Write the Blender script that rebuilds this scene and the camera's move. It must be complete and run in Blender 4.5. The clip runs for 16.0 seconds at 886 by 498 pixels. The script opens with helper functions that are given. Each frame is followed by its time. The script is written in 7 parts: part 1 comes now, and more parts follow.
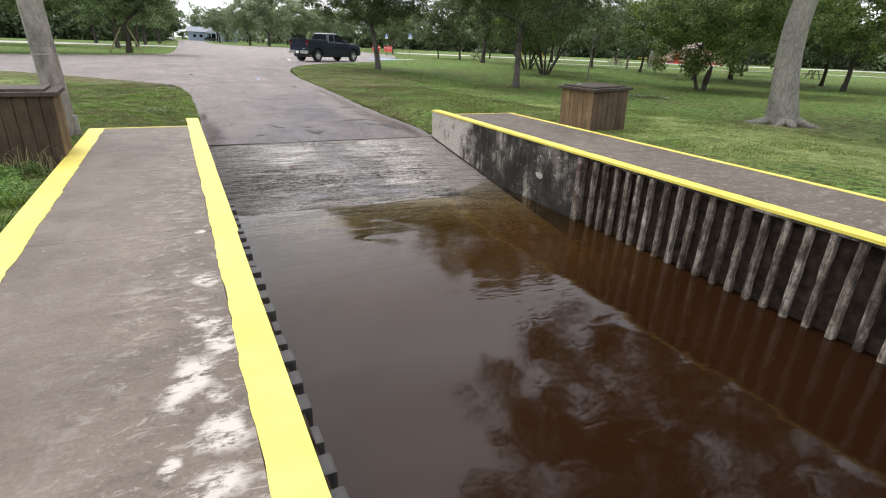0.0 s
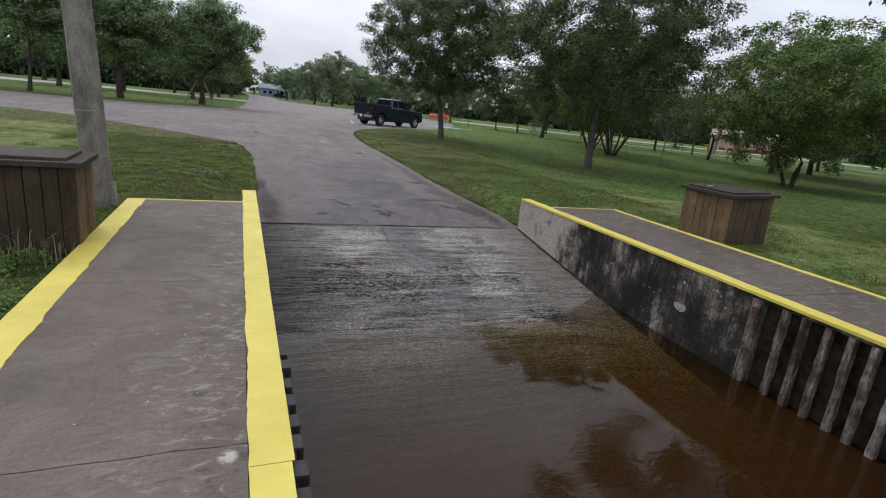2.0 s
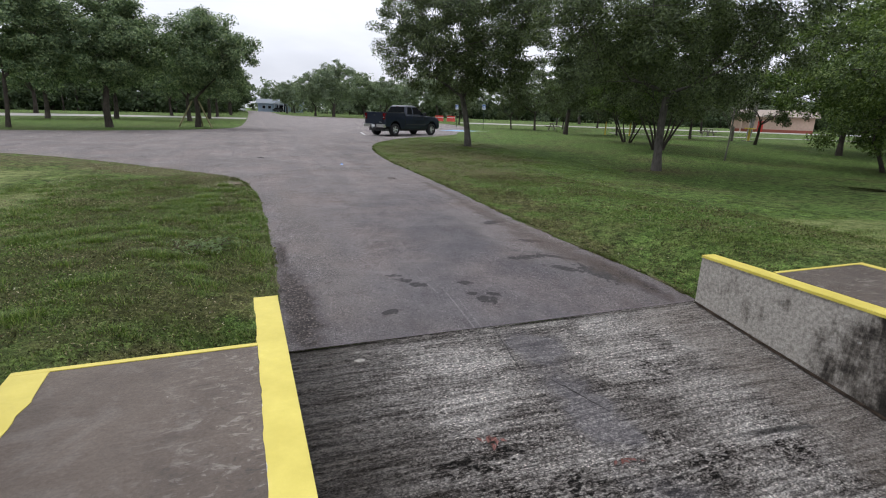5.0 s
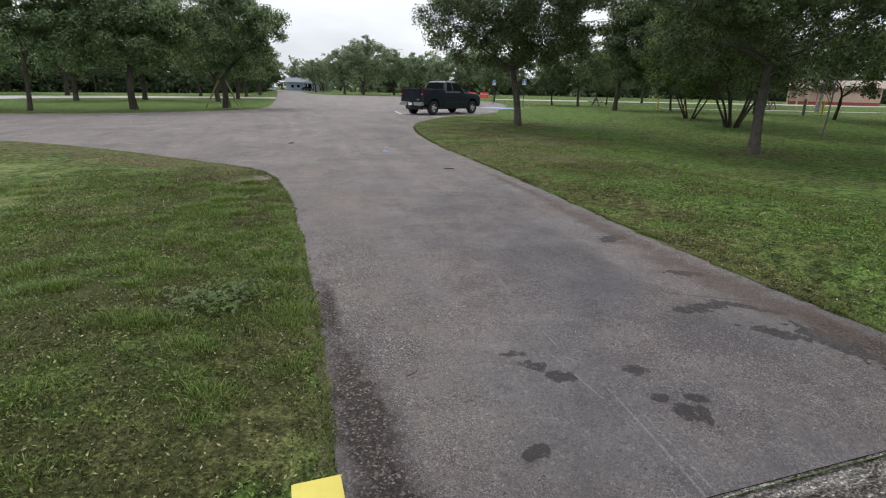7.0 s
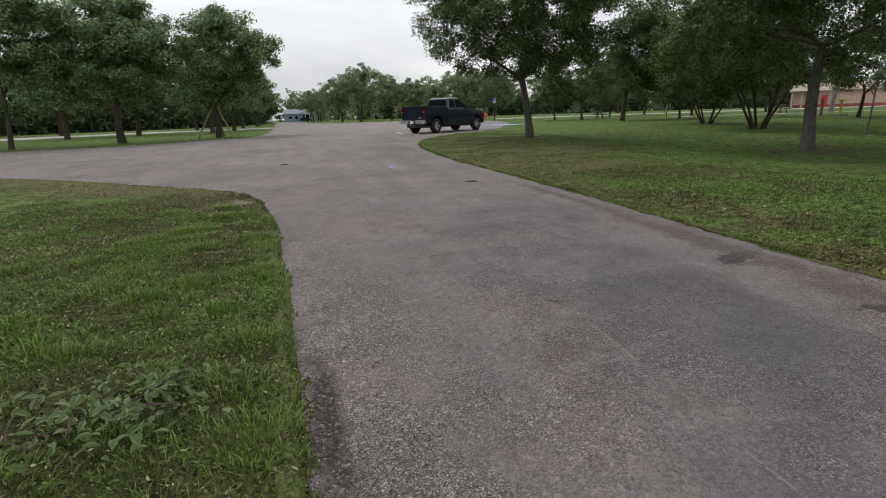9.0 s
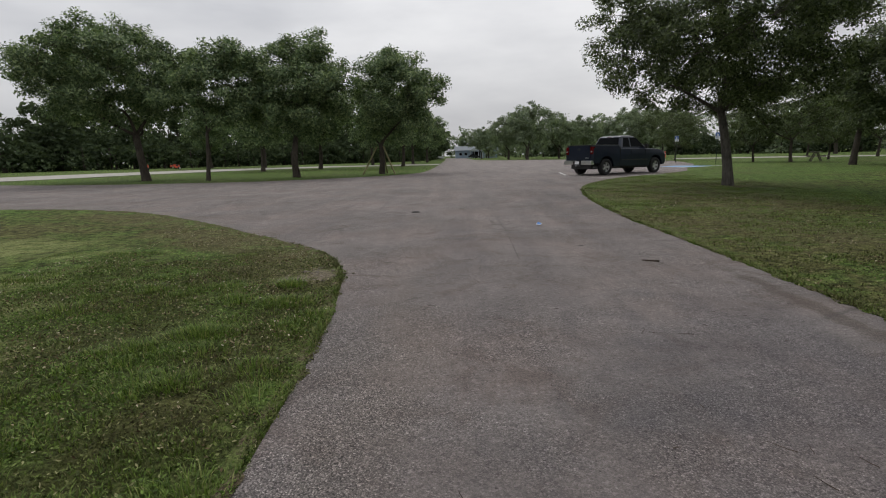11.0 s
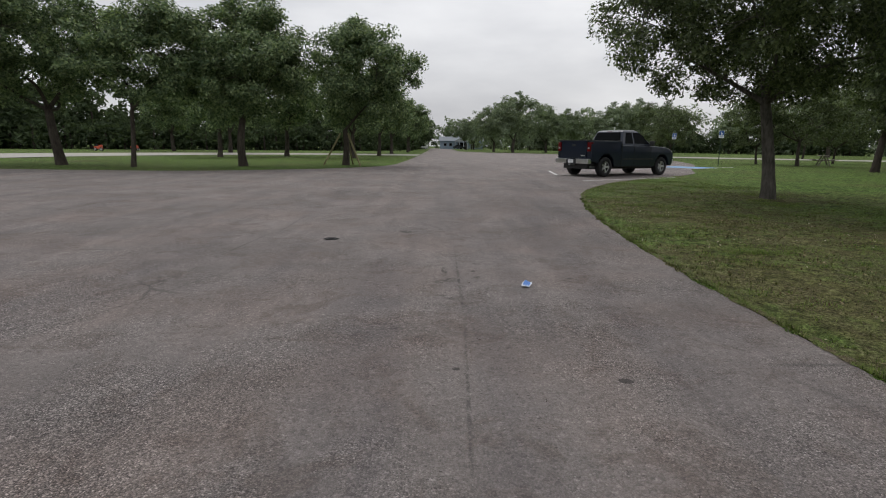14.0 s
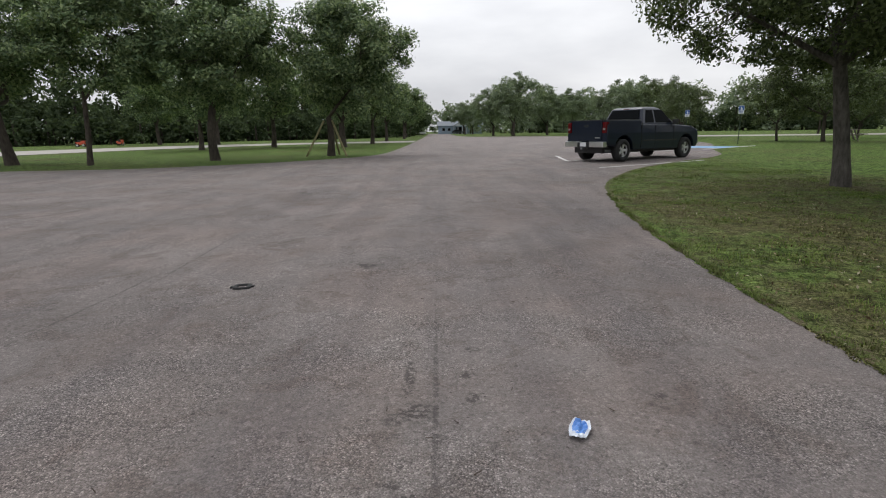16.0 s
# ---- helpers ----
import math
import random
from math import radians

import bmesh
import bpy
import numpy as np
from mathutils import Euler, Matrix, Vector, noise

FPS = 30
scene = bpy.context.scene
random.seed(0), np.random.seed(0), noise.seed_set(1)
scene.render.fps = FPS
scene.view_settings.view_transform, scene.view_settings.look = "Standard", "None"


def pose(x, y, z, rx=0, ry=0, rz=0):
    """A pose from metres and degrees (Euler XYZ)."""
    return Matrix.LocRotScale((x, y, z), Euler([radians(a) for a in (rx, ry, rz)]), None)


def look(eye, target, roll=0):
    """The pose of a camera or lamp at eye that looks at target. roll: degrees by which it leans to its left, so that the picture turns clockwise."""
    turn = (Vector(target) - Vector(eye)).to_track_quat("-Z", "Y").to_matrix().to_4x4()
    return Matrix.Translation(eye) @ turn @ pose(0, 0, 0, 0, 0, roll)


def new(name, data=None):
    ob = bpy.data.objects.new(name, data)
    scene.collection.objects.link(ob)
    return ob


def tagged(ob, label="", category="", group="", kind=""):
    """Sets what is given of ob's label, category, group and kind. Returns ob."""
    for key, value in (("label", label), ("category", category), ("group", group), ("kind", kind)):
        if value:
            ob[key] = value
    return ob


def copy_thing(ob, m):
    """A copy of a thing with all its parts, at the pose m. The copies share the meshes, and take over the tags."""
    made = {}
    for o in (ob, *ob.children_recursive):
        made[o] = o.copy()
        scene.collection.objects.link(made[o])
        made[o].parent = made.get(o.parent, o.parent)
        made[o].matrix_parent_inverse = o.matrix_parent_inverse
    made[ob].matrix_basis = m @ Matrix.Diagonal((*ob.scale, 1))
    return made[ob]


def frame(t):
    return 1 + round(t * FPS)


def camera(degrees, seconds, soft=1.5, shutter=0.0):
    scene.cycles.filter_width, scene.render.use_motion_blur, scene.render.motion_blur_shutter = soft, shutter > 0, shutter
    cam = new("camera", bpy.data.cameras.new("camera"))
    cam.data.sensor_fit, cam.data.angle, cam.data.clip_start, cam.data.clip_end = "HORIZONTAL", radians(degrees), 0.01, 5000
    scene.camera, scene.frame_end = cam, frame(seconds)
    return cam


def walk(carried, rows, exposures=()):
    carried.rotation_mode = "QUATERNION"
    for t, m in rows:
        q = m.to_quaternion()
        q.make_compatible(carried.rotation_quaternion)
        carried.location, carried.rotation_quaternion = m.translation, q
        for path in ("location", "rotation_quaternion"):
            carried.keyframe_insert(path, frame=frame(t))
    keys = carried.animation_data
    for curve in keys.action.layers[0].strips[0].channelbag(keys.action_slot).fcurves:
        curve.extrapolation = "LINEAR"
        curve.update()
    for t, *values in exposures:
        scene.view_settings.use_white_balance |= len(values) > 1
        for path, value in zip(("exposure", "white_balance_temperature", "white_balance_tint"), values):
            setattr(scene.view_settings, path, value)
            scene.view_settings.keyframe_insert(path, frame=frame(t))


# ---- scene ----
cam = camera(82.3, 16.0, soft=1.1)
PATH = [
    (0, (0.08, -9.072, 1.314), (0.905, -7.408, 0.573), 2.3),
    (0.5, (0.121, -8.753, 1.329), (0.725, -6.975, 0.641), 4.1),
    (1, (0.113, -8.271, 1.374), (0.7, -6.471, 0.731), 5.0),
    (1.5, (0.142, -7.707, 1.416), (0.803, -5.907, 0.846), 5.5),
    (2, (0.108, -7.092, 1.421), (0.816, -5.295, 0.901), 6.2),
    (2.5, (0.096, -6.491, 1.426), (0.834, -4.697, 0.938), 5.7),
    (3, (0.041, -5.856, 1.438), (0.757, -4.047, 0.974), 4.2),
    (3.5, (0.023, -5.217, 1.44), (0.785, -3.43, 0.962), 3.6),
    (4, (0.025, -4.526, 1.448), (0.816, -2.761, 0.938), 3.3),
    (4.5, (0.021, -3.909, 1.468), (0.791, -2.141, 0.938), 2.8),
    (5, (0.056, -3.274, 1.498), (0.733, -1.465, 0.98), 1.8),
    (5.2, (0.055, -3.007, 1.485), (0.714, -1.192, 0.967), 1.8),
    (7.3, (0.048, -0.459, 1.43), (0.613, 1.361, 0.824), 0.9),
    (7.5, (0.04, -0.255, 1.413), (0.617, 1.562, 0.81), 0.9),
    (8, (0.029, 0.189, 1.297), (0.65, 1.997, 0.709), 1.2),
    (8.5, (0.068, 0.572, 1.123), (0.712, 2.381, 0.563), -0.0),
    (9, (0.238, 1.053, 1.0), (0.801, 2.902, 0.486), -2.0),
    (9.5, (0.462, 1.642, 0.991), (0.904, 3.528, 0.494), -2.6),
    (10, (0.714, 2.245, 1.065), (0.919, 4.18, 0.604), -2.4),
    (10.2, (0.791, 2.518, 1.062), (0.921, 4.464, 0.619), -2.1),
    (12.3, (1.33, 5.3, 1.155), (1.236, 7.278, 0.874), -0.9),
    (12.5, (1.365, 5.565, 1.158), (1.276, 7.542, 0.868), -0.8),
    (13, (1.484, 6.252, 1.174), (1.426, 8.225, 0.853), -0.5),
    (13.5, (1.57, 7.0, 1.17), (1.562, 8.968, 0.814), 0.1),
    (14, (1.681, 7.719, 1.164), (1.706, 9.678, 0.765), 0.7),
    (14.5, (1.732, 8.412, 1.18), (1.725, 10.366, 0.753), 0.7),
    (15, (1.794, 9.073, 1.194), (1.811, 11.026, 0.759), 0.1),
    (15.5, (1.861, 9.728, 1.177), (1.867, 11.681, 0.746), -0.6),
    (16, (1.931, 10.342, 1.174), (1.947, 12.29, 0.72), -1.0),
]
EXPOSURES = [(0, 1.17, 6350, 12), (0.5, 0.96, 6200, 12), (1.5, 0.42, 6020, 13), (2, 0.22, 6020, 13), (3, 0.14, 6040, 12), (4, 0.38, 6040, 12), (5, 0.38, 6060, 13), (7.5, 0.41, 6270, 9), (9, 0.16, 6420, 10), (10, 0.0, 6500, 11), (12.5, -0.38, 6500, 11), (13.5, -0.28, 6470, 11), (14.5, 0.02, 6420, 11), (16, 0.13, 6400, 11)]
walk(cam, [(t, look(eye, target, roll)) for t, eye, target, roll in PATH], EXPOSURES)

# ---- light ----
world = bpy.data.worlds.new("overcast_sky")
scene.world = world
world.use_nodes = True
wn, wl = world.node_tree.nodes, world.node_tree.links
sky = wn.new("ShaderNodeTexSky")
sky.sky_type, sky.sun_disc = "NISHITA", False
sky.sun_elevation, sky.sun_rotation = radians(52), radians(25)
sky.air_density, sky.dust_density = 1.0, 4.0
wc = wn.new("ShaderNodeTexCoord")
wmap = wn.new("ShaderNodeMapping")
wmap.inputs["Scale"].default_value = (1.0, 1.0, 3.2)
wnoise = wn.new("ShaderNodeTexNoise")
wnoise.inputs["Scale"].default_value, wnoise.inputs["Detail"].default_value = 2.2, 5
wramp = wn.new("ShaderNodeValToRGB")
wramp.color_ramp.elements[0].position, wramp.color_ramp.elements[0].color = 0.34, (8.0, 8.15, 8.5, 1)
wramp.color_ramp.elements[1].position, wramp.color_ramp.elements[1].color = 0.66, (11.8, 11.9, 12.0, 1)
wmix = wn.new("ShaderNodeMix")
wmix.data_type = "RGBA"
wmix.inputs["Factor"].default_value = 0.9
wl.new(wc.outputs["Generated"], wmap.inputs["Vector"])
wl.new(wmap.outputs["Vector"], wnoise.inputs["Vector"])
wl.new(wnoise.outputs["Fac"], wramp.inputs["Fac"])
wl.new(sky.outputs["Color"], wmix.inputs["A"])
wl.new(wramp.outputs["Color"], wmix.inputs["B"])
wsep = wn.new("ShaderNodeSeparateXYZ")
wl.new(wc.outputs["Generated"], wsep.inputs["Vector"])
wrise = wn.new("ShaderNodeMapRange")  # an overcast sky is brighter overhead than at the horizon
wrise.inputs["From Min"].default_value, wrise.inputs["From Max"].default_value = 0.02, 0.42
wrise.inputs["To Min"].default_value, wrise.inputs["To Max"].default_value = 0.84, 1.14
wl.new(wsep.outputs["Z"], wrise.inputs["Value"])
wscale = wn.new("ShaderNodeVectorMath")
wscale.operation = "SCALE"
wl.new(wmix.outputs["Result"], wscale.inputs[0])
wl.new(wrise.outputs["Result"], wscale.inputs["Scale"])
wl.new(wscale.outputs["Vector"], wn["Background"].inputs["Color"])
wn["Background"].inputs["Strength"].default_value = 0.085
sun = new("sun", bpy.data.lights.new("sun", "SUN"))
sun.data.energy, sun.data.angle, sun.data.color = 1.25, radians(25), (1.0, 0.985, 0.96)
sun.matrix_world = look((-10, 24, 40), (0, 0, 0))


# ---- material helpers ----
def material(name, rough=0.8, metal=0.0, spec=0.5):
    m = bpy.data.materials.new(name)
    m.use_nodes = True
    b = m.node_tree.nodes["Principled BSDF"]
    b.inputs["Roughness"].default_value, b.inputs["Metallic"].default_value = rough, metal
    b.inputs["Specular IOR Level"].default_value = spec
    return m, m.node_tree, b


def place(nt, scale=(1, 1, 1), kind="Position"):
    if kind == "Position":
        g = nt.nodes.new("ShaderNodeNewGeometry").outputs["Position"]
    else:
        g = nt.nodes.new("ShaderNodeTexCoord").outputs["Object"]
    mp = nt.nodes.new("ShaderNodeMapping")
    mp.inputs["Scale"].default_value = scale
    nt.links.new(g, mp.inputs["Vector"])
    return mp.outputs["Vector"]


def fuzz(nt, scale, detail=4, rough=0.55, vec=None, warp=0.0):
    n = nt.nodes.new("ShaderNodeTexNoise")
    n.inputs["Scale"].default_value, n.inputs["Detail"].default_value = scale, detail
    n.inputs["Roughness"].default_value, n.inputs["Distortion"].default_value = rough, warp
    nt.links.new(vec if vec else place(nt), n.inputs["Vector"])
    return n.outputs["Fac"]


def cells(nt, scale, vec=None, feature="F1"):
    n = nt.nodes.new("ShaderNodeTexVoronoi")
    n.feature = feature
    n.inputs["Scale"].default_value = scale
    nt.links.new(vec if vec else place(nt), n.inputs["Vector"])
    return n.outputs["Distance"]


def pebbles(nt, scale, vec=None, jitter=1.0):
    """A random value for each cell of a cobbled pattern, and the distance to the cell's middle."""
    n = nt.nodes.new("ShaderNodeTexVoronoi")
    n.inputs["Scale"].default_value, n.inputs["Randomness"].default_value = scale, jitter
    nt.links.new(vec if vec else place(nt), n.inputs["Vector"])
    one = nt.nodes.new("ShaderNodeSeparateColor")
    nt.links.new(n.outputs["Color"], one.inputs["Color"])
    return one.outputs["Red"], n.outputs["Distance"]


def ramp(nt, fac, *stops):
    n = nt.nodes.new("ShaderNodeValToRGB")
    e = n.color_ramp.elements
    while len(e) < len(stops):
        e.new(0.5)
    for el, (p, c) in zip(e, stops):
        el.position = p
        el.color = (c, c, c, 1) if isinstance(c, (int, float)) else (*c, 1)
    nt.links.new(fac, n.inputs["Fac"])
    return n.outputs["Color"]


def put(nt, value, socket):
    if isinstance(value, (int, float)):
        socket.default_value = value if socket.type == "VALUE" else (value, value, value, 1)
    elif isinstance(value, tuple):
        socket.default_value = (*value, 1)
    else:
        nt.links.new(value, socket)


def mix(nt, fac, a, b, mode="MIX"):
    n = nt.nodes.new("ShaderNodeMix")
    n.data_type, n.blend_type, n.clamp_factor = "RGBA", mode, True
    put(nt, fac, n.inputs["Factor"])
    put(nt, a, n.inputs["A"])
    put(nt, b, n.inputs["B"])
    return n.outputs["Result"]


def maths(nt, op, a, b=0.0, c=0.0):
    n = nt.nodes.new("ShaderNodeMath")
    n.operation = op
    for v, s in zip((a, b, c), n.inputs):
        put(nt, v, s)
    return n.outputs["Value"]


def relief(nt, bsdf, height, strength=0.5, dist=0.01):
    n = nt.nodes.new("ShaderNodeBump")
    n.inputs["Strength"].default_value, n.inputs["Distance"].default_value = strength, dist
    nt.links.new(height, n.inputs["Height"])
    nt.links.new(n.outputs["Normal"], bsdf.inputs["Normal"])


def blots(nt, spots, warp_scale=5.0, warp=0.35, crisp=1.4):
    """Soft-edged stains: each (x, y, half length, half width, turn in degrees)."""
    g = nt.nodes.new("ShaderNodeNewGeometry").outputs["Position"]
    n = nt.nodes.new("ShaderNodeTexNoise")
    n.inputs["Scale"].default_value, n.inputs["Detail"].default_value = warp_scale, 5
    nt.links.new(g, n.inputs["Vector"])
    total = None
    for i, (x, y, a, b, turn) in enumerate(spots):
        if i and i % 3 == 0:  # works the spots off in turn, which keeps the shader's memory small
            step = nt.nodes.new("ShaderNodeVectorMath")
            step.operation = "ADD"
            nt.links.new(g, step.inputs[0])
            nt.links.new(maths(nt, "MULTIPLY", total, 1e-6), step.inputs[1])
            g = step.outputs["Vector"]
        mp = nt.nodes.new("ShaderNodeMapping")
        mp.vector_type = "TEXTURE"
        mp.inputs["Location"].default_value = (x, y, 0)
        mp.inputs["Rotation"].default_value = (0, 0, radians(turn))
        mp.inputs["Scale"].default_value = (a, b, 1e6)
        nt.links.new(g, mp.inputs["Vector"])
        ln = nt.nodes.new("ShaderNodeVectorMath")
        ln.operation = "LENGTH"
        nt.links.new(mp.outputs["Vector"], ln.inputs[0])
        d = maths(nt, "MULTIPLY_ADD", maths(nt, "SUBTRACT", n.outputs["Fac"], 0.5), warp * 6, ln.outputs["Value"])
        v = maths(nt, "SUBTRACT", 1.25, d)
        v = maths(nt, "MINIMUM", maths(nt, "MAXIMUM", maths(nt, "MULTIPLY", v, crisp), 0.0), 1.0)
        total = v if total is None else maths(nt, "MAXIMUM", total, v)
    return total


def island(nt):
    return nt.nodes.new("ShaderNodeNewGeometry").outputs["Random Per Island"]


def per_object(nt):
    return nt.nodes.new("ShaderNodeObjectInfo").outputs["Random"]


def plain(name, colour, rough=0.6, metal=0.0, spec=0.5, vary=0.25, scale=8.0):
    m, nt, b = material(name, rough, metal, spec)
    f = fuzz(nt, scale, 5)
    dark = tuple(c * (1 - vary) for c in colour)
    light = tuple(min(1, c * (1 + vary)) for c in colour)
    nt.links.new(ramp(nt, f, (0.3, dark), (0.7, light)), b.inputs["Base Color"])
    return m


# ---- materials ----
PALE_SPOTS = [(0.03, -6.08, 0.055, 0.09, 0), (0.0, -6.58, 0.09, 0.07, 0), (0.07, -6.78, 0.07, 0.16, 0), (-0.06, -7.05, 0.09, 0.17, -25), (0.03, -7.46, 0.08, 0.12, 0), (0.0, -7.68, 0.09, 0.09, 0), (-0.13, -7.55, 0.03, 0.04, 0), (0.03, -7.22, 0.06, 0.05, 0), (0.02, -5.2, 0.03, 0.04, 0)]

BARE = [(4.75, 6.5, 0.5, 2.4, 8), (6.4, 9.5, 1.3, 2.0, 20), (-0.75, 3.2, 0.7, 0.7, 0), (8.5, 14.5, 1.6, 2.2, 30), (-1.2, 9.8, 0.55, 0.8, 40), (-0.5, 0.35, 0.8, 0.3, 0),
                  (6.5, 16.5, 1.2, 3, 10), (-7.5, 12.8, 3.0, 1.6, 0), (-1.9, -1.6, 0.8, 0.7, 0), (12.7, -1.5, 1.7, 1.1, 0), (13.5, 11.0, 1.6, 1.1, 0), (10.1, 20.4, 1.2, 0.9, 0),
        (4.5, 3.6, 0.4, 1.6, 5), (5.2, 12.5, 0.9, 2.2, 0), (5.6, 18.5, 0.6, 2.0, -8), (7.6, 20.5, 1.6, 1.0, 30), (4.8, 9.5, 0.5, 1.6, 0), (-0.35, 6.2, 0.35, 1.6, 0), (-2.8, 11.2, 1.6, 0.5, -40), (-0.5, 8.4, 0.4, 0.8, 10), (-0.2, 2.4, 0.5, 1.5, 0), (-1.5, 3.0, 1.2, 0.7, 20), (-0.8, 1.4, 0.9, 0.5, 0), (-3.6, 12.2, 2.4, 0.6, -38), (-1.1, 9.6, 0.6, 1.1, 30), (-6.5, 14.6, 2.2, 0.6, -20)]
# Dry turf; the first three spots also carry the oaks' shade as darker colour.
DRY_SHADED_TURF = [(6.6, 12.0, 1.6, 3.0, 0), (8.0, 17.0, 2.2, 3.0, 10), (9.6, 21.2, 2.6, 1.8, 0), (-0.85, 9.7, 0.8, 1.4, 30), (-2.7, 11.7, 1.9, 0.8, -40), (-5.2, 14.1, 2.4, 0.8, -35), (4.75, 12.5, 0.5, 2.6, 3), (5.6, 18.0, 0.7, 2.8, -14), (7.6, 23.0, 1.0, 2.4, -38), (8.2, 20.5, 0.9, 1.2, 0), (6.6, 14.5, 1.0, 1.0, 20)]
# lawn soil and thatch under the blades
LAWN, nt, b = material("lawn", 0.95, spec=0.1)
big_p = fuzz(nt, 0.22, 4, 0.6)
mid_p = fuzz(nt, 2.6, 5, 0.7)
fine_p = fuzz(nt, 38, 5, 0.75)
bunch_p = fuzz(nt, 7.5, 5, 0.7)
green = ramp(nt, fine_p, (0.34, (0.022, 0.032, 0.009)), (0.5, (0.084, 0.136, 0.031)), (0.66, (0.18, 0.272, 0.070)))
dry = ramp(nt, fine_p, (0.28, (0.022, 0.018, 0.009)), (0.5, (0.105, 0.090, 0.040)), (0.74, (0.23, 0.205, 0.10)))
worn = ramp(nt, maths(nt, "ADD", maths(nt, "MULTIPLY", big_p, 0.55), maths(nt, "MULTIPLY", mid_p, 0.45)), (0.47, 0.0), (0.62, 0.6))
bare = blots(nt, BARE, 3.0, 0.5)
turf = mix(nt, maths(nt, "MAXIMUM", worn, maths(nt, "MULTIPLY", bare, 0.75)), green, dry)
turf = mix(nt, 0.45, turf, ramp(nt, fuzz(nt, 1.3, 6, 0.72, warp=0.6), (0.40, 0.6), (0.5, 1.0), (0.6, 1.3)), "MULTIPLY")
turf = mix(nt, 0.9, turf, ramp(nt, bunch_p, (0.38, 0.28), (0.5, 0.95), (0.62, 1.6)), "MULTIPLY")
# Brown thatch under the blades, darkened further for the shade missing between them.
thatch = blots(nt, [(-2.1, 5.0, 2.4, 5.2, 0), (-2.4, -4.5, 1.2, 3.0, 0)], 1.5, 0.3)
turf = mix(nt, maths(nt, "MULTIPLY", thatch, 0.85), turf, ramp(nt, fine_p, (0.3, (0.018, 0.018, 0.007)), (0.5, (0.06, 0.066, 0.022)), (0.72, (0.13, 0.14, 0.05))))
# Straw-dry patches, plus the painted shade beside the oaks.
dry_shaded = maths(nt, "MULTIPLY", blots(nt, DRY_SHADED_TURF, 3.5, 0.6), ramp(nt, fuzz(nt, 6, 5, 0.75), (0.40, 0.1), (0.54, 0.7)))
turf = mix(nt, dry_shaded, turf, ramp(nt, fine_p, (0.36, (0.026, 0.021, 0.011)), (0.5, (0.105, 0.092, 0.045)), (0.64, (0.27, 0.245, 0.145))))
# Thin yellowish turf; the first spot is also lightened to offset the shade tree's shadow.
thin = maths(nt, "MULTIPLY", blots(nt, [(9.6, -3.4, 2.6, 3.2, 0), (8.6, 1.0, 1.6, 1.4, 0), (-4.6, 6.5, 2.0, 3.0, 0), (-6.5, 10.6, 2.4, 1.3, 0)], 1.2, 0.5), ramp(nt, fuzz(nt, 5, 5, 0.7), (0.40, 0.25), (0.56, 0.85)))
turf = mix(nt, thin, turf, ramp(nt, fine_p, (0.34, (0.10, 0.105, 0.035)), (0.5, (0.235, 0.265, 0.095)), (0.66, (0.37, 0.38, 0.19))))
sand = maths(nt, "MULTIPLY", blots(nt, [(-0.38, 8.98, 0.14, 0.30, 12), (-0.62, 8.75, 0.16, 0.14, 0)], 9.0, 0.6), ramp(nt, mid_p, (0.4, 0.55), (0.6, 0.95)))
turf = mix(nt, sand, turf, ramp(nt, fuzz(nt, 45, 5, 0.8), (0.36, (0.065, 0.048, 0.034)), (0.5, (0.22, 0.175, 0.135)), (0.64, (0.50, 0.43, 0.36))))
nt.links.new(turf, b.inputs["Base Color"])
relief(nt, b, maths(nt, "MULTIPLY_ADD", bunch_p, 1.2, fine_p), 0.9, 0.035)

BLADE, nt, b = material("grass_blade", 0.65, spec=0.25)
r = island(nt)
patch = fuzz(nt, 0.5, 4, 0.6)
live = ramp(nt, r, (0.0, (0.040, 0.068, 0.010)), (0.5, (0.100, 0.155, 0.024)), (0.85, (0.165, 0.23, 0.043)), (1.0, (0.27, 0.24, 0.11)))
straw = ramp(nt, r, (0.0, (0.045, 0.040, 0.016)), (0.6, (0.105, 0.102, 0.038)), (1.0, (0.095, 0.13, 0.032)))
sparse_shaded = blots(nt, BARE + DRY_SHADED_TURF, 3.0, 0.5)
nt.links.new(mix(nt, maths(nt, "MAXIMUM", ramp(nt, patch, (0.48, 0.0), (0.68, 0.55)), maths(nt, "MULTIPLY", sparse_shaded, 0.8)), live, straw), b.inputs["Base Color"])
tl = nt.nodes.new("ShaderNodeBsdfTranslucent")
nt.links.new(b.inputs["Base Color"].links[0].from_socket, tl.inputs["Color"])
ms = nt.nodes.new("ShaderNodeMixShader")
ms.inputs["Fac"].default_value = 0.25
nt.links.new(b.outputs[0], ms.inputs[1])
nt.links.new(tl.outputs[0], ms.inputs[2])
nt.links.new(ms.outputs[0], nt.nodes["Material Output"].inputs["Surface"])

FRESH, nt, b = material("fresh_blade", 0.55, spec=0.35)
fresh_c = ramp(nt, island(nt), (0.0, (0.045, 0.083, 0.011)), (0.5, (0.118, 0.188, 0.027)), (0.85, (0.192, 0.275, 0.050)), (1.0, (0.28, 0.27, 0.10)))
nt.links.new(fresh_c, b.inputs["Base Color"])
tl = nt.nodes.new("ShaderNodeBsdfTranslucent")
nt.links.new(fresh_c, tl.inputs["Color"])
ms = nt.nodes.new("ShaderNodeMixShader")
ms.inputs["Fac"].default_value = 0.3
nt.links.new(b.outputs[0], ms.inputs[1])
nt.links.new(tl.outputs[0], ms.inputs[2])
nt.links.new(ms.outputs[0], nt.nodes["Material Output"].inputs["Surface"])

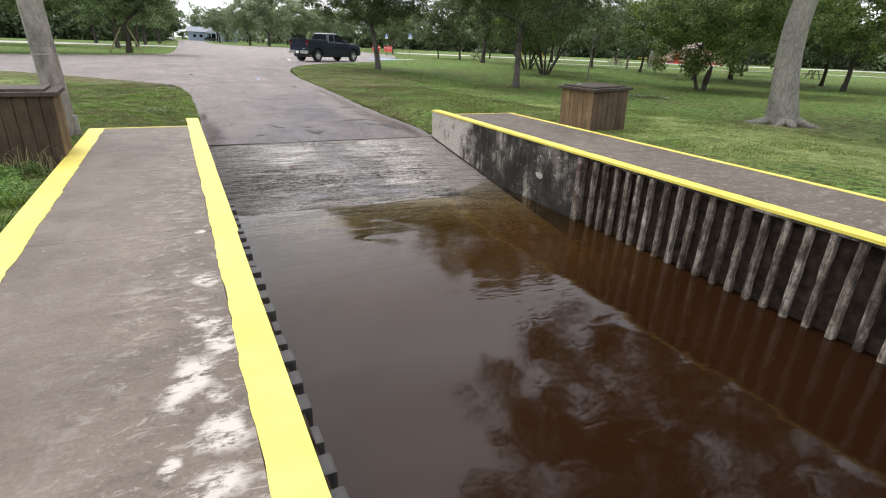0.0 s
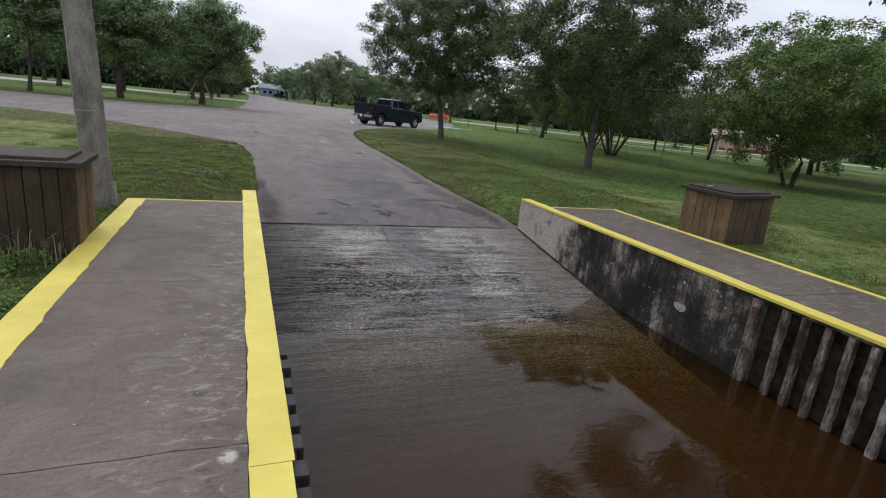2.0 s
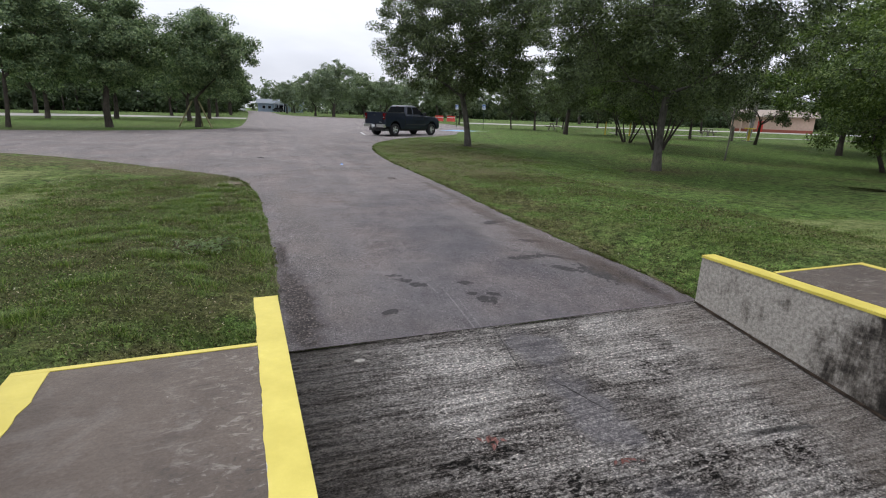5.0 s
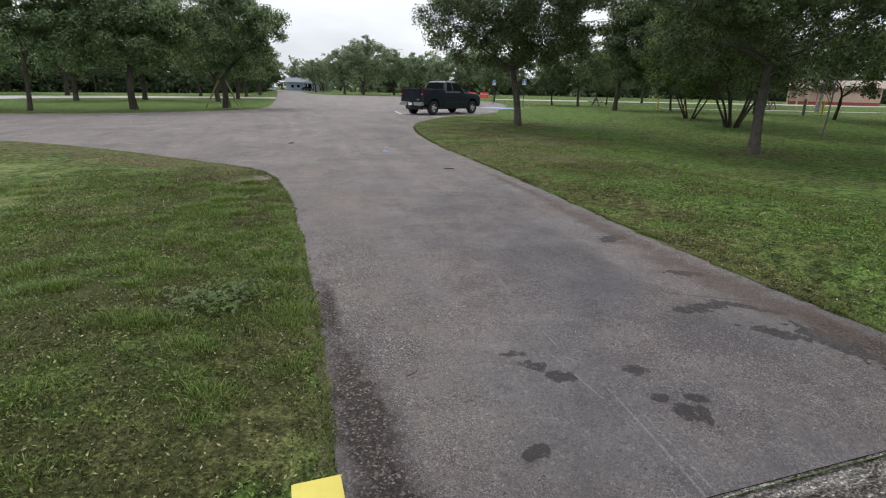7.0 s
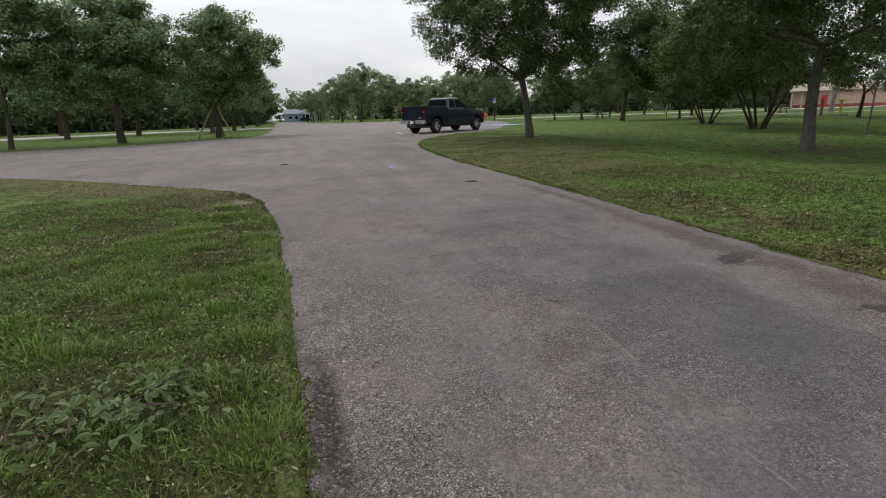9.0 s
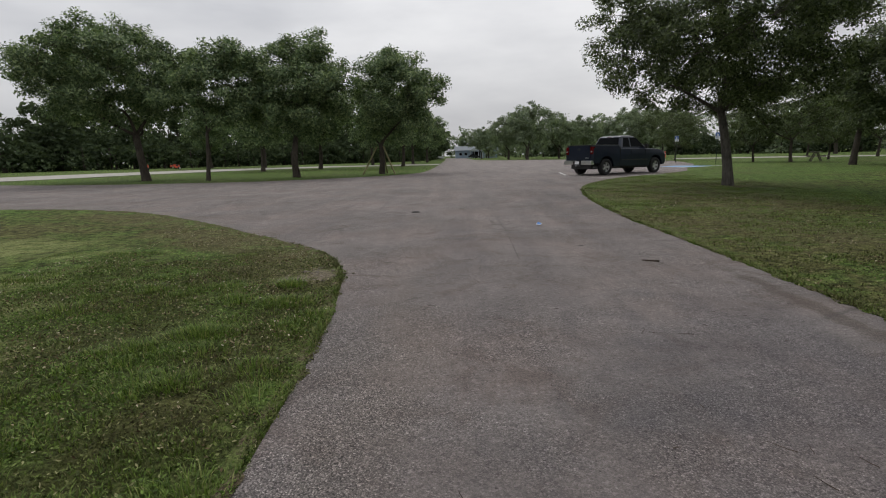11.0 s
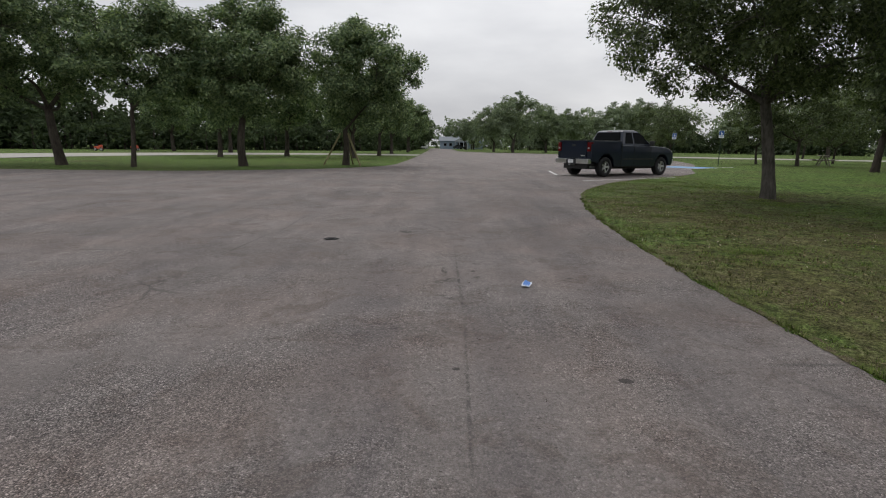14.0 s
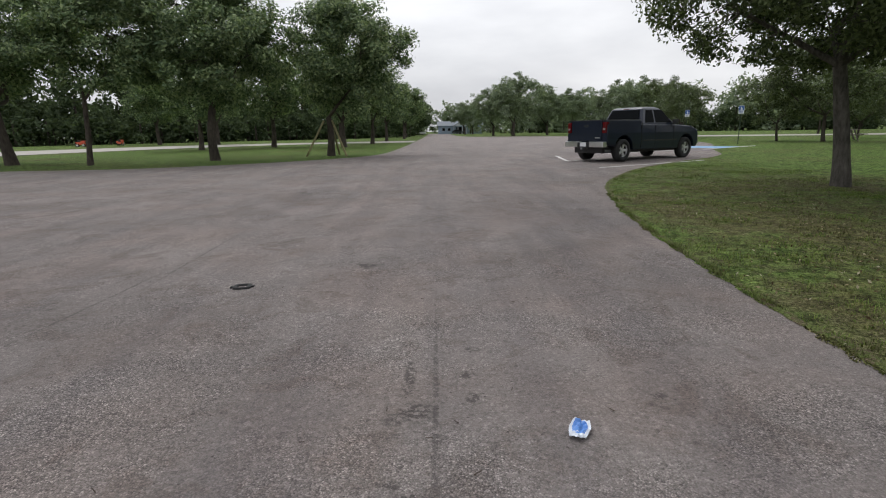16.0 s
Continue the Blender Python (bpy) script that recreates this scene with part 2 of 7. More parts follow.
ASPHALT, nt, b = material("asphalt", 0.85, spec=0.35)
cloud = fuzz(nt, 0.42, 6, 0.65)
patchy = fuzz(nt, 1.7, 6, 0.7, warp=0.3)
track = fuzz(nt, 1.0, 5, 0.65, place(nt, (1.7, 0.13, 1)))
sep = nt.nodes.new("ShaderNodeSeparateXYZ")
nt.links.new(place(nt), sep.inputs["Vector"])
base = ramp(nt, cloud, (0.3, (0.155, 0.138, 0.131)), (0.5, (0.205, 0.183, 0.174)), (0.7, (0.25, 0.223, 0.21)))
base = mix(nt, ramp(nt, track, (0.47, 0.0), (0.66, 0.5)), base, (0.120, 0.108, 0.112))
base = mix(nt, ramp(nt, patchy, (0.50, 0.0), (0.62, 0.34)), base, (0.255, 0.23, 0.218))
base = mix(nt, ramp(nt, fuzz(nt, 2.4, 6, 0.7, warp=0.8), (0.52, 0.0), (0.62, 0.5)), base, (0.125, 0.100, 0.088))
near_ramp = nt.nodes.new("ShaderNodeMapRange")
near_ramp.inputs["From Min"].default_value, near_ramp.inputs["From Max"].default_value = 10.5, 3.5
nt.links.new(maths(nt, "MULTIPLY_ADD", cloud, 6.0, maths(nt, "SUBTRACT", sep.outputs["Y"], 1.0)), near_ramp.inputs["Value"])
base = mix(nt, maths(nt, "MULTIPLY", near_ramp.outputs["Result"], 0.42), base, ramp(nt, patchy, (0.35, (0.078, 0.074, 0.083)), (0.65, (0.135, 0.124, 0.126))))
blue_lane = blots(nt, [(2.6, 3.4, 0.75, 2.6, 4), (2.2, 1.6, 0.9, 1.0, 0), (3.0, 6.5, 0.6, 1.8, -6)], 2.2, 0.4)
base = mix(nt, maths(nt, "MULTIPLY", blue_lane, 0.38), base, ramp(nt, patchy, (0.38, (0.062, 0.063, 0.077)), (0.62, (0.128, 0.122, 0.134))))
warm_edge = blots(nt, [(0.75, 3.2, 0.35, 2.6, 2), (0.6, 6.8, 0.35, 2.2, 0)], 2.6, 0.4)
base = mix(nt, maths(nt, "MULTIPLY", warm_edge, 0.5), base, (0.165, 0.146, 0.132))
grain = fuzz(nt, 70, 4, 0.8)
verge = blots(nt, [(0.45, 5.0, 0.55, 4.5, 2), (0.0, 9.3, 0.8, 1.5, 0), (-1.5, 11.8, 1.2, 0.8, -45)], 1.6, 0.4)
exposed = maths(nt, "MAXIMUM", ramp(nt, fuzz(nt, 0.75, 6, 0.7), (0.44, 0.22), (0.60, 0.85)), verge)
stone_v, pebble = pebbles(nt, 140)
fleck_v = pebbles(nt, 46)[0]
base = mix(nt, exposed, base, mix(nt, 1.0, base, ramp(nt, stone_v, (0.0, 0.5), (0.3, 0.8), (0.6, 1.05), (0.82, 1.35), (0.93, 1.75), (1.0, 2.4)), "MULTIPLY"))
base = mix(nt, maths(nt, "MULTIPLY", exposed, 0.85), base, ramp(nt, pebble, (0.1, 1.3), (0.45, 1.08), (0.8, 0.25)), "MULTIPLY")
base = mix(nt, 0.6, base, ramp(nt, fleck_v, (0.0, 0.62), (0.12, 0.9), (0.5, 1.0), (0.9, 1.08), (1.0, 1.5)), "MULTIPLY")
base = mix(nt, maths(nt, "MULTIPLY_ADD", exposed, 0.4, 0.4), base, ramp(nt, grain, (0.36, 0.55), (0.5, 1.0), (0.64, 1.45)), "MULTIPLY")
chips = maths(nt, "MULTIPLY", ramp(nt, cells(nt, 24), (0.08, 1.0), (0.12, 0.0)), ramp(nt, fuzz(nt, 5, 3), (0.52, 0.0), (0.6, 0.75)))
base = mix(nt, chips, base, (0.36, 0.335, 0.31))
pocks = maths(nt, "MULTIPLY", ramp(nt, cells(nt, 24, place(nt, (0.8, 1.2, 1))), (0.10, 1.0), (0.17, 0.0)), ramp(nt, fuzz(nt, 2.2, 4, 0.7), (0.48, 0.0), (0.58, 0.75)))
base = mix(nt, pocks, base, (0.035, 0.03, 0.027))
spotted = ramp(nt, fuzz(nt, 26, 5, 0.75), (0.44, 0.0), (0.52, 1.0))
oil = blots(nt, [(2.28, 1.25, 0.10, 0.075, -20), (2.19, 1.71, 0.085, 0.05, -30), (3.22, 2.36, 0.15, 0.06, -12), (3.47, 2.38, 0.14, 0.055, -8), (1.55, 1.92, 0.09, 0.05, -30), (1.66, 1.77, 0.10, 0.06, -30), (1.48, 2.09, 0.07, 0.035, 0), (2.17, 1.41, 0.045, 0.04, 0), (2.38, 1.36, 0.06, 0.04, -20), (3.63, 1.85, 0.22, 0.06, -40), (3.72, 4.2, 0.20, 0.09, 20), (3.78, 3.07, 0.18, 0.06, -25), (3.75, 2.3, 0.25, 0.04, -40), (3.95, 1.6, 0.12, 0.3, 15), (1.2, 1.2, 0.08, 0.04, 10), (2.77, 10.4, 0.035, 0.03, 0), (1.8, 10.55, 0.02, 0.02, 0)], 15.0, 0.42, 4.5)
drops = ramp(nt, fuzz(nt, 26, 5, 0.75), (0.36, 0.3), (0.46, 1.0))
base = mix(nt, maths(nt, "MULTIPLY", maths(nt, "MULTIPLY", oil, drops), 0.8), base, (0.026, 0.024, 0.023))
gravel = blots(nt, [(0.36, 1.6, 0.19, 1.1, 3), (0.3, 3.1, 0.08, 0.6, 0), (4.2, 1.5, 0.14, 0.7, 10)], 7.0, 0.25)
base = mix(nt, maths(nt, "MULTIPLY", gravel, 0.95), base, ramp(nt, pebbles(nt, 85)[0], (0.0, (0.012, 0.010, 0.009)), (0.55, (0.040, 0.031, 0.027)), (0.85, (0.085, 0.068, 0.06)), (1.0, (0.22, 0.19, 0.17))))
margin = blots(nt, [(4.0, 2.6, 0.22, 1.5, 8), (3.9, 4.8, 0.16, 1.6, 0), (3.95, 7.5, 0.10, 1.6, 0)], 5.0, 0.4)
base = mix(nt, maths(nt, "MULTIPLY", margin, 0.65), base, ramp(nt, grain, (0.35, (0.045, 0.034, 0.027)), (0.65, (0.13, 0.104, 0.085))))
scratch = blots(nt, [(1.90, 1.05, 0.010, 0.55, 1), (1.97, 0.95, 0.008, 0.4, 1), (1.90, 3.25, 0.010, 0.25, -4), (1.83, 2.2, 0.006, 0.25, 0), (1.77, 1.72, 0.008, 0.3, 8)], 30.0, 0.1)
base = mix(nt, maths(nt, "MULTIPLY", maths(nt, "MULTIPLY", scratch, spotted), 0.42), base, (0.34, 0.325, 0.31))
rosy = ramp(nt, fuzz(nt, 0.8, 4), (0.44, 0.1), (0.62, 0.5))
base = mix(nt, rosy, base, mix(nt, 1.0, base, (1.06, 0.94, 0.87), "MULTIPLY"))
crack_line = ramp(nt, cells(nt, 0.33, None, "DISTANCE_TO_EDGE"), (0.0, 1.0), (0.006, 0.0))
crack_gate = ramp(nt, fuzz(nt, 0.3, 2), (0.56, 0.0), (0.62, 0.6))
base = mix(nt, maths(nt, "MULTIPLY", crack_line, crack_gate), base, (0.06, 0.056, 0.054))
seam = blots(nt, [(1.90, 12.6, 0.016, 1.5, 0), (1.86, 10.3, 0.012, 1.0, -2), (-0.76, 14.2, 0.014, 0.9, -5), (-0.62, 15.8, 0.012, 1.6, 1), (-0.8, 11.8, 0.014, 1.1, -20), (-3.75, 15.7, 0.018, 1.6, -5), (-3.65, 21.2, 0.02, 1.0, -10), (0.6, 19.5, 0.014, 3.0, 40), (2.4, 22.0, 0.014, 4.0, 3)], 14.0, 0.12)
base = mix(nt, maths(nt, "MULTIPLY", maths(nt, "MULTIPLY", seam, spotted), 0.55), base, (0.05, 0.045, 0.042))
flecks = blots(nt, [(2.09, 12.62, 0.035, 0.07, 0), (1.8, 12.5, 0.09, 0.10, 0), (1.76, 12.85, 0.03, 0.2, 0), (1.73, 12.0, 0.04, 0.03, 0), (1.23, 15.12, 0.12, 0.12, 0), (1.72, 12.44, 0.06, 0.05, 0), (1.81, 11.93, 0.05, 0.04, 0), (2.07, 12.85, 0.05, 0.04, 0), (2.12, 13.18, 0.05, 0.03, 0), (1.4, 11.2, 0.05, 0.03, 0), (3.0, 12.6, 0.05, 0.03, 20)], 20.0, 0.25)
base = mix(nt, maths(nt, "MULTIPLY", maths(nt, "MULTIPLY", flecks, spotted), 0.7), base, (0.03, 0.026, 0.024))
nt.links.new(base, b.inputs["Base Color"])
relief(nt, b, maths(nt, "SUBTRACT", maths(nt, "MULTIPLY_ADD", stone_v, 0.5, grain), maths(nt, "MULTIPLY", pebble, 0.8)), 1.0, 0.008)

PALE_ROAD = plain("pale_road", (0.34, 0.32, 0.29), 0.9, vary=0.2, scale=1.5)

def concrete(name, k):
    m, nt, b = material(name, 0.72, spec=0.35)
    cloud = fuzz(nt, 1.1, 6, 0.6, warp=0.5)
    stain = fuzz(nt, 3.4, 6, 0.7, warp=0.8)
    fine = fuzz(nt, 55, 4, 0.7)
    brush = fuzz(nt, 11, 6, 0.72, place(nt, (0.7, 1.5, 1)), 1.0)
    base = ramp(nt, cloud, (0.3, tuple(k * c for c in (0.084, 0.064, 0.049))), (0.5, tuple(k * c for c in (0.127, 0.099, 0.077))), (0.7, tuple(k * c for c in (0.167, 0.134, 0.106))))
    base = mix(nt, ramp(nt, stain, (0.52, 0.0), (0.66, 0.4)), base, tuple(k * c for c in (0.205, 0.176, 0.152)))
    base = mix(nt, ramp(nt, stain, (0.34, 0.5), (0.44, 0.0)), base, tuple(k * c for c in (0.075, 0.062, 0.053)))
    base = mix(nt, 0.6, base, ramp(nt, fine, (0.32, 0.66), (0.68, 1.32)), "MULTIPLY")
    base = mix(nt, 0.3, base, ramp(nt, brush, (0.40, 0.75), (0.5, 1.0), (0.62, 1.15)), "MULTIPLY")
    sepc = nt.nodes.new("ShaderNodeSeparateXYZ")
    nt.links.new(place(nt), sepc.inputs["Vector"])
    strip = nt.nodes.new("ShaderNodeMapRange")
    strip.inputs["From Min"].default_value, strip.inputs["From Max"].default_value = -0.6, -0.12
    nt.links.new(sepc.outputs["X"], strip.inputs["Value"])
    flaked = maths(nt, "MULTIPLY", strip.outputs["Result"], ramp(nt, brush, (0.56, 0.0), (0.60, 0.5)))
    base = mix(nt, flaked, base, tuple(k * c for c in (0.33, 0.30, 0.262)))
    gouge = maths(nt, "MULTIPLY", strip.outputs["Result"], ramp(nt, brush, (0.38, 0.7), (0.42, 0.0)))
    base = mix(nt, gouge, base, (0.05, 0.042, 0.036))
    pale = blots(nt, PALE_SPOTS, 6.0, 0.5)
    flake = ramp(nt, fuzz(nt, 9, 6, 0.75, place(nt, (0.8, 1.6, 1))), (0.43, 0.0), (0.52, 0.85))
    base = mix(nt, maths(nt, "MULTIPLY", pale, flake), base, (0.42, 0.385, 0.345))
    bits = maths(nt, "MULTIPLY", ramp(nt, cells(nt, 8.0), (0.035, 1.0), (0.05, 0.0)), ramp(nt, fuzz(nt, 1.7, 2), (0.52, 0.0), (0.56, 0.8)))
    base = mix(nt, bits, base, (0.5, 0.47, 0.43))
    nt.links.new(base, b.inputs["Base Color"])
    relief(nt, b, maths(nt, "ADD", fine, maths(nt, "MULTIPLY", brush, 2.0)), 0.5, 0.006)
    return m


CONCRETE = concrete("walk_concrete", 0.84)
BROWN_CONCRETE = concrete("brown_walk_concrete", 0.66)

WALL, nt, b = material("stained_wall", 0.85, spec=0.3)
sepw = nt.nodes.new("ShaderNodeSeparateXYZ")
nt.links.new(place(nt), sepw.inputs["Vector"])
cloud = fuzz(nt, 1.9, 7, 0.68)
streak = fuzz(nt, 2.6, 7, 0.75, place(nt, (1, 3.4, 0.5)), 0.5)
fine = fuzz(nt, 30, 5, 0.7)
clean_end = nt.nodes.new("ShaderNodeMapRange")
clean_end.inputs["From Min"].default_value, clean_end.inputs["From Max"].default_value = -1.5, -0.1
nt.links.new(maths(nt, "MULTIPLY_ADD", cloud, 1.0, maths(nt, "SUBTRACT", sepw.outputs["Y"], 0.5)), clean_end.inputs["Value"])
grime = maths(nt, "ADD", maths(nt, "MULTIPLY", cloud, 0.56), maths(nt, "MULTIPLY", streak, 0.31))
grime = maths(nt, "MULTIPLY_ADD", fuzz(nt, 12, 6, 0.75), 0.13, grime)
grime = maths(nt, "MULTIPLY_ADD", clean_end.outputs["Result"], 0.16, grime)
base = ramp(nt, grime, (0.43, (0.010, 0.008, 0.006)), (0.505, (0.028, 0.024, 0.019)), (0.55, (0.10, 0.088, 0.073)), (0.64, (0.33, 0.305, 0.265)))
base = mix(nt, 0.45, base, ramp(nt, fine, (0.38, 0.35), (0.5, 1.0), (0.62, 1.7)), "MULTIPLY")
lichen = ramp(nt, cells(nt, 13.0), (0.13, 1.0), (0.17, 0.0))
lichen = maths(nt, "MULTIPLY", lichen, ramp(nt, fuzz(nt, 2.3, 3), (0.56, 0.0), (0.62, 0.55)))
base = mix(nt, lichen, base, (0.30, 0.30, 0.27))
nt.links.new(base, b.inputs["Base Color"])
relief(nt, b, maths(nt, "ADD", fine, cloud), 0.5, 0.012)

PILE, nt, b = material("weathered_pile", 0.85, spec=0.25)
grain = fuzz(nt, 7, 6, 0.7, place(nt, (2.5, 2.5, 0.35)))
blotch = fuzz(nt, 6.5, 5, 0.65)
v = maths(nt, "ADD", maths(nt, "MULTIPLY", grain, 0.55), maths(nt, "MULTIPLY", blotch, 0.45))
v = maths(nt, "MULTIPLY_ADD", maths(nt, "SUBTRACT", per_object(nt), 0.5), 0.12, v)
base = ramp(nt, v, (0.40, (0.022, 0.017, 0.012)), (0.47, (0.085, 0.066, 0.05)), (0.56, (0.21, 0.178, 0.145)), (0.70, (0.42, 0.385, 0.33)))
base = mix(nt, ramp(nt, fuzz(nt, 30, 5, 0.75, place(nt, (1.5, 1.5, 0.5))), (0.42, 0.7), (0.54, 0.0)), base, (0.03, 0.024, 0.018))
nt.links.new(base, b.inputs["Base Color"])
relief(nt, b, grain, 0.7, 0.01)

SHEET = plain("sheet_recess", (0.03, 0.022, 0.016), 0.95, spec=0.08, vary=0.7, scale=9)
DARK_PILE = plain("black_pile", (0.022, 0.019, 0.017), 0.6, vary=0.5, scale=14)

PAINT, nt, b = material("yellow_paint", 0.55, spec=0.4)
fine = fuzz(nt, 26, 6, 0.7)
wear = fuzz(nt, 2.4, 6, 0.7)
base = ramp(nt, wear, (0.3, (0.50, 0.41, 0.058)), (0.6, (0.61, 0.51, 0.09)), (0.8, (0.70, 0.61, 0.14)))
base = mix(nt, ramp(nt, maths(nt, "ADD", maths(nt, "MULTIPLY", fine, 0.6), maths(nt, "MULTIPLY", wear, 0.4)), (0.62, 0.0), (0.7, 0.55)), base, (0.33, 0.29, 0.2))
nt.links.new(base, b.inputs["Base Color"])
relief(nt, b, fine, 0.35, 0.006)

RAMP, nt, b = material("ramp_concrete", 0.4, spec=0.5)
sepr = nt.nodes.new("ShaderNodeSeparateXYZ")
nt.links.new(place(nt), sepr.inputs["Vector"])
bands = fuzz(nt, 1.0, 5, 0.62, place(nt, (0.4, 4.6, 0)), 0.4)
cloud = fuzz(nt, 1.05, 5, 0.62)
tilted = nt.nodes.new("ShaderNodeMapping")
tilted.inputs["Rotation"].default_value = (0, 0, radians(3))
tilted.inputs["Scale"].default_value = (0.10, 1.5, 0)
nt.links.new(place(nt), tilted.inputs["Vector"])
lines = fuzz(nt, 22, 5, 0.78, tilted.outputs["Vector"], 0.25)
lump_v = pebbles(nt, 42, place(nt, (0.62, 1.05, 1)))[0]
grit_v, grit_d = pebbles(nt, 95, place(nt, (0.75, 1.1, 1)))
bits = fuzz(nt, 44, 5, 0.8, place(nt, (0.75, 1.2, 1)), 0.4)
fine = fuzz(nt, 120, 3, 0.8, place(nt, (0.9, 1.2, 1)))
light_zone = blots(nt, [(3.1, 0.15, 0.5, 0.45, 0), (3.4, -0.7, 0.42, 0.55, 5), (3.1, -1.5, 0.36, 0.3, 0), (1.45, 0.25, 0.6, 0.3, 0), (1.5, -0.3, 0.5, 0.25, 0), (3.95, 0.2, 0.4, 0.5, 0)], 2.6, 0.45)
pit_zone = blots(nt, [(1.5, -1.35, 0.75, 0.3, 3), (1.3, -0.82, 0.5, 0.1, 3), (2.36, -0.98, 0.35, 0.12, 3), (3.15, -0.26, 0.12, 0.16, 0), (3.38, -1.27, 0.2, 0.12, 10), (3.58, -1.6, 0.3, 0.07, 0), (3.5, -2.3, 0.4, 0.2, 0), (1.9, -1.75, 0.6, 0.16, 3), (2.75, -1.25, 0.3, 0.12, 5)], 4.0, 0.5)
pit = maths(nt, "MULTIPLY", ramp(nt, maths(nt, "MULTIPLY_ADD", bits, 0.8, lump_v), (0.70, 1.0), (0.95, 0.0)), pit_zone)
chunk = ramp(nt, bits, (0.43, 0.0), (0.57, 1.0))
broad = nt.nodes.new("ShaderNodeMapping")
broad.inputs["Rotation"].default_value = (0, 0, radians(3))
broad.inputs["Scale"].default_value = (0.035, 0.6, 0)
nt.links.new(place(nt), broad.inputs["Vector"])
rake = ramp(nt, fuzz(nt, 22, 4, 0.7, broad.outputs["Vector"], 0.2), (0.42, 0.0), (0.58, 1.0))
score = maths(nt, "ADD", maths(nt, "MULTIPLY", ramp(nt, lines, (0.43, 0.0), (0.57, 1.0)), 0.6), maths(nt, "MULTIPLY", rake, 0.4))
grit = ramp(nt, fine, (0.42, 0.0), (0.58, 1.0))
v = maths(nt, "ADD", maths(nt, "MULTIPLY", chunk, 0.24), maths(nt, "MULTIPLY", score, 0.46))
v = maths(nt, "MULTIPLY_ADD", grit_v, 0.24, v)
crest = maths(nt, "SUBTRACT", maths(nt, "MULTIPLY_ADD", grit, 0.12, v), maths(nt, "MULTIPLY", pit, 0.45))
v = maths(nt, "MULTIPLY_ADD", maths(nt, "SUBTRACT", bands, 0.5), 0.8, crest)
v = maths(nt, "MULTIPLY_ADD", maths(nt, "SUBTRACT", cloud, 0.5), 0.5, v)
v = maths(nt, "MULTIPLY_ADD", light_zone, 0.21, v)
base = ramp(nt, v, (0.0, (0.012, 0.011, 0.010)), (0.25, (0.062, 0.054, 0.046)), (0.48, (0.188, 0.167, 0.148)), (0.72, (0.37, 0.338, 0.303)), (1.0, (0.60, 0.56, 0.51)))
base = mix(nt, 0.8, base, ramp(nt, grit_v, (0.0, 0.3), (0.35, 0.75), (0.7, 1.15), (0.92, 1.6), (1.0, 2.2)), "MULTIPLY")
base = mix(nt, 0.5, base, ramp(nt, grit_d, (0.1, 1.2), (0.45, 1.0), (0.8, 0.25)), "MULTIPLY")
speckle = blots(nt, [(4.15, -0.6, 0.42, 1.7, 0), (4.1, 0.5, 0.5, 0.3, 0), (3.95, -2.0, 0.35, 0.5, 0)], 2.5, 0.3)
base = mix(nt, maths(nt, "MULTIPLY", speckle, 0.75), base, mix(nt, 0.8, ramp(nt, maths(nt, "ADD", maths(nt, "MULTIPLY", fine, 0.5), maths(nt, "MULTIPLY", lines, 0.5)), (0.40, (0.095, 0.078, 0.062)), (0.5, (0.23, 0.198, 0.168)), (0.6, (0.38, 0.34, 0.295))), ramp(nt, grit_v, (0.0, 0.4), (0.5, 1.0), (1.0, 1.7)), "MULTIPLY"))
edge = nt.nodes.new("ShaderNodeMapRange")
edge.inputs["From Min"].default_value, edge.inputs["From Max"].default_value = 1.35, 0.45
nt.links.new(maths(nt, "MULTIPLY_ADD", maths(nt, "SUBTRACT", cloud, 0.5), 1.3, sepr.outputs["X"]), edge.inputs["Value"])
base = mix(nt, maths(nt, "MULTIPLY", edge.outputs["Result"], 0.88), base, ramp(nt, crest, (0.0, (0.012, 0.010, 0.008)), (0.5, (0.045, 0.038, 0.031)), (1.0, (0.19, 0.165, 0.135))))
slick = blots(nt, [(2.35, 0.3, 0.24, 0.4, 10), (2.28, -0.55, 0.24, 0.6, 0), (2.35, -1.75, 0.30, 0.45, -5), (2.76, -2.06, 0.4, 0.2, 8), (1.6, -1.98, 0.6, 0.12, 3)], 3.5, 0.4)
base = mix(nt, maths(nt, "MULTIPLY", slick, 0.72), base, ramp(nt, fine, (0.3, (0.040, 0.038, 0.043)), (0.7, (0.125, 0.115, 0.120))))
trail = blots(nt, [(2.05, 0.35, 0.009, 0.5, -6), (2.3, -0.35, 0.008, 0.35, 25), (3.55, -1.1, 0.4, 0.03, -5)], 20.0, 0.1)
base = mix(nt, maths(nt, "MULTIPLY", trail, 0.8), base, (0.02, 0.018, 0.017))
algae = nt.nodes.new("ShaderNodeMapRange")
algae.inputs["From Min"].default_value, algae.inputs["From Max"].default_value = -0.73, -0.86
nt.links.new(maths(nt, "MULTIPLY_ADD", cloud, 0.12, sepr.outputs["Z"]), algae.inputs["Value"])
gold = ramp(nt, maths(nt, "ADD", maths(nt, "MULTIPLY", sepr.outputs["X"], 0.2), maths(nt, "MULTIPLY", cloud, 0.3)), (0.62, 0.04), (0.95, 0.9))
slime = mix(nt, gold, ramp(nt, fine, (0.35, (0.020, 0.019, 0.018)), (0.65, (0.085, 0.080, 0.072))), ramp(nt, maths(nt, "ADD", maths(nt, "MULTIPLY", bits, 0.6), maths(nt, "MULTIPLY", grit_v, 0.4)), (0.40, (0.035, 0.026, 0.010)), (0.52, (0.17, 0.125, 0.045)), (0.66, (0.50, 0.41, 0.19))))
base = mix(nt, maths(nt, "MULTIPLY", algae.outputs["Result"], 0.72), base, slime)
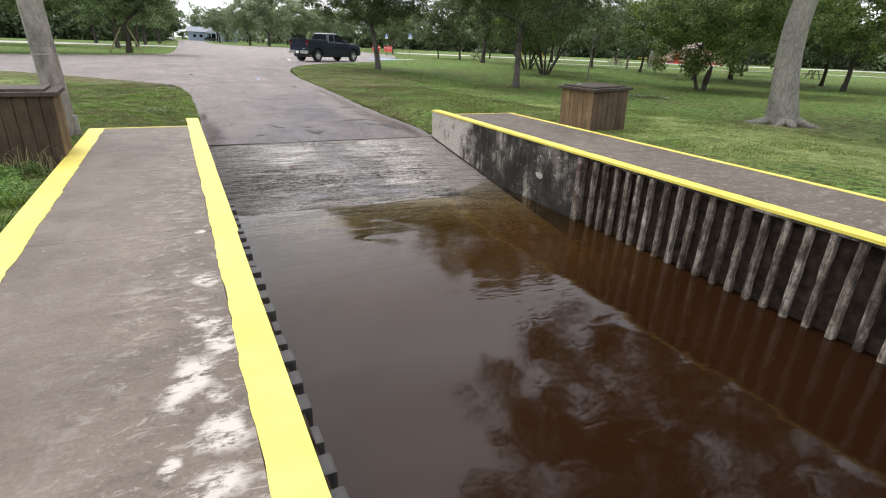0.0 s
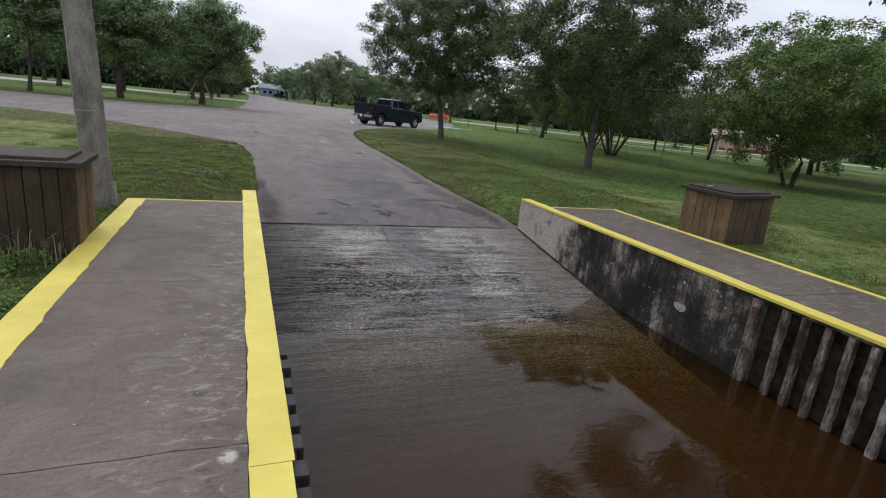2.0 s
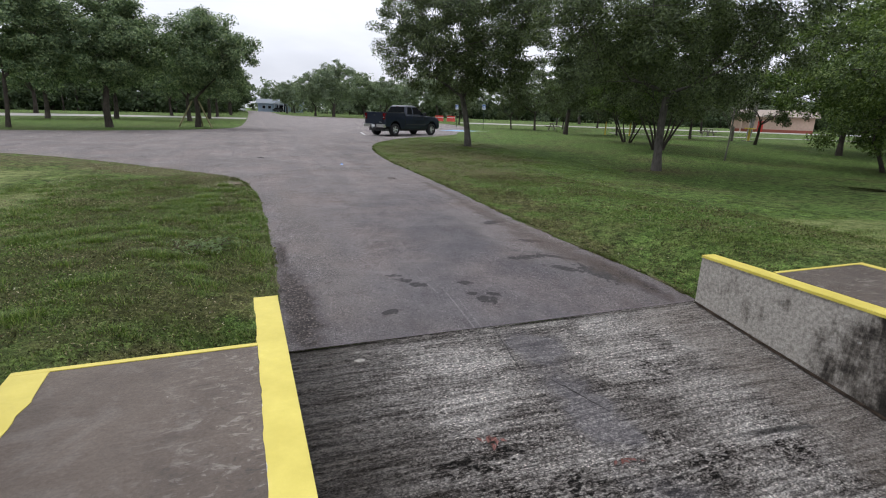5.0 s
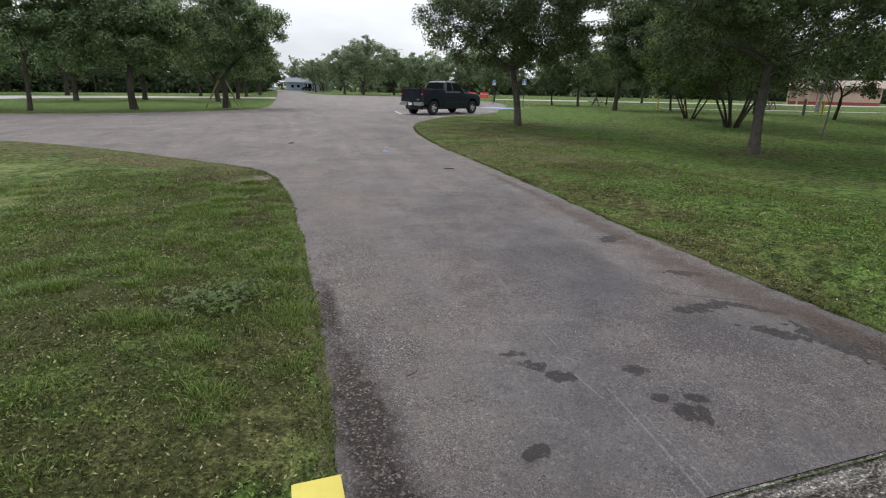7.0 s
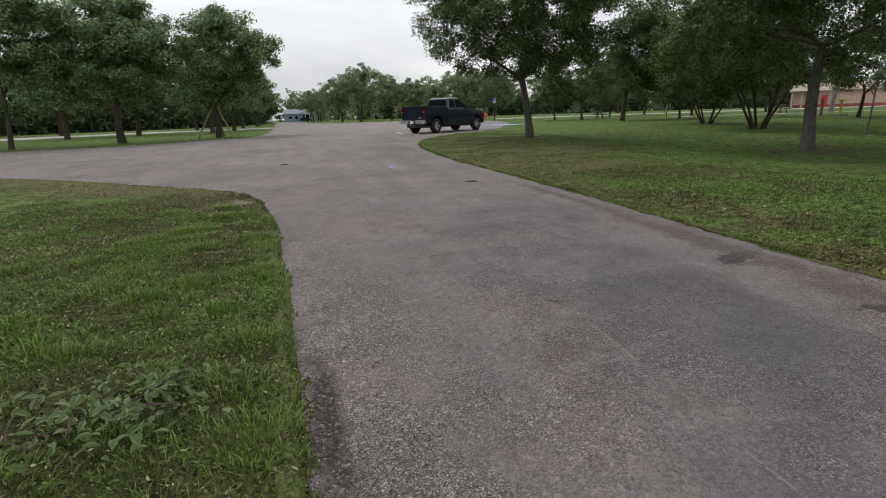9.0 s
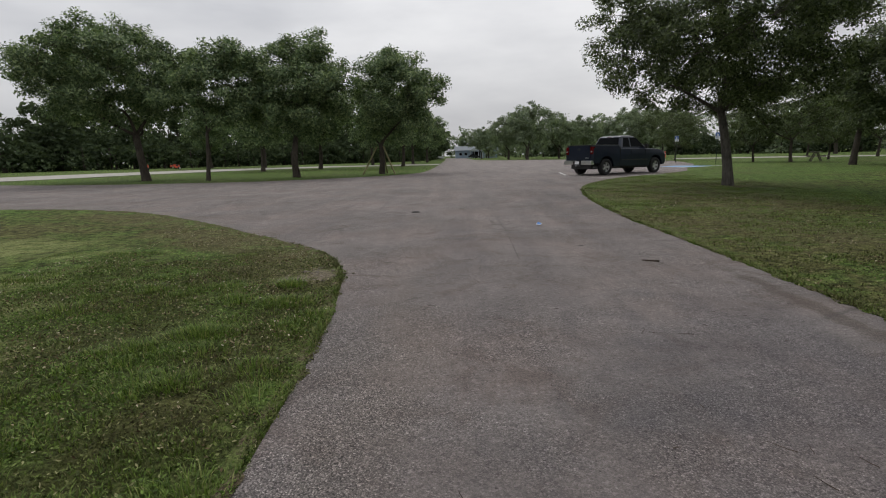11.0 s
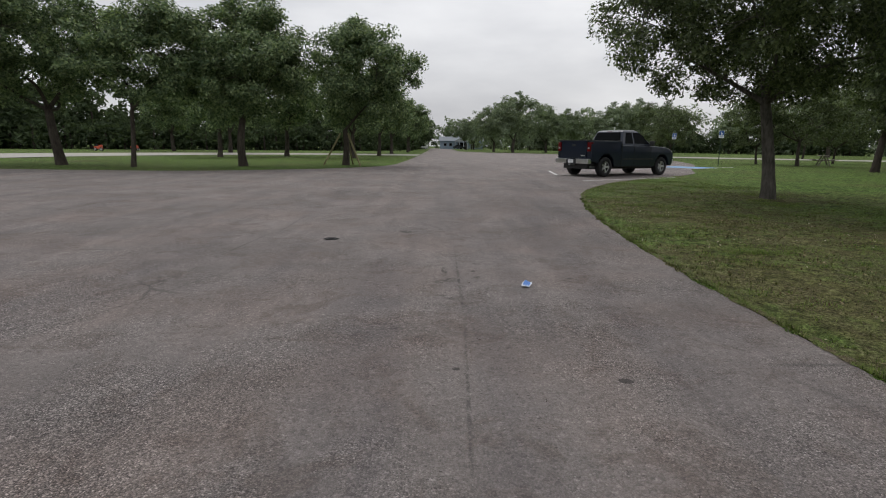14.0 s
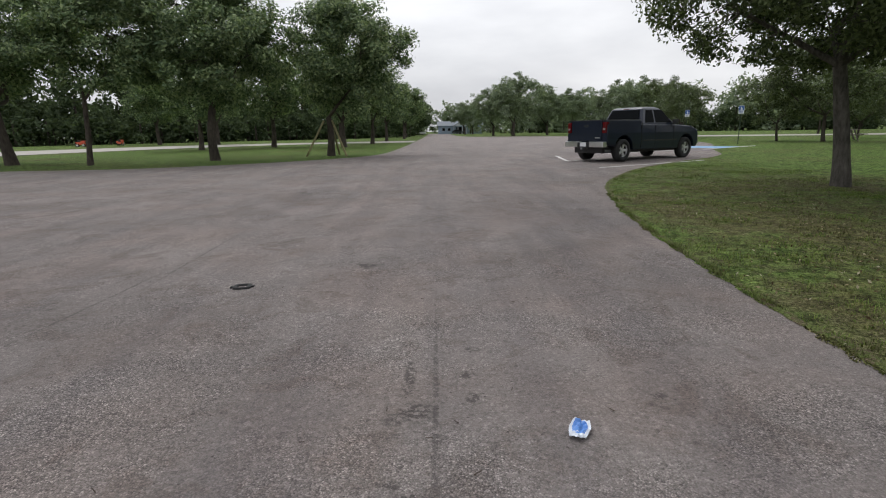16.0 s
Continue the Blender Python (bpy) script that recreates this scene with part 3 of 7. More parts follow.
nt.links.new(base, b.inputs["Base Color"])
dry_rough = ramp(nt, cloud, (0.35, 0.32), (0.65, 0.5))
nt.links.new(mix(nt, slick, dry_rough, 0.26), b.inputs["Roughness"])
nt.links.new(ramp(nt, v, (0.2, 0.05), (0.75, 0.5)), b.inputs["Specular IOR Level"])
bump_height = maths(nt, "SUBTRACT", maths(nt, "MULTIPLY_ADD", grit_v, 0.5, crest), maths(nt, "MULTIPLY", grit_d, 0.4))
relief(nt, b, maths(nt, "MULTIPLY", bump_height, ramp(nt, slick, (0.0, 1.0), (1.0, 0.25))), 1.0, 0.02)

BED = plain("canal_bed", (0.05, 0.028, 0.014), 0.95, vary=0.5, scale=3)

WATER = bpy.data.materials.new("tea_water")
WATER.use_nodes = True
nt = WATER.node_tree
nt.nodes.remove(nt.nodes["Principled BSDF"])
sepw = nt.nodes.new("ShaderNodeSeparateXYZ")
nt.links.new(place(nt), sepw.inputs["Vector"])
deepen = nt.nodes.new("ShaderNodeMapRange")  # water depth under each spot, from the ramp's slope
deepen.inputs["From Min"].default_value, deepen.inputs["From Max"].default_value = -2.3, -8.3
nt.links.new(maths(nt, "MULTIPLY_ADD", maths(nt, "SUBTRACT", fuzz(nt, 0.8, 3), 0.5), 0.9, sepw.outputs["Y"]), deepen.inputs["Value"])
gl = nt.nodes.new("ShaderNodeBsdfGlossy")
gl.inputs["Roughness"].default_value = 0.055
tr = nt.nodes.new("ShaderNodeBsdfTransparent")
nt.links.new(ramp(nt, deepen.outputs["Result"], (0.0, (0.96, 0.93, 0.86)), (0.10, (0.84, 0.75, 0.56)), (0.25, (0.56, 0.42, 0.20)), (0.5, (0.13, 0.065, 0.02)), (1.0, (0.02, 0.007, 0.002))), tr.inputs["Color"])
df = nt.nodes.new("ShaderNodeBsdfDiffuse")
nt.links.new(ramp(nt, deepen.outputs["Result"], (0.0, (0.11, 0.070, 0.022)), (0.3, (0.065, 0.031, 0.008)), (0.6, (0.019, 0.0076, 0.0028)), (1.0, (0.011, 0.0045, 0.002))), df.inputs["Color"])
body = nt.nodes.new("ShaderNodeMixShader")
nt.links.new(ramp(nt, deepen.outputs["Result"], (0.0, 0.0), (0.25, 0.14), (0.6, 0.8), (1.0, 1.0)), body.inputs["Fac"])
fr = nt.nodes.new("ShaderNodeFresnel")
fr.inputs["IOR"].default_value = 1.34
top = nt.nodes.new("ShaderNodeMixShader")
bp = nt.nodes.new("ShaderNodeBump")
bp.inputs["Strength"].default_value, bp.inputs["Distance"].default_value = 0.2, 0.05
calm = ramp(nt, fuzz(nt, 0.5, 3), (0.42, 0.12), (0.62, 1.0))
swell = fuzz(nt, 1.5, 1, 0.4, place(nt, (1, 1.5, 1)), 0.8)
wavelet = maths(nt, "MULTIPLY", fuzz(nt, 7.0, 1, 0.4, place(nt, (1, 1.8, 1)), 1.0), maths(nt, "MULTIPLY", calm, 0.16))
nt.links.new(maths(nt, "ADD", maths(nt, "MULTIPLY", swell, 0.5), wavelet), bp.inputs["Height"])
nt.links.new(bp.outputs["Normal"], gl.inputs["Normal"])
nt.links.new(bp.outputs["Normal"], fr.inputs["Normal"])
nt.links.new(tr.outputs[0], body.inputs[1])
nt.links.new(df.outputs[0], body.inputs[2])
nt.links.new(fr.outputs[0], top.inputs["Fac"])
nt.links.new(body.outputs[0], top.inputs[1])
nt.links.new(gl.outputs[0], top.inputs[2])
nt.links.new(top.outputs[0], nt.nodes["Material Output"].inputs["Surface"])


def wood(name, dark, light):
    m, nt, b = material(name, 0.8, spec=0.25)
    grain = fuzz(nt, 6, 6, 0.7, place(nt, (9, 9, 0.7)), 0.8)
    stain = fuzz(nt, 2.6, 5, 0.65)
    v = maths(nt, "ADD", maths(nt, "MULTIPLY", grain, 0.55), maths(nt, "MULTIPLY", stain, 0.45))
    v = maths(nt, "MULTIPLY_ADD", maths(nt, "SUBTRACT", per_object(nt), 0.5), 0.14, v)
    nt.links.new(ramp(nt, v, (0.32, dark), (0.52, tuple((a + c) / 2 for a, c in zip(dark, light))), (0.7, light)), b.inputs["Base Color"])
    relief(nt, b, grain, 0.6, 0.008)
    return m


BOARD = wood("weathered_board", (0.028, 0.018, 0.011), (0.25, 0.168, 0.088))
# Darker copy of the plank colour, for the shaded box side and the core.
SHADED_BOARD = wood("shaded_board", (0.022, 0.015, 0.010), (0.108, 0.074, 0.046))
LID = wood("grey_lid", (0.022, 0.017, 0.013), (0.095, 0.075, 0.06))
STAKE = wood("stake_wood", (0.10, 0.09, 0.04), (0.33, 0.30, 0.16))
GREY_WOOD = wood("grey_wood", (0.10, 0.09, 0.075), (0.28, 0.25, 0.21))


def bark(name, dark, light, scale=5.0):
    m, nt, b = material(name, 0.9, spec=0.2)
    g = fuzz(nt, scale, 6, 0.7, place(nt, (3, 3, 0.8)))
    s = fuzz(nt, 1.7, 4, 0.6)
    v = maths(nt, "ADD", maths(nt, "MULTIPLY", g, 0.65), maths(nt, "MULTIPLY", s, 0.35))
    nt.links.new(ramp(nt, v, (0.34, dark), (0.66, light)), b.inputs["Base Color"])
    relief(nt, b, g, 0.9, 0.03)
    return m


BARK = bark("oak_bark", (0.032, 0.029, 0.025), (0.15, 0.137, 0.12))
DARK_BARK = bark("dark_bark", (0.025, 0.02, 0.017), (0.095, 0.08, 0.065))
PALM_BARK = bark("palm_bark", (0.10, 0.092, 0.082), (0.27, 0.255, 0.235), 3.0)
GREY_BARK = bark("grey_bark", (0.075, 0.07, 0.058), (0.30, 0.285, 0.245), 11.0)


def leaves(name, dark, mid, light, rough=0.55, spec=0.3):
    m = bpy.data.materials.new(name)
    m.use_nodes = True
    nt = m.node_tree
    b = nt.nodes["Principled BSDF"]
    b.inputs["Roughness"].default_value, b.inputs["Specular IOR Level"].default_value = rough, spec
    r = island(nt)
    s = fuzz(nt, 0.8, 3)
    v = maths(nt, "ADD", maths(nt, "MULTIPLY", r, 0.6), maths(nt, "MULTIPLY", s, 0.4))
    col = ramp(nt, v, (0.2, dark), (0.5, mid), (0.8, light))
    nt.links.new(col, b.inputs["Base Color"])
    tl = nt.nodes.new("ShaderNodeBsdfTranslucent")
    nt.links.new(mix(nt, 1.0, col, (1.15, 1.22, 0.7), "MULTIPLY"), tl.inputs["Color"])
    ms = nt.nodes.new("ShaderNodeMixShader")
    ms.inputs["Fac"].default_value = 0.3
    nt.links.new(b.outputs[0], ms.inputs[1])
    nt.links.new(tl.outputs[0], ms.inputs[2])
    nt.links.new(ms.outputs[0], nt.nodes["Material Output"].inputs["Surface"])
    return m


OAK_LEAF = leaves("oak_leaf", (0.033, 0.048, 0.020), (0.078, 0.106, 0.044), (0.17, 0.21, 0.095), 0.5, 0.3)
MAHOGANY_LEAF = leaves("mahogany_leaf", (0.048, 0.08, 0.038), (0.125, 0.182, 0.088), (0.28, 0.345, 0.175))
BRIGHT_LEAF = leaves("bright_leaf", (0.038, 0.062, 0.017), (0.092, 0.142, 0.036), (0.21, 0.275, 0.082), 0.55, 0.28)
# Pale, low-contrast leaf colour stands in for haze over the far trees.
HAZED_LEAF = leaves("hazed_leaf", (0.13, 0.162, 0.112), (0.19, 0.235, 0.158), (0.27, 0.32, 0.215), 0.85, 0.1)
HEDGE_LEAF = leaves("hedge_leaf", (0.042, 0.058, 0.034), (0.066, 0.09, 0.05), (0.10, 0.13, 0.075), 0.9, 0.05)
FALLEN_LEAF = leaves("fallen_leaf", (0.04, 0.07, 0.02), (0.105, 0.155, 0.052), (0.36, 0.41, 0.26))

WHITE_LINE = plain("white_line", (0.55, 0.54, 0.52), 0.7, vary=0.3, scale=12)
BLUE_LINE = plain("blue_line", (0.16, 0.32, 0.52), 0.7, vary=0.2, scale=8)
POLE_CONCRETE, nt, b = material("pole_concrete", 0.85, spec=0.3)
mottle = fuzz(nt, 5, 7, 0.72, place(nt, (1, 1, 0.45)), 0.4)
pc = ramp(nt, mottle, (0.34, (0.10, 0.088, 0.075)), (0.5, (0.195, 0.178, 0.156)), (0.66, (0.29, 0.27, 0.242)))
pc = mix(nt, 0.6, pc, ramp(nt, fuzz(nt, 70, 3, 0.7), (0.34, 0.6), (0.66, 1.35)), "MULTIPLY")
nt.links.new(pc, b.inputs["Base Color"])
relief(nt, b, mottle, 0.5, 0.01)
RUST = plain("rust", (0.06, 0.03, 0.018), 0.8, vary=0.5, scale=25)
GALV = plain("galvanised_steel", (0.34, 0.35, 0.36), 0.4, 0.8, vary=0.15, scale=20)
GREEN_POST = plain("green_post", (0.03, 0.055, 0.03), 0.6)
SIGN_BLUE = plain("sign_blue", (0.06, 0.15, 0.42), 0.4, vary=0.1)
SIGN_WHITE = plain("sign_white", (0.72, 0.73, 0.74), 0.45, vary=0.05)
RED_PAINT = plain("red_paint", (0.55, 0.045, 0.03), 0.5, vary=0.15)
ORANGE = plain("orange_plastic", (0.62, 0.10, 0.05), 0.5, vary=0.15)
YELLOW_POST = plain("yellow_post", (0.62, 0.45, 0.05), 0.5, vary=0.1)
PEACH = plain("peach_stucco", (0.52, 0.38, 0.30), 0.9, vary=0.1, scale=3)
BRICK_RED = plain("brick_red_band", (0.30, 0.09, 0.06), 0.9, vary=0.2, scale=6)
ROOF_TAN = plain("tan_roof", (0.30, 0.25, 0.20), 0.9, vary=0.2)
BLUE_WALL = plain("blue_siding", (0.24, 0.31, 0.38), 0.8, vary=0.1)
WHITE_WALL = plain("white_trim", (0.42, 0.45, 0.49), 0.6, vary=0.05)
GREY_ROOF = plain("grey_roof", (0.17, 0.19, 0.21), 0.85, vary=0.1)
DARK_GLASS = plain("dark_glass", (0.008, 0.009, 0.010), 0.08, spec=0.08, vary=0.1)
TYRE = plain("tyre_rubber", (0.018, 0.018, 0.018), 0.85, vary=0.3, scale=40)
RIM = plain("alloy_rim", (0.72, 0.72, 0.72), 0.4, 0.6, vary=0.08, scale=30)
CHROME = plain("chrome", (0.80, 0.80, 0.81), 0.28, 1.0, vary=0.05)
BLACK_PLASTIC = plain("black_plastic", (0.02, 0.02, 0.021), 0.55, vary=0.2)
DARK_GLASS.node_tree.nodes["Principled BSDF"].inputs["IOR"].default_value = 1.18
TAIL_RED = plain("tail_lens", (0.11, 0.005, 0.007), 0.2, spec=0.3, vary=0.1)
CLEAR_LENS = plain("clear_lens", (0.3, 0.3, 0.3), 0.12, vary=0.05)
TRUCK_PAINT, nt, b = material("slate_blue_paint", 0.3, 0.1, 0.3)
nt.links.new(ramp(nt, fuzz(nt, 1.4, 4), (0.3, (0.009, 0.013, 0.026)), (0.7, (0.014, 0.020, 0.038))), b.inputs["Base Color"])
b.inputs["Coat Weight"].default_value, b.inputs["Coat Roughness"].default_value = 0.35, 0.08
CAR_WHITE = plain("white_car_paint", (0.72, 0.73, 0.74), 0.25, vary=0.03)
CAR_DARK = plain("dark_car_paint", (0.03, 0.032, 0.038), 0.25, vary=0.1)
LITTER_BLUE = plain("blue_print", (0.10, 0.25, 0.62), 0.3, vary=0.1, scale=40)
LITTER_CLEAR = plain("pale_plastic", (0.62, 0.66, 0.72), 0.25, vary=0.15, scale=60)
SPALL = plain("spalled_plaster", (0.27, 0.25, 0.22), 0.9, vary=0.4, scale=30)
STICK = plain("dead_stick", (0.055, 0.038, 0.026), 0.9, vary=0.4, scale=20)
STONE = plain("pale_stone", (0.14, 0.118, 0.092), 0.9, vary=0.3, scale=14)


# ---- mesh helpers ----
def mesh_of(name, verts, faces, mats=(), face_mats=None, smooth=False):
    """A mesh from arrays: faces is one array (n, k) of equal-sided faces."""
    verts, faces = np.asarray(verts, np.float32).reshape(-1, 3), np.asarray(faces, np.int32)
    me = bpy.data.meshes.new(name)
    n, k = faces.shape
    me.vertices.add(len(verts))
    me.vertices.foreach_set("co", verts.ravel())
    me.loops.add(n * k)
    me.loops.foreach_set("vertex_index", faces.ravel())
    me.polygons.add(n)
    me.polygons.foreach_set("loop_start", np.arange(0, n * k, k, dtype=np.int32))
    if face_mats is not None:
        me.polygons.foreach_set("material_index", np.asarray(face_mats, np.int32))
    me.polygons.foreach_set("use_smooth", np.full(n, smooth))
    me.update(calc_edges=True)
    me.validate()
    for m in (mats if isinstance(mats, (list, tuple)) else [mats]):
        me.materials.append(m)
    return me


def under(ob, parent):
    if parent is not None:
        ob.parent = parent
    return ob


def part(name, bm, mat, parent=None, label="", smooth=False):
    """Links a bmesh as one mesh object under a thing or a part."""
    me = bpy.data.meshes.new(name)
    bmesh.ops.recalc_face_normals(bm, faces=bm.faces)
    bm.to_mesh(me)
    bm.free()
    me.materials.append(mat)
    if smooth:
        me.polygons.foreach_set("use_smooth", np.full(len(me.polygons), True))
    ob = under(new(name, me), parent)
    return tagged(ob, label) if label else ob


def thing(name, m=None, label="", category="", group="", kind=""):
    e = new(name)
    e.empty_display_size = 0.2
    if m is not None:
        e.matrix_world = m
    return tagged(e, label, category, group, kind)


def box(bm, x0, x1, y0, y1, z0, z1, bevel=0.0, m=None):
    r = bmesh.ops.create_cube(bm, size=1.0)
    vs = r["verts"]
    mat = Matrix.Translation(((x0 + x1) / 2, (y0 + y1) / 2, (z0 + z1) / 2)) @ Matrix.Diagonal((x1 - x0, y1 - y0, z1 - z0, 1))
    bmesh.ops.transform(bm, matrix=(m @ mat) if m is not None else mat, verts=vs)
    if bevel:
        es = list({e for v in vs for e in v.link_edges})
        bmesh.ops.bevel(bm, geom=es, offset=bevel, segments=2, affect="EDGES", profile=0.7)
    return bm


def boxed(*a, **k):
    return box(bmesh.new(), *a, **k)


def tube_arrays(path, radii, sides=7):
    """Vertices and quads of a tapered tube along a path."""
    path = np.asarray(path, float)
    n = len(path)
    tang = np.gradient(path, axis=0)
    tang /= np.linalg.norm(tang, axis=1)[:, None] + 1e-9
    ref = np.array([0.0, 0.0, 1.0]) if abs(tang[0][2]) < 0.9 else np.array([1.0, 0.0, 0.0])
    u = np.cross(tang, ref)
    u /= np.linalg.norm(u, axis=1)[:, None] + 1e-9
    w = np.cross(tang, u)
    a = np.linspace(0, 2 * np.pi, sides, endpoint=False)
    ring = np.cos(a)[None, :, None] * u[:, None, :] + np.sin(a)[None, :, None] * w[:, None, :]
    v = path[:, None, :] + ring * np.asarray(radii, float)[:, None, None]
    i, j = np.meshgrid(np.arange(n - 1), np.arange(sides), indexing="ij")
    f = np.stack([i * sides + j, i * sides + (j + 1) % sides, (i + 1) * sides + (j + 1) % sides, (i + 1) * sides + j], -1).reshape(-1, 4)
    return v.reshape(-1, 3), f


def join_arrays(parts):
    vs, fs, o = [], [], 0
    for v, f in parts:
        vs.append(v)
        fs.append(f + o)
        o += len(v)
    return np.concatenate(vs), np.concatenate(fs)


def cylinder(bm, r1, r2, z0, z1, sides=12, m=None):
    r = bmesh.ops.create_cone(bm, cap_ends=True, segments=sides, radius1=r1, radius2=r2, depth=z1 - z0)
    mat = Matrix.Translation((0, 0, (z0 + z1) / 2))
    bmesh.ops.transform(bm, matrix=(m @ mat) if m is not None else mat, verts=r["verts"])
    return bm


def prism(profile, y0, y1, m=None):
    """A bmesh: a side profile of (x, z) points carried from y0 to y1."""
    bm = bmesh.new()
    a = [bm.verts.new((x, y0, z)) for x, z in profile]
    c = [bm.verts.new((x, y1, z)) for x, z in profile]
    bm.faces.new(a)
    bm.faces.new(c[::-1])
    n = len(a)
    for i in range(n):
        bm.faces.new((a[i], c[i], c[(i + 1) % n], a[(i + 1) % n]))
    if m is not None:
        bmesh.ops.transform(bm, matrix=m, verts=bm.verts)
    return bm


# ---- lie of the land ----
ROAD_Y = [-90, 0.75, 1.3, 2.0, 3.0, 4.5, 7.0, 10.0, 15.0, 20.0, 30.0, 60.0]
ROAD_Z = [-0.45, -0.45, -0.36, -0.32, -0.28, -0.23, -0.18, -0.15, -0.09, -0.05, 0.02, 0.03]
RAMP_SLOPE = 0.1085
WATER_Z = -0.80


def ease(a, b, v):
    u = np.clip((v - a) / (b - a), 0, 1)
    return u * u * (3 - 2 * u)


def land(x, y):
    """Height of the ground over the plan."""
    x, y = np.asarray(x, float), np.asarray(y, float)
    road = np.interp(y, ROAD_Y, ROAD_Z)
    left0 = -0.05 - 0.06 * ease(-0.4, -1.6, y)
    left = left0 + (road - left0) * ease(0.0, 8.0, y)
    right = 0.0 + road * ease(1.0, 12.0, y) - 0.12 * ease(8, 13, x) * ease(30, 12, y)
    z = np.where(x < 2, left + (road - left) * ease(-1.3, 0.2, x), right + (road - right) * ease(6.2, 4.1 + 0.62 * ease(3.6, 1.6, y), x))
    return z


def spline(points, closed=True, per=8):
    """A smooth line through plan points."""
    p = np.asarray(points, float)
    n = len(p)
    out = []
    for i in range(n if closed else n - 1):
        a, b_, c, d = (p[(i + k) % n] if closed else p[min(max(i + k, 0), n - 1)] for k in (-1, 0, 1, 2))
        for t in np.linspace(0, 1, per, endpoint=False):
            out.append(0.5 * (2 * b_ + (c - a) * t + (2 * a - 5 * b_ + 4 * c - d) * t * t + (3 * b_ - a - 3 * c + d) * t ** 3))
    if not closed:
        out.append(p[-1])
    return np.array(out)


def inside(px, py, poly):
    """Whether points lie inside a polygon."""
    res = np.zeros(px.shape, bool)
    x1, y1 = poly[:, 0], poly[:, 1]
    x2, y2 = np.roll(x1, -1), np.roll(y1, -1)
    for a, b_, c, d in zip(x1, y1, x2, y2):
        if b_ == d:
            continue
        res ^= ((b_ > py) != (d > py)) & (px < (c - a) * (py - b_) / (d - b_) + a)
    return res


def edge_distance(px, py, poly, closed=True):
    best = np.full(px.shape, 1e9)
    a, c = (poly, np.roll(poly, -1, axis=0)) if closed else (poly[:-1], poly[1:])
    for (ax, ay), (cx, cy) in zip(a, c):
        dx, dy = cx - ax, cy - ay
        t = np.clip(((px - ax) * dx + (py - ay) * dy) / (dx * dx + dy * dy + 1e-9), 0, 1)
        best = np.minimum(best, np.hypot(px - ax - t * dx, py - ay - t * dy))
    return best


# outline of the lane and the parking lot
LEFT_EDGE = spline([(0.16, 0.75), (0.2, 3.0), (0.14, 5.5), (0.07, 7.2), (-0.04, 8.1), (-0.20, 9.08), (-0.72, 10.25), (-2.0, 11.63), (-4.5, 14.05), (-7.2, 15.95), (-11, 16.9), (-20, 17.8), (-45, 18.5), (-90, 18.5)], False, 10)
RIGHT_EDGE = spline([(14.0, 32.0), (12.4, 29.9), (10.0, 27.7), (8.0, 25.6), (6.5, 23.3), (5.6, 21.4), (4.97, 19.0), (4.5, 16.2), (4.29, 13.2), (4.28, 10.0), (4.26, 7.5), (4.22, 5.0), (4.27, 3.5), (4.37, 2.4), (4.53, 1.3), (4.64, 0.75)], False, 10)
LOT = np.concatenate([LEFT_EDGE, np.array([(-90, 31.0), (-31, 31.0)]),
                      spline([(-24, 31.2), (-18.5, 29.4), (-14, 29.0), (-9, 29.2), (-5.5, 31.0), (-3.0, 33.4), (-1.2, 37.0), (-0.7, 45), (-0.5, 64)], False, 8),
                      np.array([(-0.5, 120), (-1.5, 220), (6.5, 220), (6.2, 118)]),
                      spline([(9, 104), (18, 96), (25, 84), (25, 62), (21.5, 48), (18.2, 40.5), (16.0, 36.5)], False, 6), RIGHT_EDGE])
BACK_ROAD = np.concatenate([spline([(-0.6, 66), (-10, 65.5), (-19, 60), (-25.5, 50), (-28, 41), (-32, 33)], False, 8),
                            spline([(-45, 33), (-41, 43), (-36, 56), (-26, 69), (-12, 74), (-0.6, 74.5)], False, 8)])

# ---- ground ----
def steps(a, b, d, far, grow=1.22):
    mid = list(np.arange(a, b + 1e-6, d))
    hi, lo, g = [], [], d
    while (hi[-1] if hi else b) < far:
        g *= grow
        hi.append((hi[-1] if hi else b) + g)
        lo.append((lo[-1] if lo else a) - g)
    return mid, hi, lo


def ground_axis(a, b, d, far, extra):
    mid, hi, lo = steps(a, b, d, far)
    return np.array(sorted({round(v, 4) for v in mid + hi + lo + list(extra)}))


gx = ground_axis(-14, 16, 0.25, 900, (-1.22, 0.02, 4.7, 5.95))
gy = ground_axis(-16, 30, 0.25, 900, (-0.03, 0.72))
GX, GY = np.meshgrid(gx, gy, indexing="ij")
GZ = land(GX, GY)
on_lot = inside(GX, GY, LOT) | inside(GX, GY, BACK_ROAD)
bumpy = np.array([[noise.noise((x * 0.9, y * 0.9, 0.0)) for y in gy] for x in gx])
GZ = GZ + 0.022 * bumpy * (np.abs(GX) < 60)
deep = on_lot & (edge_distance(GX, GY, LOT) > 0.12) | inside(GX, GY, BACK_ROAD)
GZ = np.where(deep, land(GX, GY) - 0.05, np.where(on_lot, land(GX, GY) - 0.02, GZ))
nx, ny = len(gx), len(gy)
I, J = np.meshgrid(np.arange(nx - 1), np.arange(ny - 1), indexing="ij")
cx, cy = (gx[:-1] + gx[1:])[:, None] / 2 + 0 * J, (gy[:-1] + gy[1:])[None, :] / 2 + 0 * I
hole = ((cx > 0.02) & (cx < 4.7) & (cy < 0.72)) | ((cx > -1.22) & (cx < 5.95) & (cy < -0.03))
quads = np.stack([I * ny + J, (I + 1) * ny + J, (I + 1) * ny + J + 1, I * ny + J + 1], -1)[~hole]
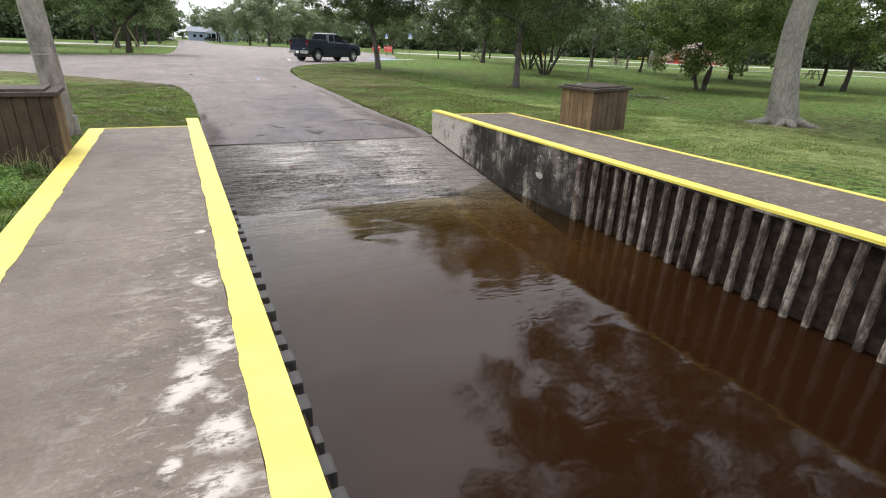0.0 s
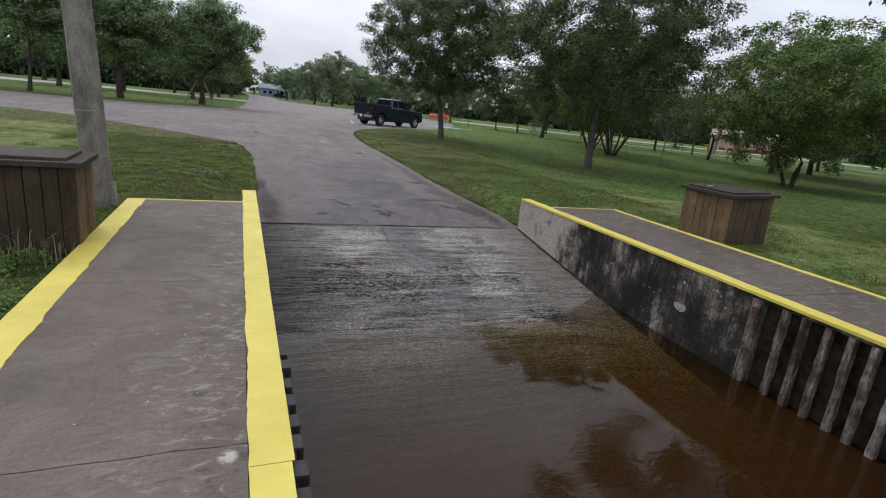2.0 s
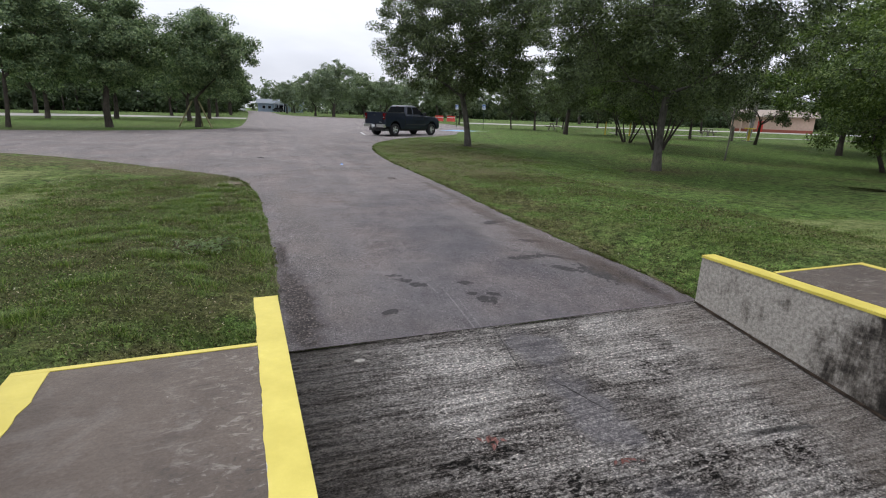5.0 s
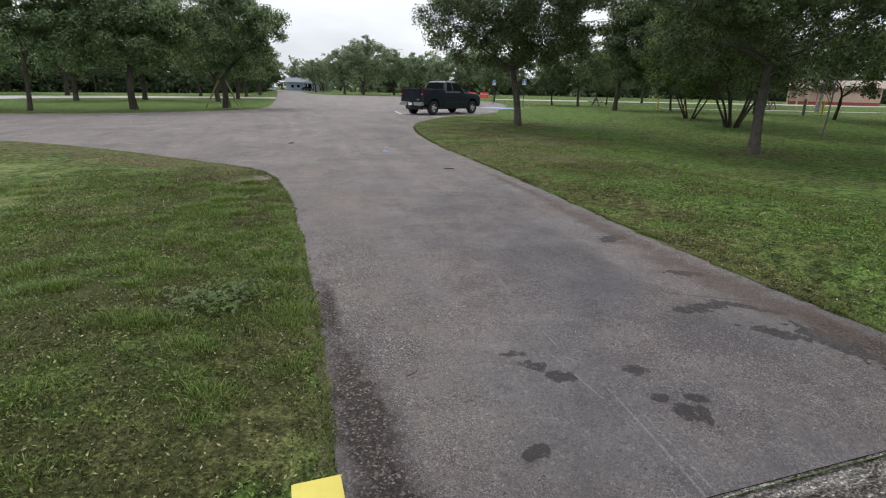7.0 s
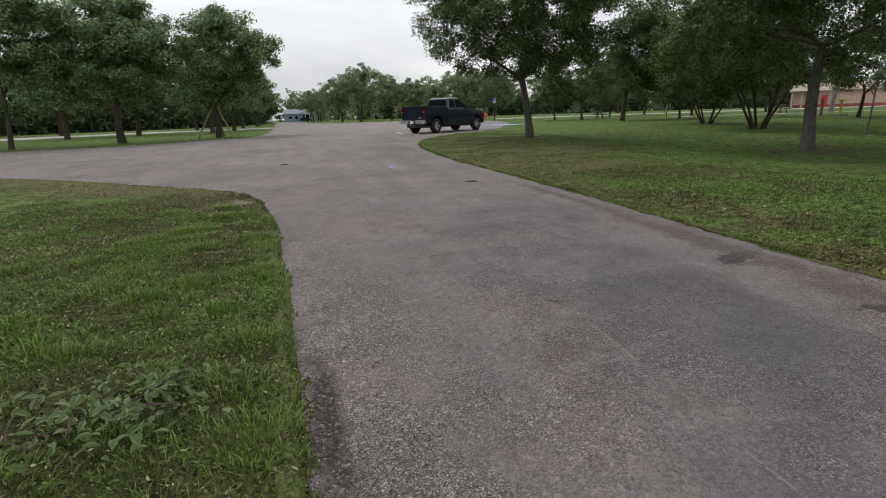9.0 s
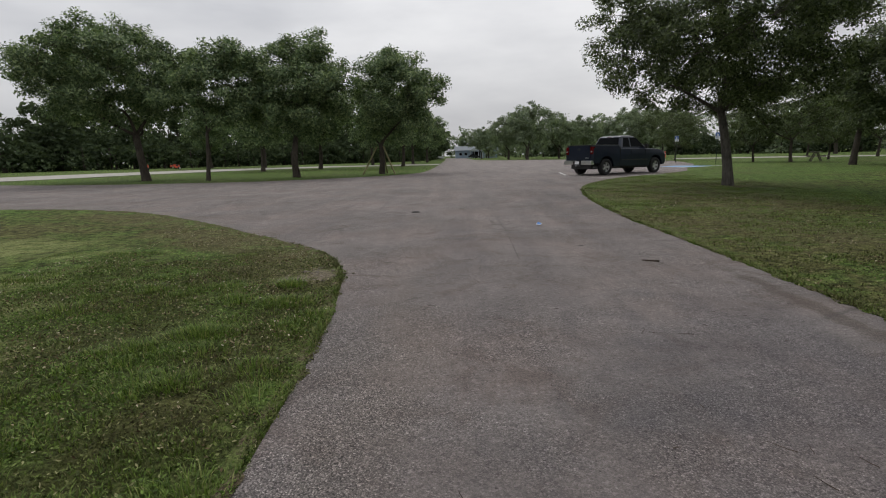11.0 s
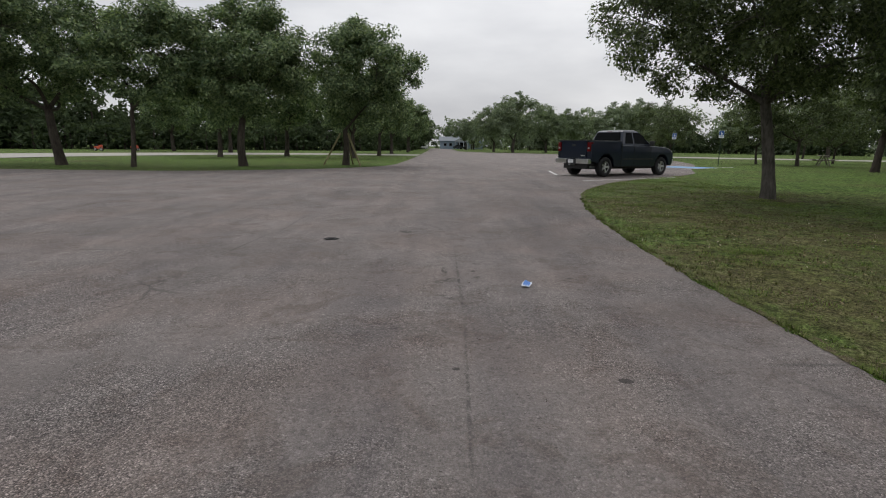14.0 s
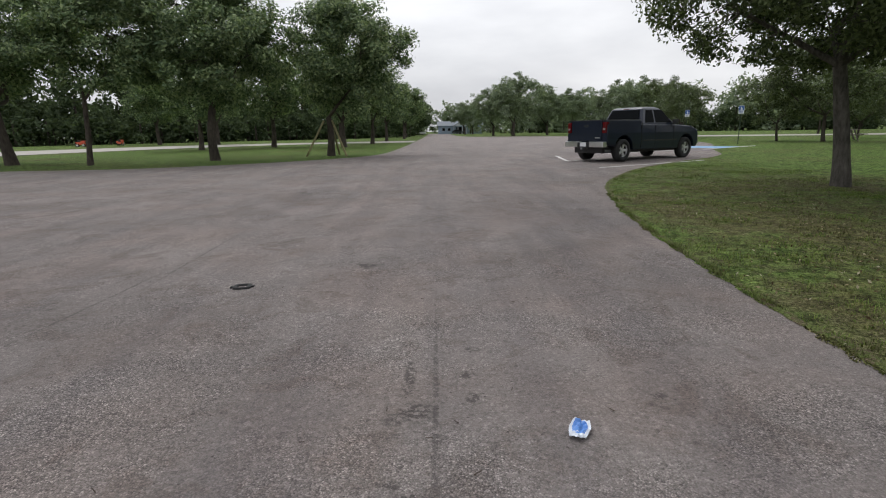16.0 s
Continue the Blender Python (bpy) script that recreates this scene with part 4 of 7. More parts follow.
ground = new("ground", mesh_of("ground", np.stack([GX, GY, GZ], -1), quads, LAWN, smooth=True))
tagged(ground, "mown green lawn with worn sandy patches", "lawn", kind="structure")


def flat_sheet(name, outline, lift, mat, label, category, cell=0.5, fine_box=(-9, 14, 0, 34)):
    """A paved sheet that follows the ground, cut to an outline."""
    bm = bmesh.new()
    vs = [bm.verts.new((x, y, 0)) for x, y in outline]
    f = bm.faces.new(vs)
    x0, x1, y0, y1 = fine_box
    for axis, a, b_ in (((1, 0, 0), x0, x1), ((0, 1, 0), y0, y1)):
        for v in np.arange(a, b_ + 0.01, cell if axis[1] else 2.0):
            co = Vector(axis) * float(v)
            bmesh.ops.bisect_plane(bm, geom=bm.verts[:] + bm.edges[:] + bm.faces[:], plane_co=co, plane_no=axis)
    bmesh.ops.triangulate(bm, faces=bm.faces)
    co = np.array([v.co[:] for v in bm.verts])
    z = land(co[:, 0], co[:, 1]) + lift
    for v, h in zip(bm.verts, z):
        v.co.z = h
    for f in bm.faces:
        f.normal_update()
        if f.normal.z < 0:
            f.normal_flip()
    me = bpy.data.meshes.new(name)
    bm.to_mesh(me)
    bm.free()
    me.materials.append(mat)
    return tagged(new(name, me), label, category, kind="structure")


flat_sheet("road", LOT, 0.0, ASPHALT, "worn grey asphalt lane opening into a parking lot", "road")
flat_sheet("back_road", BACK_ROAD, 0.004, PALE_ROAD, "pale curving back road behind the tree island", "road", 6.0, (-46, 0, 30, 76))
FOOTPATH = np.array([(34, 40), (41, 36), (49, 32.3), (62, 26), (80, 19), (80, 20.3), (62, 27.6), (49.5, 33.9), (41.5, 37.7), (35, 41.8)])
flat_sheet("footpath", FOOTPATH, 0.03, PALE_ROAD, "pale concrete footpath across the lawn", "path", 6.0, (34, 80, 19, 42))
FAR_ROAD = np.array([(30, 70), (70, 52), (120, 28), (120, 38), (72, 60), (33, 79)])
flat_sheet("far_road", FAR_ROAD, 0.03, PALE_ROAD, "pale park road beyond the trees", "road", 8.0, (30, 120, 28, 79))

SOIL, nt, b = material("verge_soil", 0.95, spec=0.1)
clod = fuzz(nt, 60, 4, 0.75)
soil_c = ramp(nt, clod, (0.32, (0.026, 0.020, 0.013)), (0.5, (0.105, 0.085, 0.052)), (0.68, (0.22, 0.19, 0.125)))
soil_c = mix(nt, ramp(nt, fuzz(nt, 9, 5, 0.7), (0.42, 0.0), (0.54, 0.85)), soil_c, ramp(nt, clod, (0.35, (0.04, 0.055, 0.015)), (0.65, (0.15, 0.20, 0.055))))
nt.links.new(soil_c, b.inputs["Base Color"])
relief(nt, b, clod, 0.9, 0.02)


def verge(name, line, y_min, y_max, sign, seed):
    """Crumbly strip of soil and thatch that creeps over the asphalt's edge."""
    p = np.asarray(line, float)
    cum = np.concatenate([[0], np.cumsum(np.hypot(*np.diff(p, axis=0).T))])
    at = np.arange(0, cum[-1], 0.03)
    x, y = np.interp(at, cum, p[:, 0]), np.interp(at, cum, p[:, 1])
    ok = (y > y_min) & (y < y_max) & (np.abs(x) < 16)
    x, y, at = x[ok], y[ok], at[ok]
    tx, ty = np.gradient(x), np.gradient(y)
    L = np.hypot(tx, ty)
    nx_, ny_ = -ty / L * sign, tx / L * sign
    rag = np.array([noise.noise((a * 1.1, seed, 0)) * 0.055 + noise.noise((a * 5.0, seed, 3)) * 0.045 + noise.noise((a * 17, seed, 5)) * 0.014 for a in at])
    rows = []
    for off, lift in ((0.0 + rag, 0.0045), (rag - 0.02, 0.010), (rag - 0.05, 0.014), (1.6 * rag - 0.13, -0.015)):
        px, py = x + nx_ * off, y + ny_ * off
        rows.append(np.stack([px, py, land(px, py) + lift], -1))
    n = len(at)
    k = np.arange(n - 1)
    f = np.concatenate([np.stack([r * n + k, r * n + k + 1, (r + 1) * n + k + 1, (r + 1) * n + k], -1) for r in range(3)])
    return tagged(new(name, mesh_of(name, np.concatenate(rows), f, SOIL, smooth=True)), "crumbling brown verge along the asphalt edge", "verge", kind="structure")


verge("verge_left", LEFT_EDGE, 0.95, 17.0, -1, 2.0)
verge("verge_right", RIGHT_EDGE, 0.95, 30.0, -1, 6.0)

PUDDLE = plain("puddle_water", (0.018, 0.014, 0.009), 0.06, vary=0.2)
turns = np.linspace(0, 2 * math.pi, 48, endpoint=False)
rad = np.array([1 + 0.35 * noise.noise((math.cos(a) * 1.6, math.sin(a) * 1.6, 6.0)) for a in turns])
pu, pv = np.cos(turns) * rad * 0.85, np.sin(turns) * rad * 0.22
px_, py_ = 15.85 + pu * math.cos(radians(-58)) - pv * math.sin(radians(-58)), 5.55 + pu * math.sin(radians(-58)) + pv * math.cos(radians(-58))
level = float(np.max(land(px_, py_))) + 0.028
puddle_mesh = mesh_of("puddle", np.column_stack([px_, py_, np.full(48, level)]), [tuple(range(48))], PUDDLE)
tagged(new("puddle", puddle_mesh), "shallow dark puddle lying on the lawn", "puddle", kind="structure")

# ---- boat ramp ----
xs = np.linspace(0.1, 4.72, 180)
ys = np.concatenate([[0.85], np.arange(0.75, -3.2, -0.016), np.linspace(-3.45, -14, 30)])
RX, RY = np.meshgrid(xs, ys, indexing="ij")
ridge = np.array([[noise.noise((x * 0.7, y * 7.5, 3.0)) + 0.6 * noise.noise((x * 5.0, y * 22.0, 9.0)) + 0.5 * noise.noise((x * 16.0, y * 30.0, 1.0)) for y in ys] for x in xs])
gate = np.array([[0.55 + 0.6 * noise.noise((x * 0.8, y * 0.8, 5.0)) for y in ys] for x in xs])
RZ = -0.455 + (RY - 0.75) * RAMP_SLOPE + 0.017 * ridge * np.clip(gate, 0.1, 1) * ease(0.75, 0.6, RY) - 0.05 * (RY > 0.8) - np.clip(0.026 * (0.75 - RY), 0, 0.1) * ease(3.4, 4.5, RX)
nx, ny = len(xs), len(ys)
I, J = np.meshgrid(np.arange(nx - 1), np.arange(ny - 1), indexing="ij")
quads = np.stack([I * ny + J, I * ny + J + 1, (I + 1) * ny + J + 1, (I + 1) * ny + J], -1).reshape(-1, 4)
ramp_ob = new("boat_ramp", mesh_of("boat_ramp", np.stack([RX, RY, RZ], -1), quads, RAMP, smooth=True))
tagged(ramp_ob, "wet grooved concrete boat ramp sloping into brown water", "boat ramp", kind="structure")
part("canal_bed", boxed(0.1, 4.8, -60, -9, -2.6, -2.0), BED).data.materials[0] = BED
tagged(bpy.data.objects["canal_bed"], "dark muddy canal bed under the water", "bed", kind="structure")
tagged(part("ramp_joint", boxed(0.19, 4.57, 0.749, 0.755, -0.5, -0.4535), SHEET), "dark open joint between ramp and asphalt", "joint", kind="structure")

def ramp_height(x, y):
    return -0.455 + (y - 0.75) * RAMP_SLOPE - np.clip(0.026 * (0.75 - y), 0, 0.1) * ease(3.4, 4.5, x)


jy = np.arange(0.72, -2.7, -0.04)
jw = np.array([0.030 + 0.022 * noise.noise((y * 6, 3.0, 1.0)) for y in jy])
joint_v = np.concatenate([np.stack([4.572 - k * jw, jy, ramp_height(4.56, jy) + 0.022 - 0.012 * k], -1) for k in (0, 1)])
jk = np.arange(len(jy) - 1)
tagged(new("wall_joint", mesh_of("wall_joint", joint_v, np.stack([jk, jk + 1, len(jy) + jk + 1, len(jy) + jk], -1), SHEET)), "dark gap with mud along the wall foot", "joint", kind="structure")

water = thing("water", None, "still tea-brown water reflecting grey sky and trees", "water", kind="structure")
under(new("surface", mesh_of("water", [(0.2, -60, WATER_Z), (4.75, -60, WATER_Z), (4.75, 0.0, WATER_Z), (0.2, 0.0, WATER_Z)], [(0, 1, 2, 3)], WATER)), water)


# ---- walkways and bulkheads ----
def wavy(bm_y0, bm_y1, x_in, x_out, z, amp, seed, step=0.06, thick=0.004):
    """A thin painted strip along y whose one edge wanders."""
    ys = np.arange(bm_y0, bm_y1 + 1e-6, step)
    ys[-1] = bm_y1
    xi = np.array([x_in + amp * (noise.noise((y * 2.2, seed, 0)) + 0.5 * noise.noise((y * 9, seed, 4)) + 0.25 * noise.noise((y * 30, seed, 8))) for y in ys])
    xo = np.full(len(ys), x_out)
    n = len(ys)
    v = np.concatenate([np.stack([xi, ys, np.full(n, z + thick)], -1), np.stack([xo, ys, np.full(n, z + thick)], -1), np.stack([xi, ys, np.full(n, z)], -1)])
    k = np.arange(n - 1)
    f = np.concatenate([np.stack([k, n + k, n + k + 1, k + 1], -1), np.stack([2 * n + k, k, k + 1, 2 * n + k + 1], -1)])
    return v, f


walk_l = thing("walkway_left", pose(0, 0, 0, 0, 0, 1.1), "worn grey concrete walkway with yellow painted edges", "walkway", kind="structure")
for y1, y0 in ((0.0, -3.077), (-3.083, -5.125), (-5.131, -9.7), (-9.708, -14.0), (-14.008, -20.0)):
    bm = bmesh.new()
    ends = [[(x, y + 0.014 * noise.noise((x * 5, y, 1)) * (y < -1), 0.0) for x in np.linspace(-1.31, 0.0, 27)] for y in (y0, y1)]
    top = bm.faces.new([bm.verts.new(p) for p in ends[0] + ends[1][::-1]])
    low = bmesh.ops.extrude_face_region(bm, geom=[top])
    for v in low["geom"]:
        if isinstance(v, bmesh.types.BMVert):
            v.co.z = -0.6
    bmesh.ops.recalc_face_normals(bm, faces=bm.faces)
    part("slab", bm, CONCRETE, walk_l)
under(new("painted_edge", mesh_of("edge", *wavy(-20, -0.001, -1.115, -1.31, 0.0, 0.03, 1.0), PAINT)), walk_l)
part("painted_end", boxed(-1.31, 0.0, -0.04, 0.003, -0.03, 0.005), PAINT, walk_l)
kerb_l = thing("bulkhead_left", pose(0, 0, 0, 0, 0, 1.1), "yellow-capped bulkhead over dark sheet piles", "bulkhead", kind="structure")
for y1, y0, dx in ((0.87, -3.078, 0.012), (-3.081, -5.29, 0.010), (-5.293, -8.2, -0.002), (-8.203, -20, -0.006)):
    part("cap", boxed(0.003, 0.168 + dx, y0, y1, -0.16, 0.002, 0.007), CONCRETE, kerb_l)
    v, f = wavy(y0, y1, 0.0, 0.168 + dx, 0.002, 0.016, 2.0 + y0, 0.05)
    under(new("cap_paint", mesh_of("cap_paint", v, f, PAINT)), kerb_l)
part("cap_end_paint", boxed(0.004, 0.186, 0.866, 0.8735, -0.14, 0.0055), PAINT, kerb_l)
part("cap_side_paint", boxed(0.178, 0.1825, -3.07, 0.86, -0.035, 0.003), PAINT, kerb_l)
part("wall", boxed(0.03, 0.17, -20, 0.86, -2.2, -0.158), WALL, kerb_l)
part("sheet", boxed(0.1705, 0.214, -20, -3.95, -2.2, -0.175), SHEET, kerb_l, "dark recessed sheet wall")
fin = boxed(0.165, 0.252, -0.055, 0.055, -2.2, -0.165, 0.015)
fin_l = part("pile", fin, DARK_PILE, kerb_l, "dark weathered pile")
fin_l.location = (0, -4.0, 0)
for i in range(1, 80):
    o = under(new("pile", fin_l.data), kerb_l)
    o.location = (random.uniform(-0.006, 0.006), -4.0 - 0.188 * i, random.uniform(-0.02, 0.02))

RZ0 = 0.09
walk_r = thing("walkway_right", None, "brown-grey concrete walkway with yellow painted edges", "walkway", kind="structure")
for y1, y0 in ((0.05, -4.0), (-4.01, -8.5), (-8.51, -20.0)):
    part("slab", boxed(4.76, 6.08, y0, y1, -0.6, RZ0, 0.006), BROWN_CONCRETE, walk_r)
under(new("painted_edge", mesh_of("edge", *wavy(-20, 0.045, 5.98, 6.08, RZ0, 0.02, 7.0), PAINT)), walk_r)
part("painted_end", boxed(4.76, 6.08, 0.015, 0.053, RZ0 - 0.03, RZ0 + 0.005), PAINT, walk_r)
wall_r = thing("bulkhead_right", None, "black-stained concrete wall with yellow top beside ramp", "bulkhead", kind="structure")
part("wall", boxed(4.57, 4.755, -3.9, 0.73, -1.6, RZ0 - 0.002, 0.008), WALL, wall_r)
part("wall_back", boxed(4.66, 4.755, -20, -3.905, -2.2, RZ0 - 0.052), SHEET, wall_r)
part("cap", boxed(4.565, 4.757, -20, -3.905, RZ0 - 0.05, RZ0 - 0.002, 0.006), WALL, wall_r)
part("cap_side_paint", boxed(4.558, 4.566, -20, 0.726, RZ0 - 0.022, RZ0 + 0.002), PAINT, wall_r)
v, f = wavy(-20, 0.728, 4.735, 4.562, RZ0, 0.012, 12.0, 0.05)
under(new("cap_paint", mesh_of("cap_paint", v, f, PAINT)), wall_r)
part("end_post", boxed(4.56, 4.66, -4.0, -3.9, -2.0, RZ0 - 0.052, 0.01), PILE, wall_r, "pale weathered end post")
part("bracket", boxed(4.545, 4.563, -3.99, -3.93, -0.14, -0.04, 0.006), RUST, wall_r, "rusty iron bracket")
part("bracket", boxed(4.545, 4.563, -3.99, -3.93, -0.52, -0.44, 0.006), RUST, wall_r, "rusty iron bracket")
rgp = np.random.default_rng(4)


def worn_pile(seed):
    """A weathered upright with chewed edges and a rounded, broken head."""
    bm = boxed(-0.034, 0.034, -0.029, 0.029, -2.2, RZ0 - 0.05)
    for z in np.arange(-1.1, 0.02, 0.07):
        bmesh.ops.bisect_plane(bm, geom=bm.verts[:] + bm.edges[:] + bm.faces[:], plane_co=(0, 0, z), plane_no=(0, 0, 1))
    bmesh.ops.bevel(bm, geom=[e for e in bm.edges if abs(e.verts[0].co.z - e.verts[1].co.z) > 0.01], offset=0.009, segments=1, affect="EDGES")
    for v in bm.verts:
        k = noise.noise((v.co.y * 30, v.co.z * 6, seed)) * 0.009
        v.co.y += k + 0.004 * noise.noise((v.co.z * 22, seed, 4.0))
        v.co.x += 0.006 * noise.noise((v.co.x * 30, v.co.z * 9, seed + 5))
    return bm


fins = [part("pile", worn_pile(float(k)), PILE, wall_r) for k in range(6)]
for i in range(56):
    o = fins[i] if i < 6 else under(new("pile", fins[int(rgp.integers(6))].data), wall_r)
    o.location = (4.60 + random.uniform(-0.008, 0.008), -4.21 - 0.188 * i + random.uniform(-0.012, 0.012), 0)
    o.rotation_euler = (radians(random.uniform(-1.2, 1.2)), 0, radians(random.uniform(-5, 5)))
ring_ = [(4.566, -3.1, -0.385)] + [(4.569, -3.1 + (0.085 + 0.045 * noise.noise((math.cos(a) * 2, math.sin(a) * 2, 3))) * math.cos(a), -0.385 + (0.05 + 0.03 * noise.noise((math.cos(a) * 2.5, math.sin(a) * 2.5, 8))) * math.sin(a)) for a in np.linspace(0, 2 * math.pi, 30, endpoint=False)]
under(tagged(new("repair_patch", mesh_of("repair_patch", ring_, [(0, 1 + (i + 1) % 30, 1 + i) for i in range(30)], SPALL)), "pale chipped patch"), wall_r)
rgw = np.random.default_rng(12)
for k in range(26):
    y_, z_, r_ = rgw.uniform(-3.8, 0.4), rgw.uniform(-0.55, 0.02), rgw.uniform(0.004, 0.016)
    fan = [(4.566, y_, z_)] + [(4.5695, y_ + r_ * rgw.uniform(0.6, 1.6) * math.cos(a), z_ + r_ * rgw.uniform(0.6, 1.4) * math.sin(a)) for a in np.linspace(0, 2 * math.pi, 9, endpoint=False)]
    under(new("lichen_spot", mesh_of("lichen_spot", fan, [(0, 1 + (i + 1) % 9, 1 + i) for i in range(9)], SPALL)), wall_r)
part("footing", boxed(4.45, 4.95, 0.71, 1.3, -1.2, -0.478), RAMP, wall_r)



# ---- dock boxes ----
def dock_box(m, wx, wy, h, board, label):
    """A plank box with a two-leaf lid: wx by wy in plan."""
    t = thing("dock_box", m, label, "storage box", "wooden dock boxes")
    part("body", boxed(-wx / 2 + 0.02, wx / 2 - 0.02, -wy / 2 + 0.02, wy / 2 - 0.02, -0.1, h - 0.02), SHADED_BOARD, t)
    for side, length in ((0, wx), (1, wy), (2, wx), (3, wy)):
        # Side 0 faces away from the sun; its shade is put into the boards.
        face = SHADED_BOARD if side == 0 else board
        n = max(5, round(length / 0.125))
        w = length / n
        turn = Matrix.Rotation(side * math.pi / 2, 4, "Z")
        off = (wy if side % 2 == 0 else wx) / 2
        me = None
        for i in range(n):
            if me is None:
                o = part("board", boxed(-w / 2 + 0.004, w / 2 - 0.004, -0.011, 0.011, -0.1, h, 0.004), face, t)
                me = o.data
            else:
                o = under(new("board", me), t)
            o.matrix_basis = turn @ Matrix.Translation((-length / 2 + (i + 0.5) * w, -off + 0.009 + random.uniform(-0.003, 0.003), random.uniform(-0.012, 0))) @ Matrix.Rotation(radians(random.uniform(-0.5, 0.5)), 4, "Y")
    part("lid_frame", boxed(-wx / 2 - 0.055, wx / 2 + 0.055, -wy / 2 - 0.055, wy / 2 + 0.055, h, h + 0.045, 0.006), LID, t)
    part("lid", boxed(-wx / 2 + 0.02, wx / 2 - 0.06, -wy / 2 + 0.03, wy / 2 - 0.03, h + 0.044, h + 0.072, 0.006), LID, t, "grey weathered lid panel")
    part("handle", boxed(-0.05, 0.05, -0.012, 0.012, h + 0.07, h + 0.095, 0.006, Matrix.Translation((-wx / 2 + 0.12, 0.1, 0))), GALV, t, "small metal handle")
    return t


dock_box(pose(6.95, -1.38, -0.03, 0, -2.5, 2), 0.84, 0.86, 0.72, BOARD, "weathered brown plank box with grey lid beside walkway")
dock_box(pose(-1.75, -1.82, -0.06, 0, 0, 4), 0.94, 0.66, 0.72, BOARD, "dark brown plank box with overhanging lid beside pole")

# ---- leaning concrete pole ----
POLE_BAND = plain("dull_band", (0.26, 0.25, 0.23), 0.7, 0.3, vary=0.3, scale=20)
pole = thing("utility_pole", pose(-1.55, -0.2, -0.2, 0, -2.3, 0), "leaning grey concrete pole beside the walkway", "pole")
bm = bmesh.new()
cylinder(bm, 0.152, 0.12, 0, 8.5, 8)
bmesh.ops.bevel(bm, geom=[e for e in bm.edges if abs(e.verts[0].co.z - e.verts[1].co.z) > 1], offset=0.012, segments=1, affect="EDGES")
part("shaft", bm, POLE_CONCRETE, pole)
part("conduit", boxed(-0.03, 0.03, -0.03, 0.03, 0.0, 0.42, 0.01, Matrix.Translation((0.15, -0.03, 0))), POLE_BAND, pole, "short grey conduit")
for z in (0.72, 1.22):
    bm = bmesh.new()
    cylinder(bm, 0.153, 0.153, z, z + 0.012, 8)
    part("band", bm, POLE_BAND, pole, "thin metal band")


# ---- trees ----
def leaf_cloud(rng, centres, radii, counts, size, flat=0.65, cores=None):
    """Small folded leaf sprays scattered through clumps, turned outwards from the cores: vertices and quads."""
    c = np.repeat(centres, counts, axis=0)
    rad = np.repeat(radii, counts)
    n = len(c)
    d = rng.normal(size=(n, 3))
    d /= np.linalg.norm(d, axis=1)[:, None]
    r = rad * rng.uniform(0.1, 1.0, n) ** 0.7
    p = c + d * r[:, None] * np.array([1, 1, flat])
    nrm = rng.normal(size=(n, 3)) * 0.62 + np.array([0, 0, 0.65])
    if cores is not None:
        out = p - np.repeat(cores, counts, axis=0)
        nrm += 0.75 * out / (np.linalg.norm(out, axis=1)[:, None] + 1e-6)
    nrm /= np.linalg.norm(nrm, axis=1)[:, None]
    u = np.cross(nrm, rng.normal(size=(n, 3)))
    u /= np.linalg.norm(u, axis=1)[:, None] + 1e-9
    w = np.cross(nrm, u)
    s = size * rng.uniform(0.55, 1.4, n)
    u, w = u * s[:, None], w * (s * 0.45)[:, None]
    fold = nrm * (s * 0.14)[:, None]
    v = np.stack([p - u, p - w + fold, p + u, p + w + fold], 1).reshape(-1, 3)
    f = np.arange(n * 4).reshape(-1, 4)
    return v, f


def limb_path(rng, a, b_, sag=0.0, wob=0.12, n=6):
    a, b_ = np.asarray(a, float), np.asarray(b_, float)
    t = np.linspace(0, 1, n)[:, None]
    L = np.linalg.norm(b_ - a)
    p = a + (b_ - a) * t
    p += np.sin(np.pi * t) * rng.normal(0, wob * L * 0.5, 3)[None, :]
    p[:, 2] += np.sin(np.pi * t[:, 0]) * sag * L
    return p


